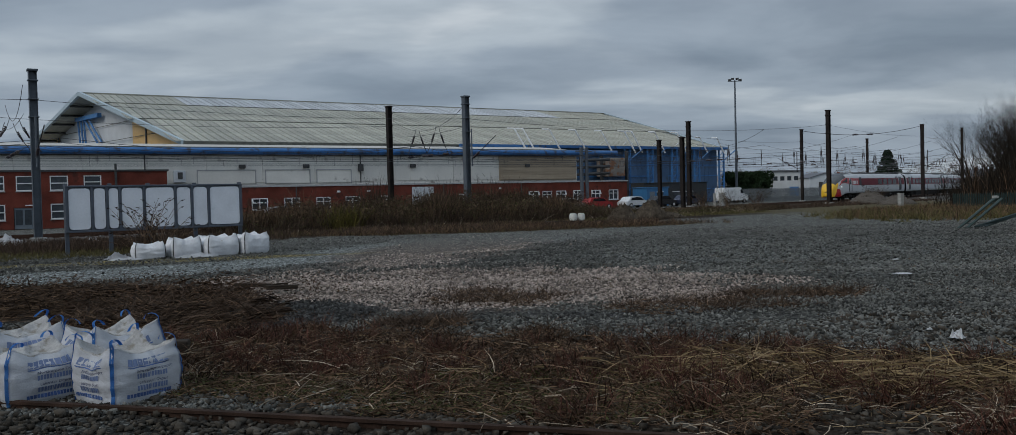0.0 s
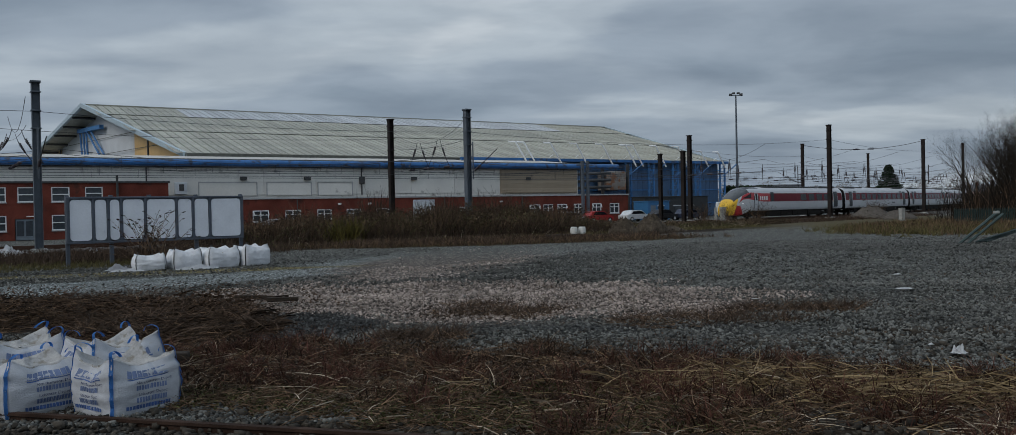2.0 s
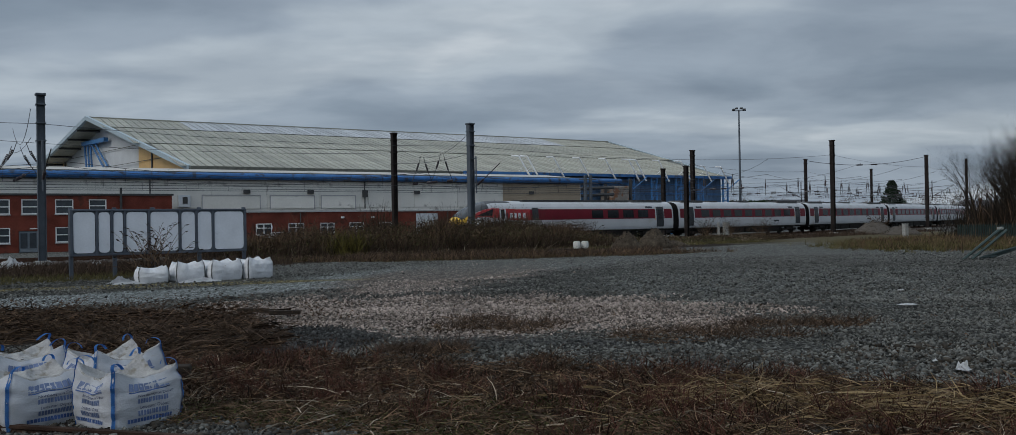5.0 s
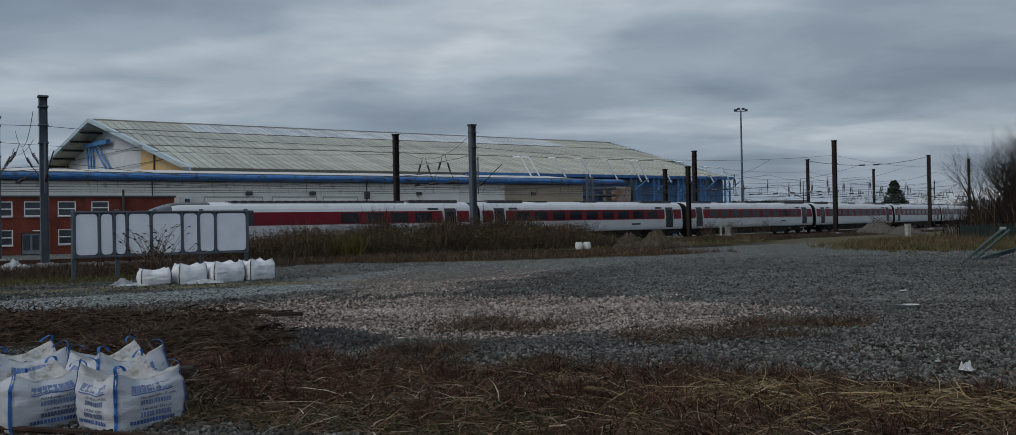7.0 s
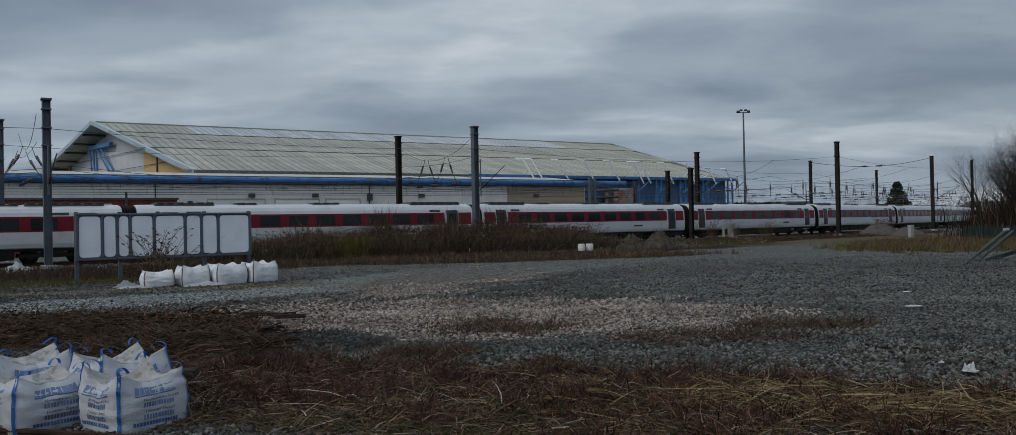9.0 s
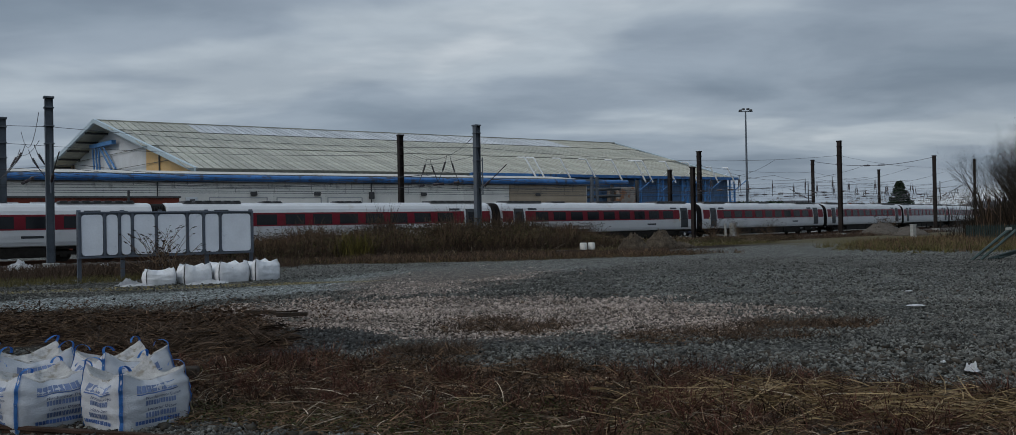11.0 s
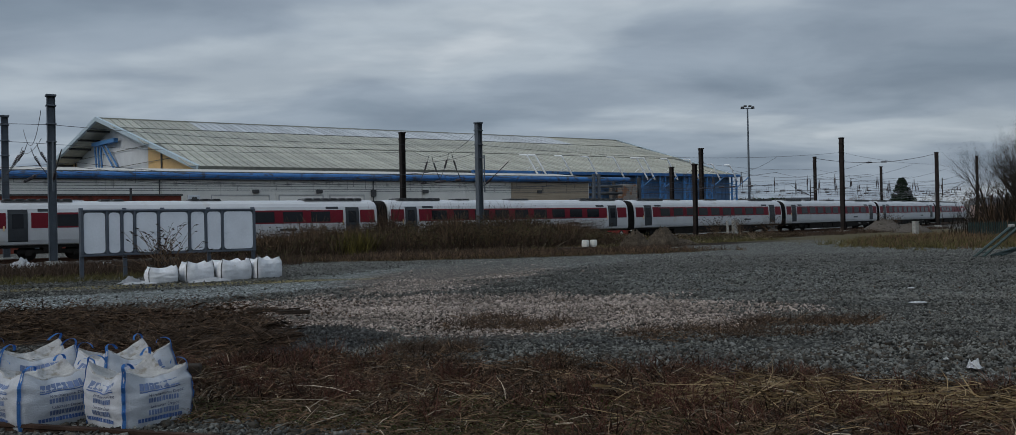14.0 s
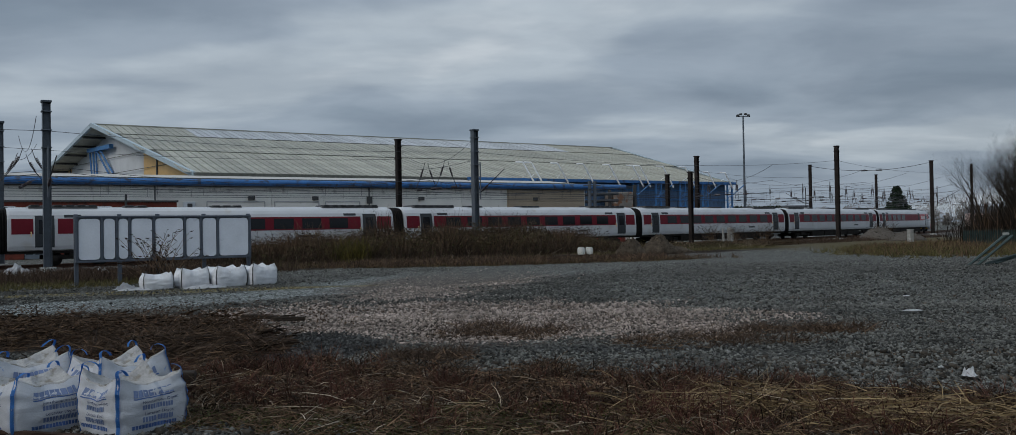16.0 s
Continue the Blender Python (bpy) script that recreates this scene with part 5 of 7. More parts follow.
def insulator(bm, a, b, r=0.09, n=6):
    """One turned string of sheds on a core, from a to b."""
    a, b = Vector(a), Vector(b)
    z = (b - a).normalized()
    x = z.cross(Vector((0, 0, 1)) if abs(z.z) < 0.9 else Vector((1, 0, 0))).normalized()
    y = z.cross(x)
    rings = []
    for i in range(n):
        for f, k in ((0.0, 0.3), (0.15, 1.0), (0.6, 0.8), (0.7, 0.3)):
            p = a.lerp(b, (i + f) / n)
            rings.append([p + (x * math.cos(0.7854 * q) + y * math.sin(0.7854 * q)) * r * k for q in range(8)])
    return loft(bm, rings)


def mast(s, off, top, w, material, label, arms=True):
    at = along(s, off)
    m = Matrix.Translation(at) @ Matrix.Rotation(-heading(s), 4, "Z")
    ob = thing("line_mast", m, label, "mast", "overhead line masts")
    h = w / 2
    bm = bmesh.new()
    for y in (-h, h - 0.025):
        box(bm, -h, h, y, y + 0.025, 0, top)
    box(bm, -0.02, 0.02, -h + 0.025, h - 0.025, 0, top - 0.004)
    part("shaft", bm, material, ob, "H-section steel shaft")
    part("cap", bbox(-h - 0.06, h + 0.06, -h - 0.06, h + 0.06, top, top + 0.12, 0.02), material, ob)
    part("footing", bbox(-h - 0.2, h + 0.2, -h - 0.2, h + 0.2, -0.1, 0.25, 0.03), M_CONC, ob)
    for z in (top - 0.55, top - 1.6, top - 2.6):
        part("clamp", bbox(-h - 0.05, h + 0.05, -h - 0.05, h + 0.05, z, z + 0.07, 0.01), material, ob)
    if arms:
        d = 1 if off < 0 else -1
        bm = bmesh.new()
        rod(bm, (d * h, 0, 5.9), (d * 0.75, 0, 5.9), 0.04)
        rod(bm, (d * h, 0, 4.75), (d * 0.75, 0, 4.75), 0.04)
        rod(bm, (d * 0.7, 0, 4.2), (d * 0.7, 0, 7.0), 0.055)
        fr = part("drop_bracket", bm, material, ob)
        bm = bmesh.new()
        rod(bm, (d * 0.7, 0, 4.75), (d * 1.9, 0, 5.35), 0.03)
        rod(bm, (d * 1.9, 0, 5.35), (d * 3.6, 0.1, 6.3), 0.03)
        rod(bm, (d * 1.9, 0, 5.3), (d * 4.0, 0.1, 5.1), 0.025)
        part("register_arm", bm, M_WIRE, fr)
        bm = bmesh.new()
        insulator(bm, (d * 0.95, 0, 4.87), (d * 1.65, 0, 5.22), 0.1, 5)
        part("insulator", bm, M_INSUL, fr)
    return ob


FRONT = [(-1.9, 9.6, 0.42, M_MAST), (26.7, 9.4, 0.42, M_MAST), (51.6, 6.9, 0.34, M_MASTBR), (80.0, 10.8, 0.42, M_MASTBR), (113.0, 10.6, 0.42, M_MASTBR), (139.4, 11.3, 0.36, M_MASTBR)]
BACK = [(-3.5, 9.6, 0.42, M_MAST), (26.5, 9.7, 0.4, M_MASTBR), (62.5, 7.6, 0.36, M_MASTBR), (68.2, 9.9, 0.4, M_MASTBR), (97.1, 10.0, 0.34, M_MASTBR), (124.5, 9.6, 0.32, M_MASTBR)]
for s, top, w, m in FRONT:
    mast(s, -3.2, top, w, m, "grey steel line mast beside the track" if m is M_MAST else "dark brown steel line mast beside the track", arms=s in (26.7, 113.0, -1.9))
for s, top, w, m in BACK:
    mast(s, 8.0, top, w, m, "dark steel line mast beyond the tracks" if m is M_MASTBR else "grey steel line mast beyond the tracks", arms=s in (97.1,))
# a pair of plain masts at the end of the annexe
for u in (65.3, 66.1):
    ob = thing("twin_mast", YARD @ pose(u, 87, 0), "slim grey steel mast before the annexe end", "mast", "slim masts")
    part("shaft", bbox(-0.16, 0.16, -0.16, 0.16, 0, 7.7, 0.02), M_MAST, ob)
    part("crossarm", bbox(-0.9, 0.9, -0.05, 0.05, 7.1, 7.25, 0.01), M_MAST, ob)


def sag_wire(bm, a, b, sag, r=0.014, n=10):
    pts = [Vector(a).lerp(Vector(b), i / n) - Vector((0, 0, 4 * sag * (i / n) * (1 - i / n))) for i in range(n + 1)]
    tube(bm, pts, r)


def wire(name, label, a, b, sag, r=0.014, n=10):
    bm = bmesh.new()
    sag_wire(bm, a, b, sag, r, n)
    return tagged(part(name, bm, M_WIRE), label, "wire", "overhead wires")


# earth wires from mast to mast
for rows, off in ((FRONT, -3.2), (BACK, 8.0)):
    for (s0, t0, _, _), (s1, t1, _, _) in zip(rows, rows[1:]):
        if min(t0, t1) > 8:
            wire("earth_wire", "thin dark earth wire between line masts", along(s0, off, t0 - 1.6), along(s1, off, t1 - 1.6), 0.35)
wire("earth_wire", "thin dark earth wire between line masts", along(-60, -3.2, 8.2), along(-1.9, -3.2, 8.0), 0.3)
wire("earth_wire", "thin dark earth wire between line masts", along(26.7, -3.2, 7.8), along(80, -3.2, 9.2), 0.8)
# contact and carrier wires with their droppers
for c in CENTRES + (9.5, 13.0):
    posts = [-60, -28, 0, 27, 54, 82, 112, 142, 175, 210]
    for s0, s1 in zip(posts, posts[1:]):
        n = 8
        span = thing("catenary_span", pose(0, 0, 0), "contact and carrier wires with droppers", "wire", "overhead wires")
        low = [along(s0 + (s1 - s0) * i / n, c, 4.95) for i in range(n + 1)]
        high = [along(s0 + (s1 - s0) * i / n, c, 6.2 - 3.2 * (i / n) * (1 - i / n)) for i in range(n + 1)]
        for name, row in (("contact_wire", low), ("carrier_wire", high)):
            bm = bmesh.new()
            tube(bm, row, 0.016)
            part(name, bm, M_WIRE, span)
        for p, q in list(zip(low, high))[1:-1]:
            bm = bmesh.new()
            rod(bm, p, q, 0.009, 4)
            part("dropper", bm, M_WIRE, span)


def headspan(s, off0, off1, z, drops):
    """Cross wires from a mast to its partner, with insulators over each track."""
    ob = thing("headspan", pose(0, 0, 0), "cross wires with hanging dark insulators", "overhead line", "headspans")
    a, b = along(s, off0, z + 1.6), along(s, off1, z + 1.6)
    for p, q, sag in ((a, b, 1.5), (along(s, off0, z), along(s, off1, z), 0.25), (along(s, off0, 5.3), along(s, off1, 5.3), 0.05)):
        bm = bmesh.new()
        sag_wire(bm, p, q, sag, 0.016)
        part("cross_wire", bm, M_WIRE, ob)
    for o in drops:
        for side in (-1, 1):
            bm = bmesh.new()
            insulator(bm, along(s, o + side * 0.8, 5.3), along(s, o + side * 1.5, 5.3), 0.11, 4)
            part("insulator", bm, M_INSUL, ob)
        for k, lean in ((-0.25, -0.95), (0.25, 1.0)):
            t, u = along(s + k, o + k * 0.6, z + 0.25), along(s + k + lean * 0.25, o + k, z - 0.5)
            low = along(s + lean * 1.5, o + k + lean * 0.5, z - 1.8)
            bm = bmesh.new()
            rod(bm, t, u, 0.02, 5)
            rod(bm, u, low, 0.028, 5)
            dp = part("dropper_rod", bm, M_WIRE, ob)
            bm = bmesh.new()
            insulator(bm, u + Vector((0, 0, 0.2)), u + (low - u) * 0.35, 0.085)
            part("insulator", bm, M_INSUL, dp)
    return ob


headspan(-2.4, -3.2, 8.0, 7.2, (2.2, 5.9))
headspan(26.6, -3.2, 8.0, 7.2, (0.6, 3.6))
headspan(66, -3.0, 8.0, 6.6, (1.35, 4.95))
headspan(88, -3.2, 16.0, 6.9, (1.35, 4.95, 9.5, 13.0))
headspan(118, -3.2, 16.0, 6.9, (1.35, 4.95, 9.5, 13.0))
for s_at in (102, 134, 150, 170):
    headspan(s_at, -3.2, 16.0, 6.9, (1.35, 4.95, 9.5, 13.0))
# slack feeder across from the far mast to the near one, with two insulators
fa, fb = along(97.1, 8.0, 9.9), along(113.0, -3.2, 10.5)
feeder = thing("feeder_wire", pose(0, 0, 0), "slack dark feeder wire with two insulators", "wire", "overhead wires")
bm = bmesh.new()
sag_wire(bm, fa, fb, 0.9, 0.03, 14)
part("cable", bm, M_WIRE, feeder)
for k in (0.44, 0.56):
    p = fa.lerp(fb, k) - Vector((0, 0, 3.6 * k * (1 - k)))
    bm = bmesh.new()
    insulator(bm, p - (fb - fa).normalized() * 0.5, p + (fb - fa).normalized() * 0.5, 0.11)
    part("insulator", bm, M_INSUL, feeder)

# tall floodlight mast behind the tracks
fl = thing("floodlight_mast", pose(40.75, 150, 0), "tall slim grey floodlight mast with lamp head", "lamp mast")
bm = bmesh.new()
rod(bm, (0, 0, 0), (0, 0, 20.7), 0.24, 10, 0.12)
part("pole", bm, M_MAST, fl)
for dx in (-0.9, -0.4, 0.4, 0.9):
    part("floodlight", bbox(dx - 0.22, dx + 0.22, -0.3, 0.2, 20.6 + 0.2 * (abs(dx) < 0.5), 20.9 + 0.2 * (abs(dx) < 0.5), 0.03), M_PIPE, fl)
part("lamp_bar", bbox(-1.2, 1.2, -0.06, 0.06, 20.5, 20.62, 0.01), M_MAST, fl)

# ---------------------------------------------------------------- sign board on posts
M_BOARD = mat("white_board_face", (0.76, 0.785, 0.83), 0.5, var=0.06, scale=1.2, fine=14, bump=0.02, dirt=(0.42, 0.45, 0.49), dirt_at=0.66)
M_BOARDFR = mat("board_frame_grey", (0.085, 0.10, 0.125), 0.5, 0.2, var=0.15)
b0, b1 = Vector((-17.16, 34.8, 0)), Vector((-11.53, 39.0, 0))
bl = (b1 - b0).length
bd = (b1 - b0).normalized()
board = thing("sign_board", Matrix(((bd.x, -bd.y, 0, b0.x), (bd.y, bd.x, 0, b0.y), (0, 0, 1, 0), (0, 0, 0, 1))), "blank white panelled board on grey steel posts", "sign board")
cuts = [0.0] + [f * 34.8 / (39.0 - f * 4.2) for f in (0.146, 0.232, 0.307, 0.446, 0.625, 0.72, 0.816)] + [1.0]
for i, (a, b) in enumerate(zip(cuts, cuts[1:])):
    pn = bmesh.new()
    x0, x1, r = a * bl + 0.07, b * bl - 0.07, 0.14
    outline = []
    for cx, cz, st in ((x1 - r, 2.66 - r, 0), (x0 + r, 2.66 - r, 90), (x0 + r, 1.02 + r, 180), (x1 - r, 1.02 + r, 270)):
        outline += [(cx + r * math.cos(radians(st + k * 30)), cz + r * math.sin(radians(st + k * 30))) for k in range(4)]
    prism(pn, outline, -0.045, -0.012)
    part("panel", pn, M_BOARD, board, "blank white panel")
    if i:
        part("mullion", bbox(a * bl - 0.05, a * bl + 0.05, -0.075, -0.002, 0.95, 2.75, 0.015), M_BOARDFR, board)
part("backing", bbox(0, bl, 0, 0.04, 0.95, 2.75), M_BOARDFR, board)
for z in (0.9, 2.7):
    part("frame_rail", bbox(-0.06, bl + 0.06, -0.08, 0.06, z, z + 0.08, 0.015), M_BOARDFR, board)
for f in (0.0, 0.232, 0.446, 0.72, 1.0):
    part("post", bbox(f * bl - 0.075, f * bl + 0.075, 0.06, 0.2, 0 if f > 0 else -0.05, 2.85, 0.015), M_BOARDFR, board)
for f in (0.0, 1.0):
    part("end_frame", bbox(f * bl - 0.06, f * bl + 0.06, -0.08, 0.05, 0.98, 2.7, 0.015), M_BOARDFR, board)

# ---------------------------------------------------------------- bulk bags
M_BAG = mat("woven_white_bag", (0.47, 0.485, 0.515), 0.75, var=0.12, scale=5, fine=70, bump=0.5, dirt=(0.40, 0.38, 0.35), dirt_at=0.68, stretch=(1, 1, 2.2))
M_BAGWHITE = mat("clean_white_sacking", (0.66, 0.67, 0.69), 0.7, var=0.12, scale=4, fine=40, bump=0.5, dirt=(0.4, 0.38, 0.34), dirt_at=0.66)
M_STRAP = mat("blue_webbing", (0.05, 0.21, 0.55), 0.7, var=0.2, scale=12, fine=140, bump=0.3)
M_INK = mat("dark_blue_ink", (0.025, 0.04, 0.11), 0.7, var=0.15, bump=0)
M_INKBLUE = mat("mid_blue_ink", (0.06, 0.12, 0.30), 0.7, var=0.3, scale=9, bump=0)
M_INKPALE = mat("faded_blue_ink", (0.14, 0.19, 0.33), 0.7, var=0.2, bump=0)
M_LINING = mat("bag_lining", (0.39, 0.385, 0.375), 0.8, var=0.2, scale=6, fine=50, bump=0.4, dirt=(0.2, 0.18, 0.15), dirt_at=0.55)


class Sack:
    """The shape of one filled bag: a bulging square that slumps, with drawn-up corners."""

    def __init__(self, w, h, seed, peak):
        self.w, self.h, self.seed, self.peak = w, h, seed, peak

    def point(self, ang, k, out=0.0):
        """ang: round the bag in radians from the +x face; k: 0 at the base, 1 at the rim."""
        c, s = math.cos(ang), math.sin(ang)
        n = 7.5 - 2.5 * k
        r = (abs(c) ** n + abs(s) ** n) ** (-1 / n) * self.w / 2
        bulge = 0.93 + 0.10 * math.sin(math.pi * min(1, k * 0.85 + 0.1)) - 0.10 * max(0, k - 0.78) / 0.22
        away = abs(ang % (math.pi / 2) - math.pi / 4) / (math.pi / 4)
        cusp = max(0.0, 1 - 1.25 * away) ** 1.7
        pull = self.peak * (0.75 + 0.7 * noise.noise((round((ang - math.pi / 4) / (math.pi / 2)) * 3.7, self.seed, 0)))
        wr = 0.014 * noise.noise((c * 1.5, s * 1.5, k * 16 + self.seed)) + 0.018 * noise.noise((c * 3 + self.seed, s * 3, k * 7)) + 0.010 * noise.noise((c * 9 + self.seed, s * 9, k * 3))
        fold = 0.05 * k * k * noise.noise((c * 4, s * 4 + self.seed, k * 1.5))
        rr = r * bulge * (1 - 0.10 * k ** 4 * (1 - cusp)) + wr + fold + out + 0.05 * cusp * k ** 5
        z = self.h * k + (pull * cusp - 0.06 * (1 - cusp)) * k ** 3 + 0.03 * k * noise.noise((c * 3, s * 3, self.seed))
        return Vector((rr * c, rr * s, z))


def label_mesh(text, sack, face, k, size, start):
    """Letters wrapped onto a bag's face."""
    cu = bpy.data.curves.new("lettering", "FONT")
    cu.body, cu.size, cu.resolution_u = text, size, 2
    ob = new("lettering", cu)
    me = bpy.data.meshes.new_from_object(ob.evaluated_get(bpy.context.evaluated_depsgraph_get()))
    bpy.data.objects.remove(ob)
    bm = bmesh.new()
    bm.from_mesh(me)
    bpy.data.meshes.remove(me)
    return wrap(bm, sack, face, k, start)


def wrap(bm, sack, face, k, start):
    bmesh.ops.triangulate(bm, faces=bm.faces[:])
    for v in bm.verts:
        y = start + v.co.x
        ang = face + math.atan2(y, sack.w / 2)
        v.co = sack.point(ang, k + v.co.y / sack.h, 0.006)
    return bm


def bars(widths, size, step):
    bm = bmesh.new()
    x = 0
    for w in widths:
        n = max(1, int(w / 0.03))
        vs = [[bm.verts.new((x + w * i / n, y, 0)) for i in range(n + 1)] for y in (0, size)]
        for i in range(n):
            bm.faces.new((vs[0][i], vs[0][i + 1], vs[1][i + 1], vs[1][i]))
        x += w + step
    return bm


def bulk_bag(m, w, h, seed, peak, label, printed, strap, group, rim_fill=True):
    sack = Sack(w, h, seed, peak)
    bag = thing("bulk_bag", m, label, "bulk bag", group)
    N, K = 72, 18
    rings = [[sack.point(6.28318 * i / N, j / K) for i in range(N)] for j in range(K + 1)]
    base = [p.copy() for p in rings[0]]
    for p in base:
        p.xy *= 0.9
        p.z = -0.02
    part("sack", loft(bmesh.new(), [base] + rings, caps=False), M_BAG if printed else M_BAGWHITE, bag, "white woven plastic sack", smooth=True)
    # the open mouth: a lining that folds inwards, creased, down to the fill
    mouth = [rings[K]]
    for q, drop in ((0.97, -0.012), (0.9, 0.03), (0.8, 0.075), (0.6, 0.11), (0.35, 0.10), (0.1, 0.12)):
        mouth.append([Vector((p.x * q, p.y * q, (p.z - h) * q ** 3 + h - drop + 0.07 * noise.noise((p.x * 7 * q, p.y * 7 * q, seed + 4)) * (1 - q) ** 0.5 + 0.05 * (1 - q) * noise.noise((p.x * 16 * q, p.y * 16 * q, seed)))) for p in rings[K]])
    part("lining", loft(bmesh.new(), mouth[::-1], caps=False), M_LINING if printed else M_BAGWHITE, bag, "creased pale grey lining of the open mouth", smooth=True)
    part("base", loft(bmesh.new(), [[p * 0.02 for p in base], base], caps=False), M_BAG, bag)
    for i in range(4):
        ang = math.pi / 4 + i * math.pi / 2
        bm = bmesh.new()
        half = 0.017
        pts = [(sack.point(ang - half / (w * 0.62), j / 14, 0.008), sack.point(ang + half / (w * 0.62), j / 14, 0.008)) for j in range(15)]
        # the loop stands up from the corner and comes down inside
        tip = sack.point(ang, 1.0)
        wdir = (pts[-1][1] - pts[-1][0]).normalized()
        out = Vector((math.cos(ang + 0.5 * (i % 2) - 0.3), math.sin(ang + 0.5 * (i % 2) - 0.3), 0))
        sway = 0.10 * noise.noise((seed * 3.3, i * 2.1, 0.5))
        for t in range(1, 9):
            a = math.pi * t / 8
            mid = tip + Vector((0, 0, strap * math.sin(a))) - out * (0.16 * (1 - math.cos(a)) / 2) + wdir * sway * math.sin(a)
            pts.append((mid - wdir * half * 0.9, mid + wdir * half * 0.9))
        va = [(bm.verts.new(a), bm.verts.new(b)) for a, b in pts]
        for (a, b), (c, d) in zip(va, va[1:]):
            bm.faces.new((a, b, d, c))
        bmesh.ops.solidify(bm, geom=bm.faces[:], thickness=0.006)
        part("strap", bm, M_STRAP if printed else M_PIPE, bag, "blue webbing strap with lifting loop" if printed else "dark webbing strap")
    if printed:
        for face in (0, math.pi / 2, math.pi, 3 * math.pi / 2):
            digits = [0.021] * 5 + [0.006] + [0.021] * 6
            for name, bm, m, about in (
                    ("lettering", label_mesh("Northampton Depot:", sack, face, 0.60, 0.044, -0.13), M_INK, "dark printed words"),
                    ("lettering", label_mesh("Leicester Depot:", sack, face, 0.37, 0.044, -0.11), M_INK, "dark printed words"),
                    ("print_line", wrap(bars(digits, 0.05, 0.007), sack, face, 0.475, -0.13), M_INKPALE, "faded printed bars"),
                    ("print_line", wrap(bars(digits, 0.05, 0.007), sack, face, 0.245, -0.13), M_INKPALE, "faded printed bars"),
                    ("print_line", wrap(bars([0.028, 0.028, 0.028] + [0.026] * 8 + [0.024] * 4, 0.038, 0.006), sack, face, 0.13, -0.24), M_INKBLUE, "blue printed bars"),
                    ("logo_block", wrap(bars([0.05, 0.05, 0.045, 0.05, 0.05, 0.05, 0.045, 0.04], 0.075, 0.008), sack, face, 0.74, -0.22), M_INKPALE, "faded printed logo blocks"),
                    ("logo_line", wrap(bars([0.45], 0.012, 0), sack, face, 0.70, -0.22), M_INKBLUE, "blue printed rule")):
                tagged(part(name, bm, m, bag), about, kind="stuff")
    return bag


def stand(x, y, turn, lift=0.0):
    return pose(x, y, swell(x, y) + lift, 0, 0, turn)


NEAR_BAGS = "filled bulk bags by the siding"
bulk_bag(stand(-3.86, 8.95, 53.5), 0.80, 0.53, 1.3, 0.10, "white printed bulk bag with blue straps beside the rail", True, 0.07, NEAR_BAGS)
bulk_bag(stand(-4.93, 9.15, 50), 0.88, 0.53, 4.7, 0.09, "white printed bulk bag, slumped, beside the rail", True, 0.06, NEAR_BAGS)
bulk_bag(stand(-4.5, 10.1, 48), 0.9, 0.55, 8.2, 0.12, "white printed bulk bag with drawn-up corners", True, 0.07, NEAR_BAGS)
bulk_bag(stand(-5.75, 10.4, 40), 0.92, 0.55, 12.9, 0.11, "white printed bulk bag with crumpled open top", True, 0.08, NEAR_BAGS)
FAR_BAGS = "white bulk bags below the board"
p0, p1 = Vector((-12.95, 32.2, 0)), Vector((-9.75, 34.1, 0))
for i in range(4):
    p = p0.lerp(p1, i / 3)
    bulk_bag(stand(p.x, p.y, 30 + i * 5), (1.1, 1.1, 1.3, 1.15)[i], (0.55, 0.68, 0.72, 0.74)[i], 20.5 + i * 3.1, 0.08, "plain white bulk bag with torn plastic top", False, 0.06, FAR_BAGS)


def torn_sheet(name, m, size, high, seed, material, label):
    """Crumpled thrown-away plastic."""
    bm = bmesh.new()
    n = 14
    v = []
    for j in range(n + 1):
        for i in range(n + 1):
            x, y = i / n - 0.5, j / n - 0.5
            edge = max(0.0, 1 - (2 * math.hypot(x, y)) ** 2)
            z = high * (edge * (0.5 + 0.8 * noise.noise((x * 5 + seed, y * 5, 1))) + 0.25 * noise.noise((x * 12, y * 12 + seed, 3)))
            k = 1 + 0.35 * noise.noise((x * 3, y * 3, seed))
            v.append(bm.verts.new((x * size[0] * k, y * size[1] * k, max(0.012, z))))
    for j in range(n):
        for i in range(n):
            bm.faces.new((v[j * (n + 1) + i], v[j * (n + 1) + i + 1], v[(j + 1) * (n + 1) + i + 1], v[(j + 1) * (n + 1) + i]))
    bmesh.ops.solidify(bm, geom=bm.faces[:], thickness=0.008)
    ob = part(name, bm, material)
    ob.matrix_world = m
    return tagged(ob, label, "plastic waste", "plastic litter")


M_SCRAP = mat("clean_white_plastic", (0.78, 0.79, 0.8), 0.5, var=0.06, scale=8, fine=40)
torn_sheet("plastic_sheet", stand(-13.4, 31.6, 20), (1.3, 0.8), 0.14, 1.0, M_BAGWHITE, "torn white plastic sheet below the bags")
torn_sheet("plastic_sheet", stand(-11.2, 32.2, 30), (1.6, 0.7), 0.22, 3.0, M_BAGWHITE, "torn white plastic sheet between bags")
torn_sheet("plastic_sheet", stand(-14.1, 32.3, 0), (0.9, 0.8), 0.3, 6.0, M_BAG, "crumpled dirty plastic beside the bags")
torn_sheet("plastic_heap", stand(-24.6, 44.0, 10), (2.0, 1.4), 0.9, 9.0, M_BAGWHITE, "heap of white plastic waste in weeds")
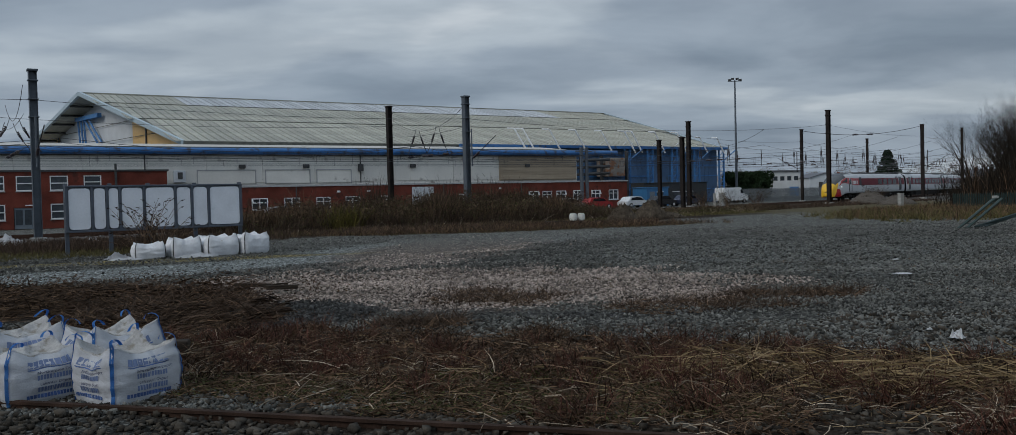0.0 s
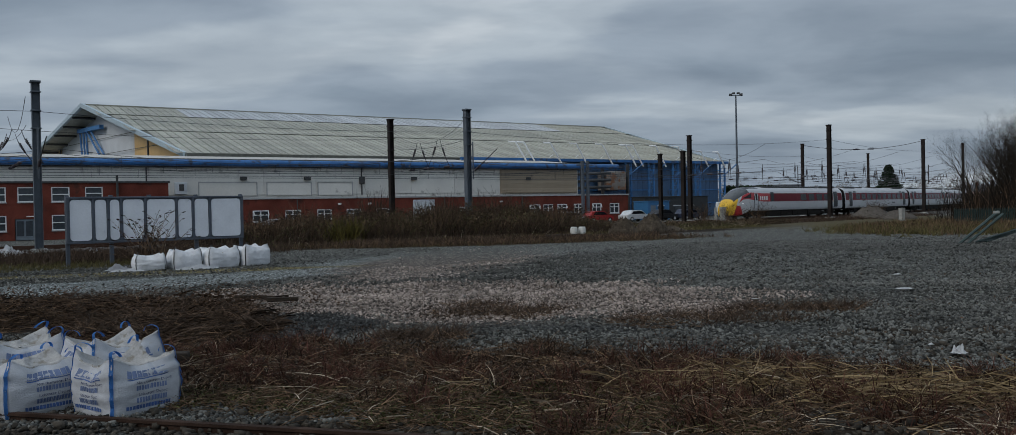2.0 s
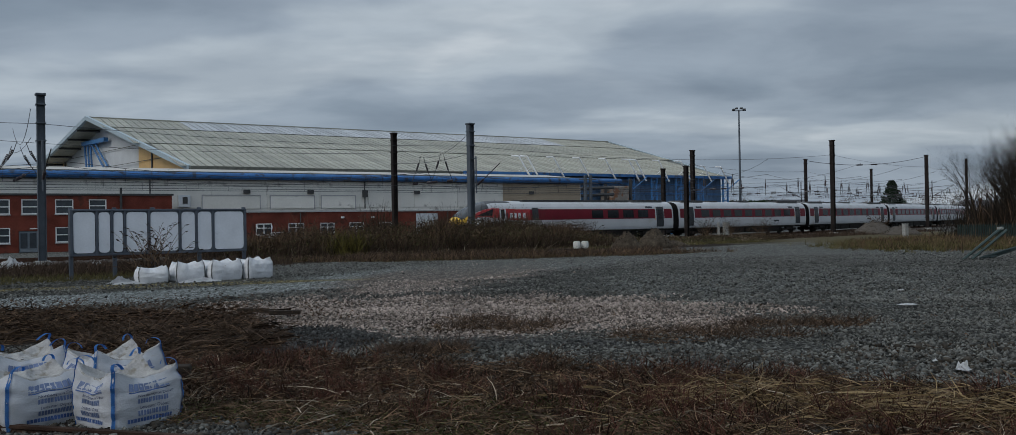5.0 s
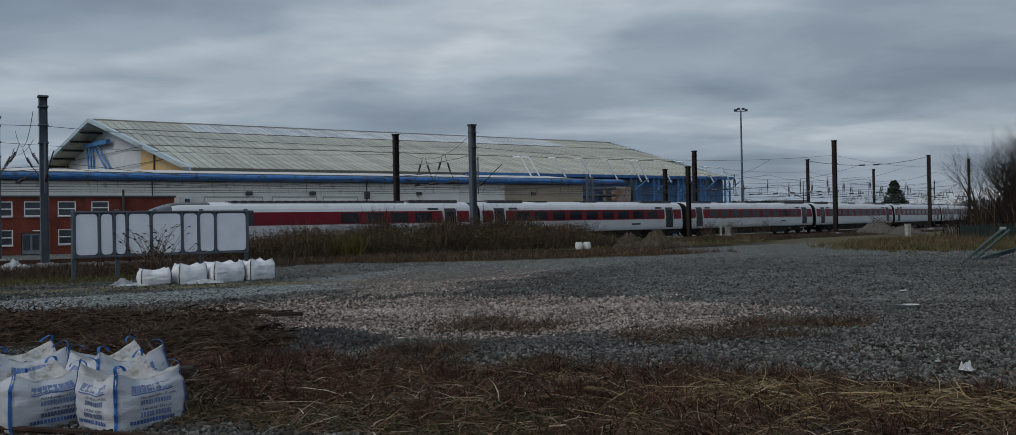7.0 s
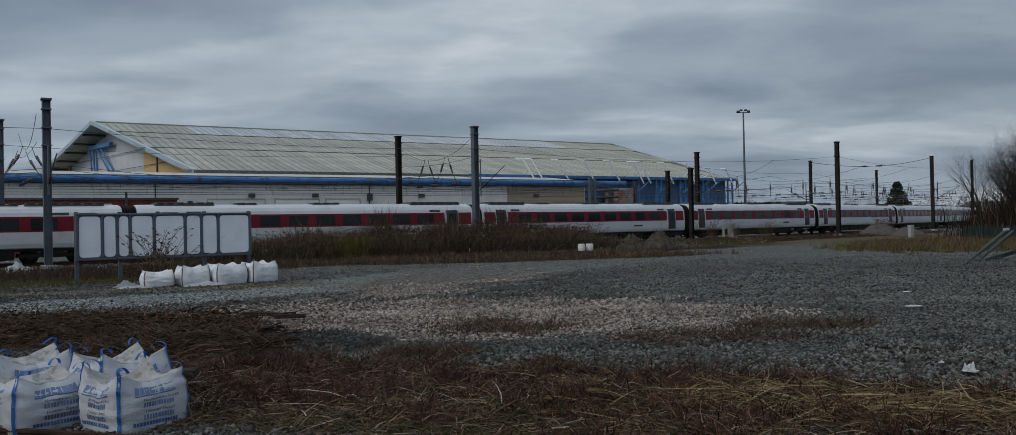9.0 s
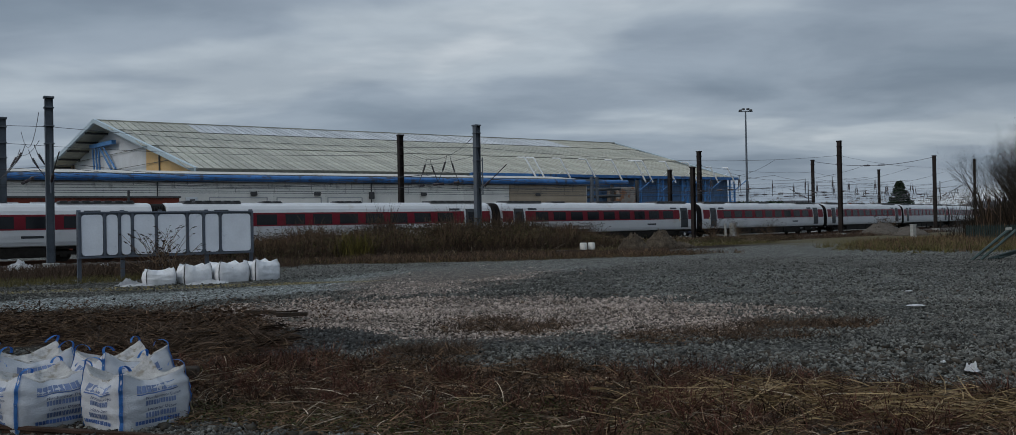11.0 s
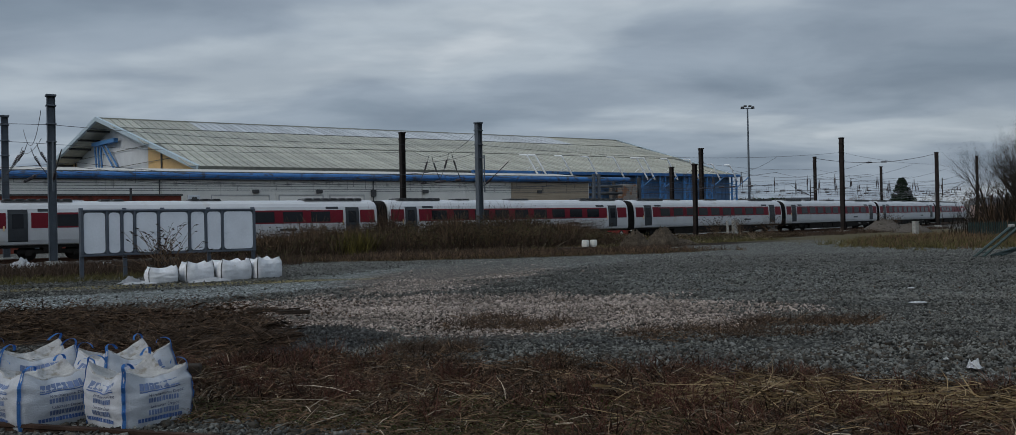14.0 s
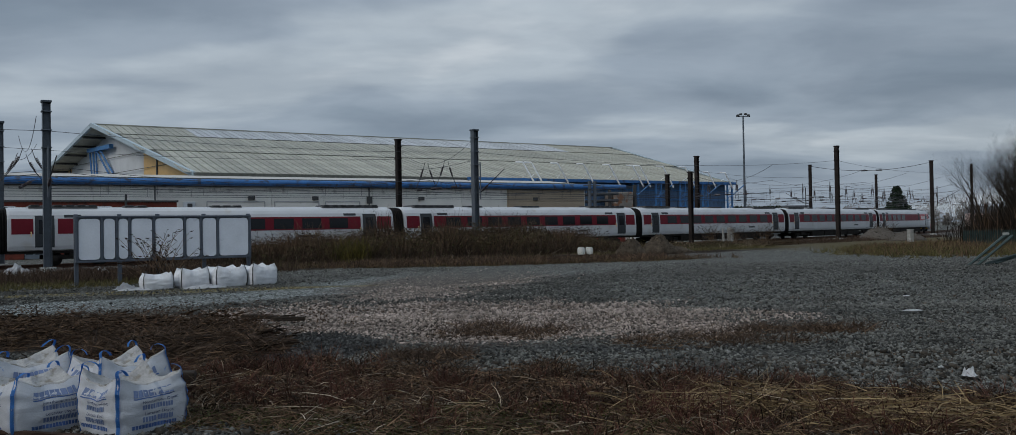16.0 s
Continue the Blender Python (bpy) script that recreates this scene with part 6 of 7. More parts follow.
torn_sheet("plastic_heap", stand(-20.9, 45.0, 40), (1.2, 0.6), 0.5, 12.0, M_BAGWHITE, "scrap of white plastic in weeds")
torn_sheet("plastic_scrap", stand(5.63, 10.75, 40, 0.05), (0.2, 0.16), 0.17, 2.2, M_SCRAP, "small white plastic scrap on gravel")
torn_sheet("plastic_scrap", stand(5.55, 11.3, 10, 0.05), (0.1, 0.06), 0.05, 5.2, M_SCRAP, "small white plastic scrap on gravel")
torn_sheet("plastic_scrap", stand(8.66, 18.8, 0, 0.06), (0.45, 0.16), 0.06, 7.2, M_SCRAP, "flat white plastic scrap on gravel")
torn_sheet("plastic_scrap", stand(-4.9, 14.6, 0, 0.05), (0.2, 0.12), 0.06, 8.8, M_SCRAP, "flat white plastic scrap on gravel")
torn_sheet("plastic_scrap", stand(10.2, 22.5, 0, 0.06), (0.24, 0.12), 0.05, 4.4, M_SCRAP, "flat white plastic scrap on gravel")
torn_sheet("plastic_scrap", stand(5.1, 17.6, 0, 0.06), (0.14, 0.08), 0.04, 14.4, M_SCRAP, "small white plastic scrap on gravel")


def beam(name, m, size, label, category, group="", bend=0.0):
    bm = bbox(-size[0] / 2, size[0] / 2, -size[1] / 2, size[1] / 2, 0, size[2], min(size) * 0.15)
    for v in bm.verts:
        v.co.z += bend * v.co.x * v.co.x + 0.015 * noise.noise(v.co * 4)
    ob = part(name, bm, M_TIMBER)
    ob.matrix_world = m
    return tagged(ob, label, category, group)


beam("timber_block", stand(-4.2, 11.2, 10), (0.34, 0.24, 0.22), "dark weathered timber block beside the bags", "timber")
beam("old_plank", stand(-4.75, 18.9, 12, 0.05), (0.66, 0.13, 0.09), "dark broken plank lying on gravel", "timber", bend=0.12)
beam("old_plank", stand(-5.6, 19.6, -20, 0.05), (0.9, 0.1, 0.08), "dark broken plank lying on gravel", "timber", bend=0.1)

# old siding rail in the foreground
r0, r1 = Vector((-9.0, 9.85, 0)), Vector((9.5, 4.35, 0))
rd = (r1 - r0).normalized()
sid = thing("siding_rail", Matrix(((rd.x, -rd.y, 0, r0.x), (rd.y, rd.x, 0, r0.y), (0, 0, 1, -0.1), (0, 0, 0, 1))), "rusty brown disused siding rail in ballast", "rail")
bm = bmesh.new()
prism(bm, [(-0.07, 0), (0.07, 0), (0.07, 0.012), (0.012, 0.03), (0.012, 0.115), (0.035, 0.125), (0.035, 0.155), (-0.035, 0.155), (-0.035, 0.125), (-0.012, 0.115), (-0.012, 0.03), (-0.07, 0.012)], 0, (r1 - r0).length, "yz")
part("rail_bar", bm, mat("siding_rail_rust", (0.05, 0.03, 0.022), 0.9, 0.0, var=0.4, scale=3, fine=60, gloss=0.12), sid)
for i in range(28):
    part("sleeper", bbox(0.3 + i * 0.68, 0.55 + i * 0.68, -1.95, 0.5, -0.12, 0.012, 0.02), M_TIMBER, sid)

# ---------------------------------------------------------------- things beyond the gravel
M_BARREL = mat("white_barrel_plastic", (0.62, 0.62, 0.58), 0.6, var=0.08, scale=3, dirt=(0.35, 0.32, 0.25))
for x, y in ((4.55, 54.6), (5.08, 54.9)):
    ob = thing("barrel", stand(x, y, 0, 0.3), "squat white plastic barrel on a timber stack", "barrel", "white barrels")
    bm = bmesh.new()
    prof = [(0.2, 0), (0.225, 0.05), (0.235, 0.22), (0.22, 0.38), (0.2, 0.42)]
    loft(bm, [[Vector((r * math.cos(6.283 * i / 20), r * math.sin(6.283 * i / 20), z)) for i in range(20)] for r, z in prof])
    part("drum", bm, M_BARREL, ob, smooth=False)
    bm = bmesh.new()
    rod(bm, (0, 0, 0.42), (0, 0, 0.45), 0.185, 18)
    part("lid", bm, M_BARREL, ob)
for i, (dx, dz) in enumerate(((0, 0), (0.05, 0.15))):
    beam("timber_baulk", stand(3.9 + dx, 54.8, 12, dz), (3.2 - i, 0.8, 0.15), "dark timber baulk lying in scrub", "timber", "stacked baulks")


M_RUBBLE = mat("heap_rubble", (0.085, 0.068, 0.05), 0.95, var=0.4, scale=3, fine=18, bump=0.3, piece=0.8, gloss=0.12)


def heap(x, y, r, h, seed, material, label):
    bm = bmesh.new()
    n, k = 28, 9
    rings = []
    for j in range(k):
        q = 1 - j / k
        rings.append([Vector((r * q * (1 + 0.2 * noise.noise((math.cos(6.283 * i / n) * 2, math.sin(6.283 * i / n) * 2, seed))) * math.cos(6.283 * i / n), 0.7 * r * q * math.sin(6.283 * i / n),
                              h * (1 - q ** 1.5) * (1 + 0.4 * noise.noise((i * 0.9, j * 1.1, seed))) - (0.1 if j == 0 else 0))) for i in range(n)])
    ob = part("spoil_mound", loft(bm, rings), material, smooth=True)
    ob.matrix_world = pose(x, y, 0, 0, 0, 30)
    n = 420
    q, a = np.sqrt(RNG.uniform(0, 1, n)), RNG.uniform(0, 6.283, n)
    c = np.stack([r * q * np.cos(a), 0.7 * r * q * np.sin(a), h * (1 - q ** 1.5) * RNG.uniform(0.85, 1.1, n)], -1)
    v = c[:, None] + OCTA_V[None] * RNG.uniform(0.02, 0.06, (n, 1, 1)) * RNG.uniform(0.6, 1.3, (n, 6, 1))
    f = OCTA_F[None] + (np.arange(n) * 6)[:, None, None]
    soup("rubble", v.reshape(-1, 3), f.reshape(-1, 3), M_RUBBLE, "stuff", "loose stones and clods", "", ob)
    return tagged(ob, label, "heap", "spoil heaps")


M_SPOIL = mat("spoil_earth", (0.08, 0.063, 0.046), 0.95, var=0.5, scale=2, fine=9, bump=1.0, gloss=0.12)
M_SPOILPALE = mat("pale_spoil", (0.11, 0.095, 0.08), 0.95, var=0.3, scale=3, fine=18, bump=1.0, gloss=0.12)
heap(8.35, 59.6, 1.3, 1.15, 1, M_SPOIL, "brown earth spoil heap in scrub")
heap(10.7, 62.2, 1.6, 1.3, 5, M_SPOIL, "brown earth spoil heap with stones")
heap(42.5, 100, 3.2, 1.3, 9, M_SPOILPALE, "pale stony spoil heap beside the track")
heap(42.6, 93.5, 2.6, 0.9, 14, M_SPOILPALE, "pale stony spoil heap with sloping side")
heap(12.6, 66, 1.6, 0.4, 17, M_SPOIL, "low brown earth heap")


def bollard(x, y, w, h, label):
    ob = thing("marker_post", stand(x, y, 20), label, "marker post", "concrete marker posts")
    part("shaft", bbox(-w / 2, w / 2, -w / 2, w / 2, 0, h, 0.03), M_CONC, ob)
    part("cap", bbox(-w / 2 - 0.03, w / 2 + 0.03, -w / 2 - 0.03, w / 2 + 0.03, h, h + 0.06, 0.015), M_CONC, ob)


bollard(35.8, 77.8, 0.38, 1.25, "pale concrete marker post in grass")
bollard(22.9, 90.0, 0.5, 1.65, "pale concrete marker post by the track")
bollard(21.9, 89.0, 0.2, 1.6, "thin pale marker post by the track")

# leaning lattice of green steel at the grass edge
M_GREENST = mat("dark_green_steel", (0.035, 0.06, 0.055), 0.5, 0.2, var=0.2)
lean = thing("leaning_frame", stand(20.4, 38.8, 8), "dark green steel frame leaning from the ground", "steel frame")
for dx, dy in ((0, 0), (0.38, -0.05), (0.2, 0.25)):
    bm = bmesh.new()
    rod(bm, (dx, dy, 0.0), (dx + 1.95 - dx * 0.5, dy, 1.4 - dx * 0.3), 0.065, 5)
    part("bar", bm, M_GREENST, lean)
bm = bmesh.new()
for i in range(4):
    rod(bm, (0.3 + i * 0.45, 0, 0.22 + i * 0.31), (0.62 + i * 0.38, -0.05, 0.2 + i * 0.28), 0.025, 4)
part("rung", bm, M_GREENST, lean)
part("pale_end", bbox(1.72, 1.98, -0.06, 0.06, 1.3, 1.42, 0.02), M_CONC, lean)
for i in range(3):
    bm = bmesh.new()
    rod(bm, (1.2 + i * 0.25, 0.5, 0.03), (4.4, 0.9 + i * 0.3, 0.75 - i * 0.12), 0.045, 5)
    part("loose_bar", bm, M_GREENST, lean)

# ---------------------------------------------------------------- parked cars, van, huts by the offices
M_VAN = mat("white_van_paint", (0.7, 0.71, 0.72), 0.35, var=0.05)
M_TYRE = mat("tyre_rubber", (0.015, 0.015, 0.015), 0.9, var=0.2)
PAINTS = {"red": (0.35, 0.02, 0.02), "silver": (0.35, 0.36, 0.38), "dark blue": (0.03, 0.04, 0.07), "black": (0.015, 0.015, 0.018), "white": (0.65, 0.66, 0.67)}


def vehicle(u, v, paint, kind):
    van = kind == "van"
    L, Wd, Hh = (5.2, 1.95, 2.3) if van else (4.2, 1.75, 1.45)
    ob = thing(kind, YARD @ pose(u, v, 0, 0, 0, 0 if van else 4), "%s parked %s by the depot offices" % (paint, kind), kind, "parked vehicles")
    m = M_VAN if van else MATS.get("car_" + paint) or mat("car_" + paint.replace(" ", "_"), PAINTS[paint], 0.3, 0.2, var=0.05, bump=0)
    if van:
        out = [(-L / 2, 0.35), (-L / 2, 2.1), (-L / 2 + 0.15, Hh), (L / 2 - 1.6, Hh), (L / 2 - 0.9, 1.35), (L / 2 - 0.05, 1.1), (L / 2, 0.35)]
    else:
        out = [(-L / 2, 0.3), (-L / 2 + 0.02, 0.85), (-L / 2 + 0.45, 0.95), (-L / 2 + 0.85, 1.38), (-0.2, Hh), (0.55, 1.38), (1.15, 0.95), (L / 2 - 0.15, 0.8), (L / 2, 0.35)]
    bm = prism(bmesh.new(), out, -Wd / 2, Wd / 2)
    bmesh.ops.bevel(bm, geom=[e for e in bm.edges], offset=0.07, segments=2, affect="EDGES")
    part("body", bm, m, ob)
    for s in (-1, 1):
        if van:
            g = [(L / 2 - 1.75, 1.4), (L / 2 - 1.75, 2.05), (L / 2 - 1.5, 2.05), (L / 2 - 1.05, 1.4)]
        else:
            g = [(-1.35, 0.97), (-1.1, 1.3), (-0.2, 1.36), (0.45, 1.3), (0.95, 0.97)]
        part("side_window", prism(bmesh.new(), g, s * Wd / 2 - 0.01, s * Wd / 2 + 0.012), M_GLASS, ob)
        for x in (-L * 0.31, L * 0.31):
            bm = bmesh.new()
            rod(bm, (x, s * (Wd / 2 - 0.2), 0.32), (x, s * (Wd / 2 + 0.02), 0.32), 0.32, 16)
            wh = part("wheel", bm, M_TYRE, ob)
            bm = bmesh.new()
            rod(bm, (x, s * (Wd / 2 + 0.02), 0.32), (x, s * (Wd / 2 + 0.035), 0.32), 0.19, 12)
            part("rim", bm, M_COPING, wh)


for u, c in ((27.0, "silver"), (44.0, "dark blue"), (62.0, "silver"), (66.3, "red"), (72.3, "white"), (77.0, "black"), (81.5, "dark blue")):
    vehicle(u, 85.5, c, "car")
vehicle(97.6, 93, "white", "van")


def hut(u, v, w, d, h, material, name, label):
    ob = thing(name, YARD @ pose(u, v, 0), label, "hut")
    part("wall", bbox(0, w, 0, d, 0, h, 0.03), material, ob)
    part("roof", bbox(-0.1, w + 0.1, -0.1, d + 0.1, h, h + 0.12, 0.03), material, ob)
    part("door", bbox(w * 0.12, w * 0.12 + 0.9, -0.05, -0.005, 0.02, 2.0, 0.01), M_GREYDOOR, ob)
    wd = part("window", bbox(w * 0.45, w * 0.75, -0.05, -0.005, 1.2, 1.9, 0.01), M_PANE, ob)
    part("window_frame", bbox(w * 0.43, w * 0.77, -0.08, -0.055, 1.9, 1.98, 0.01), M_FRAME, wd)


hut(79.3, 91, 3.9, 3, 2.5, mat("blue_cabin_paint", (0.04, 0.16, 0.34), 0.5, var=0.1), "site_cabin", "bright blue steel site cabin")
hut(84.0, 97, 12.5, 3, 3.2, mat("dark_shed_sheet", (0.03, 0.033, 0.035), 0.7, var=0.2), "store_shed", "long dark sheeted store shed")

# ---------------------------------------------------------------- trees, shrubs and the distance
M_BARK = mat("wet_bark", (0.05, 0.042, 0.034), 0.9, var=0.35, scale=3, fine=30, bump=0.6, gloss=0.12)
M_TWIG = mat("bare_twigs", (0.032, 0.025, 0.019), 0.9, var=0.35, scale=1, fine=20, bump=0, piece=0.4, gloss=0.12)
M_SEED = mat("dark_seed_head", (0.045, 0.032, 0.025), 0.95, var=0.35, bump=0, piece=0.5, gloss=0.12)
M_CONIFER = mat("conifer_green", (0.028, 0.045, 0.026), 0.85, var=0.35, scale=1, fine=10, bump=0, piece=0.5, gloss=0.12)
M_HEDGE = mat("hedge_green", (0.025, 0.045, 0.02), 0.85, var=0.35, scale=1, fine=10, bump=0, piece=0.5, gloss=0.12)
M_FARTREE = mat("far_bare_wood", (0.20, 0.18, 0.165), 0.95, var=0.3, scale=0.3, fine=3, bump=0, piece=0.4)


def limbs(rng, base, way, length, thick, depth, bag, spread, kids, shrink=0.68):
    """Grows a branch as short tapered pieces, and its side branches."""
    p, d, n = base, way.normalized(), 4 if depth else 2
    for i in range(n):
        q = p + d * (length / n)
        t0, t1 = thick * (1 - 0.5 * i / n), thick * (1 - 0.5 * (i + 1) / n)
        bag[0 if depth > 2 else 1].append((p, q, t0, t1))
        p = q
        d = (d + Vector((rng.gauss(0, 0.13), rng.gauss(0, 0.13), rng.gauss(0.05, 0.08)))).normalized()
        if depth and i:
            for _ in range(kids if i == n - 1 else kids - 1):
                side = Vector((rng.gauss(0, 1), rng.gauss(0, 1), rng.gauss(0.2, 0.6))).normalized()
                limbs(rng, p, d + side * spread, length * shrink * rng.uniform(0.75, 1.1), t1 * 0.62, depth - 1, bag, spread, kids, shrink)


def branch_mesh(name, pieces, sides, material, parent, label=""):
    v, f = [], []
    ang = np.arange(sides) * 2 * math.pi / sides
    for p, q, a, b in pieces:
        z = (q - p).normalized()
        x = z.cross(Vector((0.31, 0.9, 0.2))).normalized()
        y = z.cross(x)
        k = len(v)
        for c, r in ((p, a), (q, b)):
            v += [tuple(c + (x * math.cos(t) + y * math.sin(t)) * r) for t in ang]
        f += [(k + i, k + (i + 1) % sides, k + sides + (i + 1) % sides, k + sides + i) for i in range(sides)]
    ob = soup(name, v, f, material, "", label, "", parent)
    return ob


def bare_tree(m, tall, seed, label, stems_n=3, depth=4, group="bare trees by the fence"):
    rng = random.Random(seed)
    ob = thing("bare_tree", m, label, "tree", group)
    bag = ([], [])
    for i in range(stems_n):
        a = 6.283 * i / stems_n + rng.uniform(-0.5, 0.5)
        limbs(rng, Vector((0.25 * math.cos(a), 0.25 * math.sin(a), -0.1)), Vector((0.3 * math.cos(a), 0.3 * math.sin(a), 1)), tall * 0.42, 0.13 * tall / 8, depth, bag, 0.62, 2)
    branch_mesh("trunk", bag[0], 6, M_BARK, ob, "dark bare trunk and limbs")
    branch_mesh("crown", bag[1], 3, M_TWIG, ob, "crown of fine bare twigs")
    return ob


trees = [bare_tree(pose(42.1, 70.5, 0), 8.6, 3, "bare multi-stemmed tree behind the green fence", 4, 5),
         bare_tree(pose(44.3, 73.5, 0, 0, 0, 50), 9.2, 8, "tall bare multi-stemmed tree in a thicket", 4, 5),
         bare_tree(pose(43.0, 74.8, 0), 6.6, 14, "small bare tree at the thicket edge", 3, 5)]
for k, (x, y, r) in enumerate(((45.5, 70, 140), (47.5, 75, 230), (44.0, 67.8, 300), (50, 72, 80), (42.3, 77.5, 20), (41.2, 71.8, 200), (46.5, 79, 170), (41.8, 68.8, 95), (43.6, 70.8, 260), (45.0, 73.0, 15), (48.3, 68.5, 190), (42.4, 72.0, 125), (44.6, 75.6, 280), (46.0, 71.4, 45), (47.0, 73.2, 330), (43.4, 68.0, 160))):
    copy_thing(trees[(0, 1, 2, 1, 0, 2, 1, 1, 0, 1, 0, 1, 0, 2, 0, 2)[k]], pose(x + 0.7, y, 0, 0, 0, r))
stems("thicket_brush", *patch(7000, 46.5, 70.5, 8, 5, 0), 3.0, 0.018, 0.3, M_STEM, "brown dead brush beneath trees", "scrub")
stems("thicket_undergrowth", *patch(14000, 46.0, 71.5, 8, 5.5, 0), 3.8, 0.02, 0.3, M_TWIG, "dense bare undergrowth beneath trees", "scrub")

# green steel pale fence below the thicket
M_GREENF = mat("green_fence_paint", (0.006, 0.022, 0.018), 0.5, var=0.2)
fa, fb = Vector((34.6, 66.4, 0)), Vector((50.0, 62.5, 0))
fd = (fb - fa).normalized()
fence = thing("pale_fence", Matrix(((fd.x, -fd.y, 0, fa.x), (fd.y, fd.x, 0, fa.y), (0, 0, 1, 0), (0, 0, 0, 1))), "dark green steel pale fence below bare trees", "fence")
pale = mesh_of(prism(bmesh.new(), [(-0.05, 0.05), (0.05, 0.05), (0.05, 1.15), (0, 1.28), (-0.05, 1.15)], -0.02, 0.015), "pale", M_GREENF)
for i in range(100):
    shared("pale", pale, fence, pose(i * 0.158, 0, 0))
for z in (0.3, 0.95):
    part("rail", bbox(0, 15.8, 0.02, 0.07, z, z + 0.06, 0.01), M_GREENF, fence)
for i in range(6):
    part("post", bbox(i * 3.1, i * 3.1 + 0.1, 0.07, 0.17, 0, 1.2, 0.01), M_GREENF, fence)


def leaf_cloud(name, centres, radii, n, size, material, parent=None, label="", kind="", category=""):
    """Many small leaves on and in rounded clumps."""
    c = np.asarray(centres, dtype=float)
    k = RNG.integers(0, len(c), n)
    d = RNG.normal(0, 1, (n, 3))
    d /= np.linalg.norm(d, axis=1, keepdims=True)
    p = c[k] + d * np.asarray(radii)[k][:, None] * RNG.uniform(0.55, 1.1, (n, 1))
    p[:, 2] = np.maximum(p[:, 2], 0.05)
    a = RNG.normal(0, 1, (n, 3))
    a /= np.linalg.norm(a, axis=1, keepdims=True)
    b = np.cross(a, RNG.normal(0, 1, (n, 3)))
    b /= np.linalg.norm(b, axis=1, keepdims=True)
    r = size * RNG.uniform(0.5, 1.4, (n, 1))
    v = np.stack([p - a * r, p + b * r * 0.6, p + a * r, p - b * r * 0.6], 1)
    f = np.array([(0, 1, 2, 3)])[None] + (np.arange(n) * 4)[:, None, None]
    return soup(name, v.reshape(-1, 3), f.reshape(-1, 4), material, kind, label, category, parent)


# dark conifer beyond the tracks
con = thing("conifer", pose(89.1, 200, 0), "dark green pointed conifer beyond the tracks", "tree")
bm = bmesh.new()
rod(bm, (0, 0, -0.2), (0, 0, 9.6), 0.25, 8, 0.03)
part("trunk", bm, M_BARK, con)
cc, cr = [], []
rng = random.Random(5)
for i in range(190):
    z = rng.uniform(1.0, 9.9)
    w = ((10.2 - z) / 9.2) ** 0.7 * 4.1 * rng.uniform(0.3, 1.0)
    a = rng.uniform(0, 6.283)
    cc.append((w * math.cos(a), w * math.sin(a), z))
    cr.append(0.35 + 0.5 * (10 - z) / 10)
leaf_cloud("crown", cc, cr, 14000, 0.22, M_CONIFER, con, "dense dark needle crown")

# clipped hedge
hd = thing("hedge", pose(45, 158, 0, 0, 0, 8), "tall dark clipped evergreen hedge", "hedge")
cc = [(rng.uniform(-4.6, 4.2), rng.uniform(-1, 1), z) for z in (0.6, 1.5, 2.4, 3.3, 4.1, 4.5) for _ in range(22)]
leaf_cloud("foliage", cc, [0.75] * len(cc), 16000, 0.2, M_HEDGE, hd)

# grey pale fence behind the tracks
M_GREYF = mat("galvanised_fence", (0.2, 0.22, 0.23), 0.5, 0.5, var=0.15)
gfence = thing("steel_fence", pose(34, 131, 0, 0, 0, 18), "galvanised steel pale fence beyond the tracks", "fence")
gp = mesh_of(prism(bmesh.new(), [(-0.06, 0.05), (0.06, 0.05), (0.06, 1.9), (0, 2.1), (-0.06, 1.9)], -0.02, 0.015), "pale", M_GREYF)
for i in range(110):
    shared("pale", gp, gfence, pose(i * 0.17, 0, 0))
for z in (0.5, 1.5):
    part("rail", bbox(0, 18.7, 0.02, 0.07, z, z + 0.07, 0.01), M_GREYF, gfence)

# low white building with a window row, beyond the hedge
M_RENDER = mat("white_render", (0.55, 0.56, 0.56), 0.8, var=0.08, scale=0.5, fine=5)
M_SLATE = mat("grey_slate_roof", (0.12, 0.125, 0.14), 0.7, var=0.15)
wb = thing("white_office", pose(66.5, 221, 0, 0, 0, 10), "low white two-storey building with flat grey roof", "building")
part("wall", brick_wall(bmesh.new(), 0, 10.5, 0, 0.3, 0, 6.3, [(1.2 + i * 1.9, 2.4 + i * 1.9, 4.0, 5.1) for i in range(5)]), M_RENDER, wb)
part("side_wall", bbox(10.2, 10.5, 0.3, 8, 0, 6.3), M_RENDER, wb)
part("back", bbox(0, 10.5, 7.9, 8.2, 0, 6.3), M_SLATE, wb)
part("roof", bbox(-0.3, 10.8, -0.4, 8.3, 6.32, 6.65, 0.05), M_SLATE, wb)
for i in range(5):
    part("window", bbox(1.2 + i * 1.9, 2.4 + i * 1.9, 0.12, 0.16, 4.0, 5.1), M_PANE, wb)
part("blue_door", bbox(7.5, 10, -0.06, -0.01, 0.05, 2.4), M_BLUE, wb, "blue roller door")
wb2 = thing("grey_workshop", pose(77.5, 218, 0, 0, 0, 10), "grey gabled workshop beside the white building", "building")
part("wall", prism(bmesh.new(), [(0, 0), (9, 0), (9, 4.4), (4.5, 5.6), (0, 4.4)], 0, 8), M_GABLE, wb2)
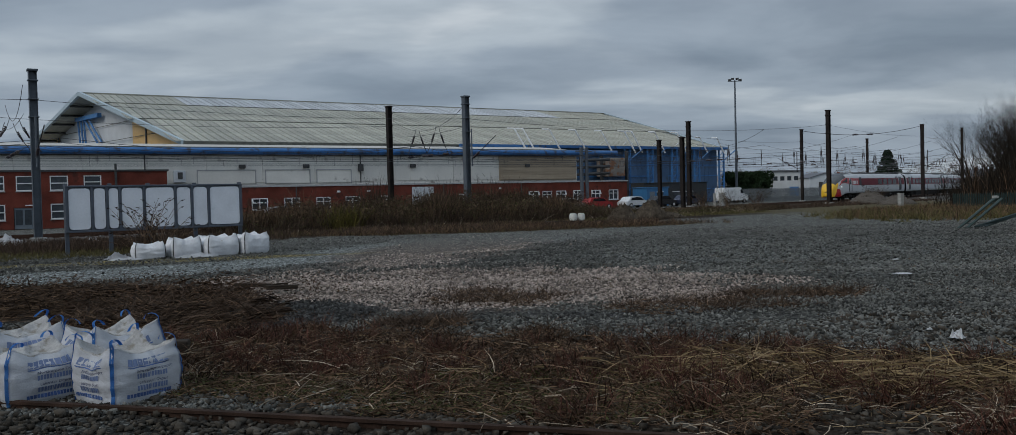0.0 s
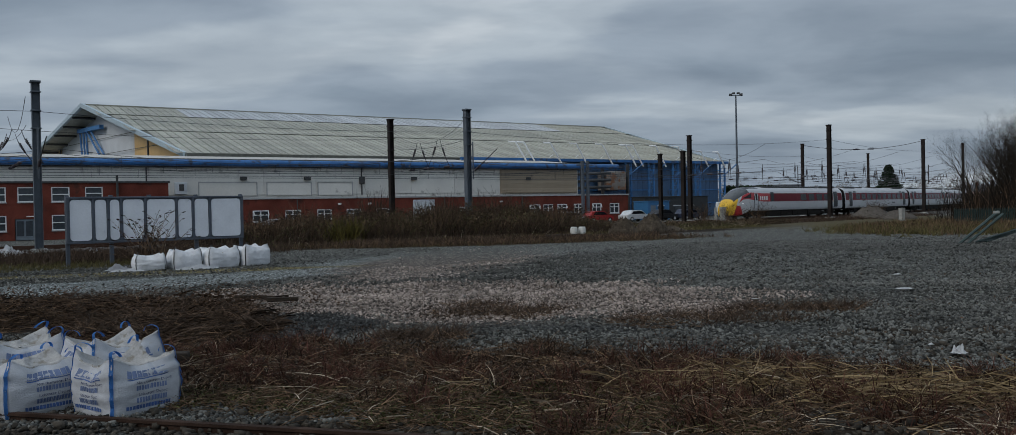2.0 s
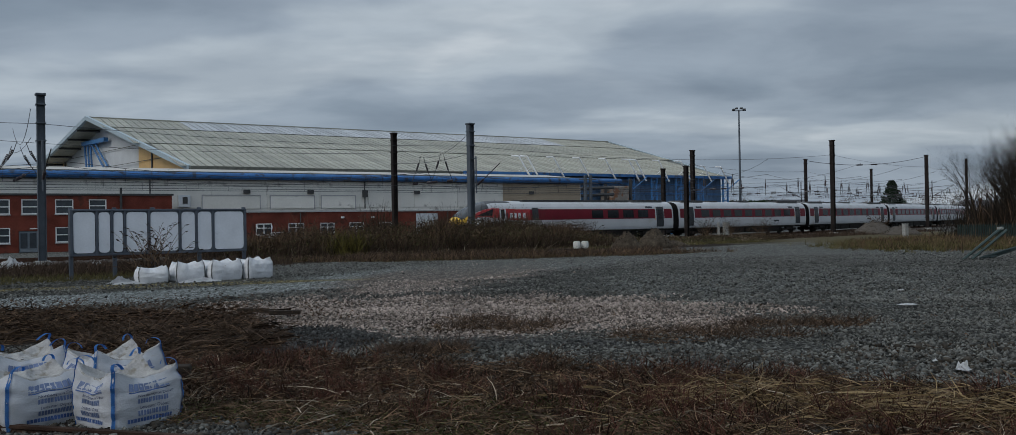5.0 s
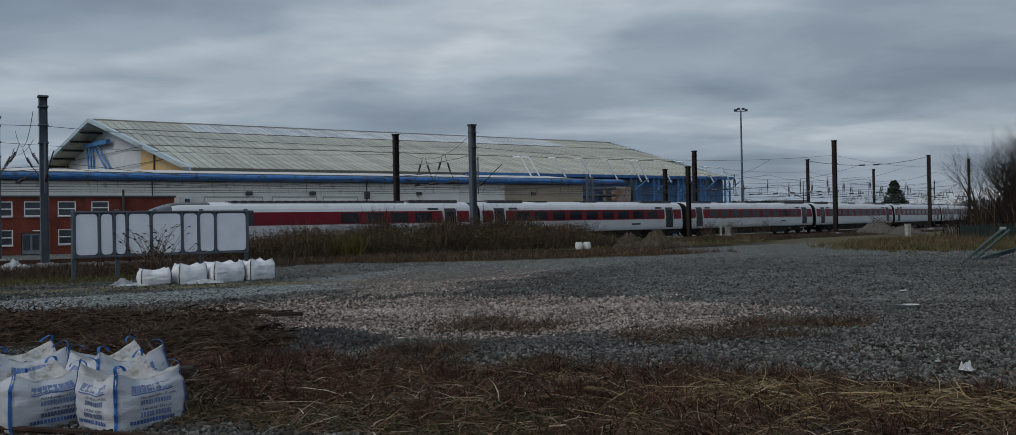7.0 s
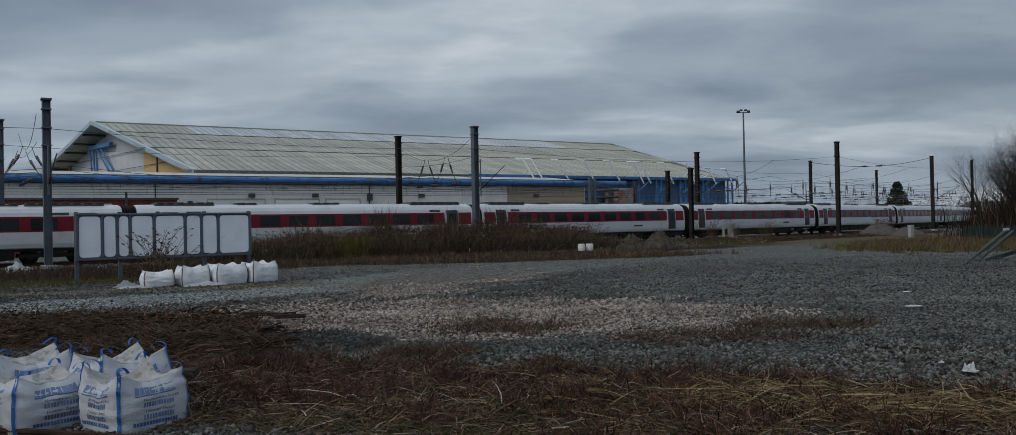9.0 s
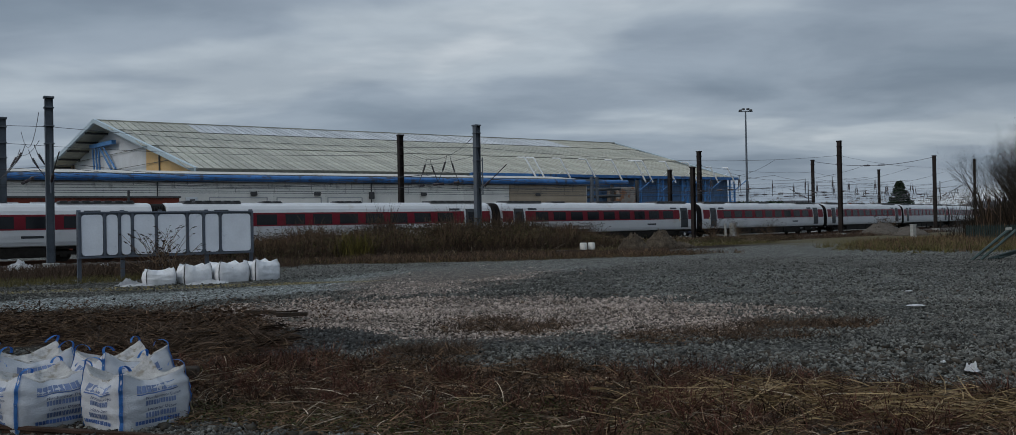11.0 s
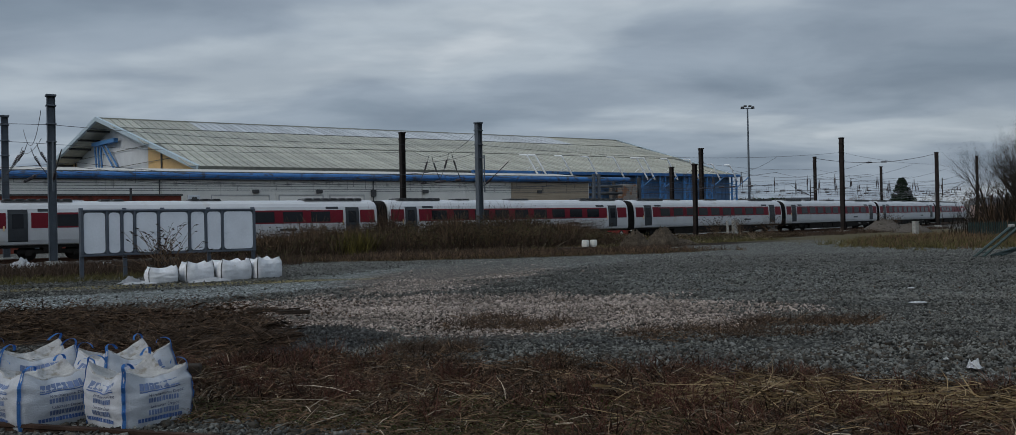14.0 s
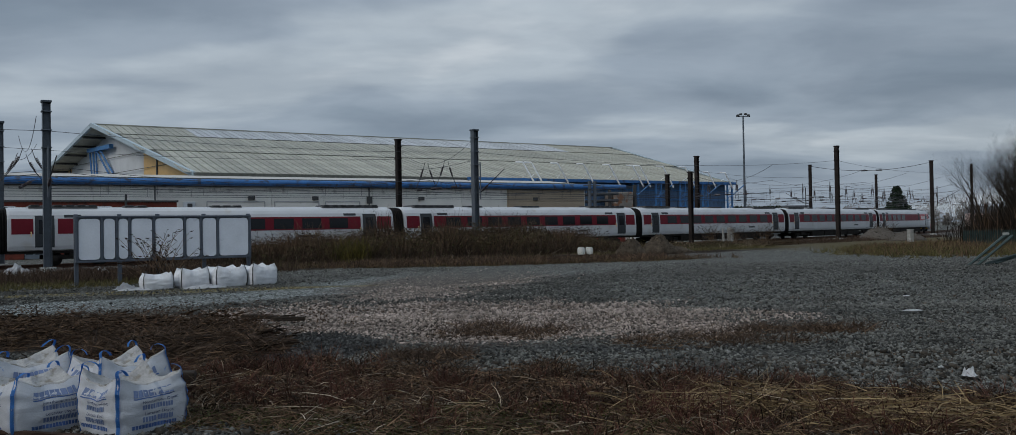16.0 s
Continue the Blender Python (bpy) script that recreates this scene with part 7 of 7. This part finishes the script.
for k in (0, 1):
    a, b = (0 if k == 0 else 9), 4.5
    bm = bmesh.new()
    loft(bm, [[Vector((a - (0.3 if k == 0 else -0.3), y, 4.38 + dz)) for y, dz in ((-0.3, 0), (8.3, 0), (8.3, 0.15), (-0.3, 0.15))], [Vector((b, y, 5.65 + dz)) for y, dz in ((-0.3, 0), (8.3, 0), (8.3, 0.15), (-0.3, 0.15))]])
    part("roof", bm, M_SLATE, wb2)
part("shutter", bbox(2.5, 6.5, -0.08, -0.01, 0, 3.4), M_PIPE, wb2, "dark roller shutter")


def far_house(x, y, turn, w, h, wall, label):
    ob = thing("house", pose(x, y, 0, 0, 0, turn), label, "house", "far houses")
    part("wall", bbox(0, w, 0, 7, 0, h), wall, ob)
    bm = prism(bmesh.new(), [(-0.3, h - 0.1), (7.3, h - 0.1), (3.5, h + 2.4)], -0.3, w + 0.3, "yz")
    rf = part("roof", bm, M_SLATE, ob)
    part("chimney", bbox(w * 0.7, w * 0.7 + 0.9, 3, 3.6, h + 1.5, h + 3.2), M_BRICK, rf)
    for i in range(int(w / 2.6)):
        for z in (1.0, 3.4):
            if z + 1.2 < h:
                part("window", bbox(0.8 + i * 2.6, 2.0 + i * 2.6, -0.05, -0.01, z, z + 1.2), M_PANE, ob)


far_house(158, 300, -20, 8, 4.6, mat("pink_render", (0.62, 0.45, 0.4), 0.8, var=0.1), "small pale pink house far beyond the tracks")
far_house(172, 310, -20, 12, 4.8, M_RENDER, "white house far beyond the tracks")
far_house(120, 330, 5, 14, 4.5, M_BRICK, "brick house far beyond the tracks")


# bare woods on the skyline
def skyline(x0, x1, y, h, n):
    cs, rs = [], []
    for i in range(n):
        x = x0 + (x1 - x0) * (i + rng.random()) / n
        top = h * (0.45 + 0.75 * max(0, 0.5 + noise.noise((x * 0.035, y, 1)) + 0.5 * noise.noise((x * 0.13, y, 4))))
        for z in (0.25, 0.55, 0.8):
            cs.append((x + rng.uniform(-3, 3), y + rng.uniform(-6, 6), top * z))
            rs.append(top * (0.34 - 0.1 * z))
    return cs, rs


cs, rs = skyline(-60, 520, 420, 8.5, 150)
leaf_cloud("far_woods", cs, rs, 60000, 0.4, M_FARTREE, None, "bare brown winter woods on the skyline", "stuff", "woods")
cs, rs = skyline(64, 92, 285, 9.5, 9)
leaf_cloud("far_copse", cs, rs, 9000, 0.16, M_FARTREE, None, "bare reddish trees beyond the white building", "stuff", "woods")
cs, rs = skyline(112, 150, 290, 10, 12)
leaf_cloud("far_copse", cs, rs, 9000, 0.16, M_FARTREE, None, "bare brown trees beyond the tracks", "stuff", "woods")
for x, y, w in ((150, 240, 0.0), (137, 214, 0.0), (121, 228, 0.0)):
    ob = thing("line_mast", pose(x, y, 0), "distant dark steel line mast", "mast", "overhead line masts")
    part("shaft", bbox(-0.2, 0.2, -0.2, 0.2, 0, 8.8, 0.02), M_MASTBR, ob)
    part("arm", bbox(-2.2, 0.2, -0.06, 0.06, 6.8, 6.95, 0.01), M_MASTBR, ob)


# ---------------------------------------------------------------- tall weeds with seed heads
def weed_bush(m, tall, wide, seed, label, heads=True):
    rng = random.Random(seed)
    ob = thing("weed_bush", m, label, "weed bush", "tall dead weeds")
    pieces, hv, hf = [], [], []
    for i in range(46):
        a, lean = rng.uniform(0, 6.283), abs(rng.gauss(0, 0.35)) * wide
        p = Vector((rng.gauss(0, 0.16 * wide), rng.gauss(0, 0.16 * wide), -0.05))
        d = Vector((math.cos(a) * lean, math.sin(a) * lean, 1)).normalized()
        h = tall * rng.uniform(0.5, 1.08)
        for k in range(5):
            q = p + d * h / 5
            pieces.append((p, q, 0.016 * (1 - k * 0.13), 0.016 * (1 - (k + 1) * 0.13)))
            if k >= 2 and rng.random() < 0.75:
                b = rng.uniform(0, 6.283)
                e = p + Vector((math.cos(b), math.sin(b), 0.9)).normalized() * h * 0.22
                pieces.append((p, e, 0.010, 0.005))
                tips = [e]
            else:
                tips = []
            if k == 4:
                tips.append(q)
            for t in tips if heads else ():
                dd = (d * 0.6 + Vector((math.cos(a), math.sin(a), -0.1 if k == 4 else 0.4))).normalized()
                L, R = rng.uniform(0.10, 0.26), rng.uniform(0.018, 0.034)
                n0 = len(hv)
                s1 = dd.cross(Vector((0.2, 0.3, 0.9))).normalized()
                s2 = dd.cross(s1)
                hv += [tuple(t - dd * 0.02), tuple(t + dd * L * 0.4 + s1 * R), tuple(t + dd * L * 0.4 + s2 * R), tuple(t + dd * L * 0.4 - (s1 + s2) * R * 0.8), tuple(t + dd * L)]
                hf += [(n0, n0 + 1, n0 + 2), (n0, n0 + 2, n0 + 3), (n0, n0 + 3, n0 + 1), (n0 + 4, n0 + 2, n0 + 1), (n0 + 4, n0 + 3, n0 + 2), (n0 + 4, n0 + 1, n0 + 3)]
            p = q
            d = (d + Vector((math.cos(a) * 0.14, math.sin(a) * 0.14, -0.07))).normalized()
    tagged(branch_mesh("stalk", pieces, 3, M_STEM, ob, "thin brown stalks"), kind="stuff")
    if hv:
        soup("seed_head", hv, hf, M_SEED, "stuff", "dark drooping seed heads", "", ob)
    return ob


bushes = [weed_bush(pose(-13.55, 34.0, 0), 2.3, 1.5, 4, "tall dead weed with seed heads before the board"),
          weed_bush(Matrix.Translation(along(20, -5.0)), 2.2, 1.0, 9, "tall brown dead weed with seed heads"),
          weed_bush(Matrix.Translation(along(27, -4.4)), 2.4, 1.2, 17, "tall brown dead weed with seed heads")]
rng = random.Random(21)
for i in range(39):
    s = rng.uniform(8, 36) if i < 34 else rng.uniform(48, 90)
    low = i >= 34
    copy_thing(bushes[1 + i % 2] if not low else bushes[0], Matrix.Translation(along(s, rng.uniform(-7.5, -3.0))) @ pose(0, 0, 0, 0, 0, rng.uniform(0, 360)))
for o in scene.objects:
    if o.name.startswith("weed_bush."):
        o["label"] = "tall brown dead weed with seed heads"
motions()
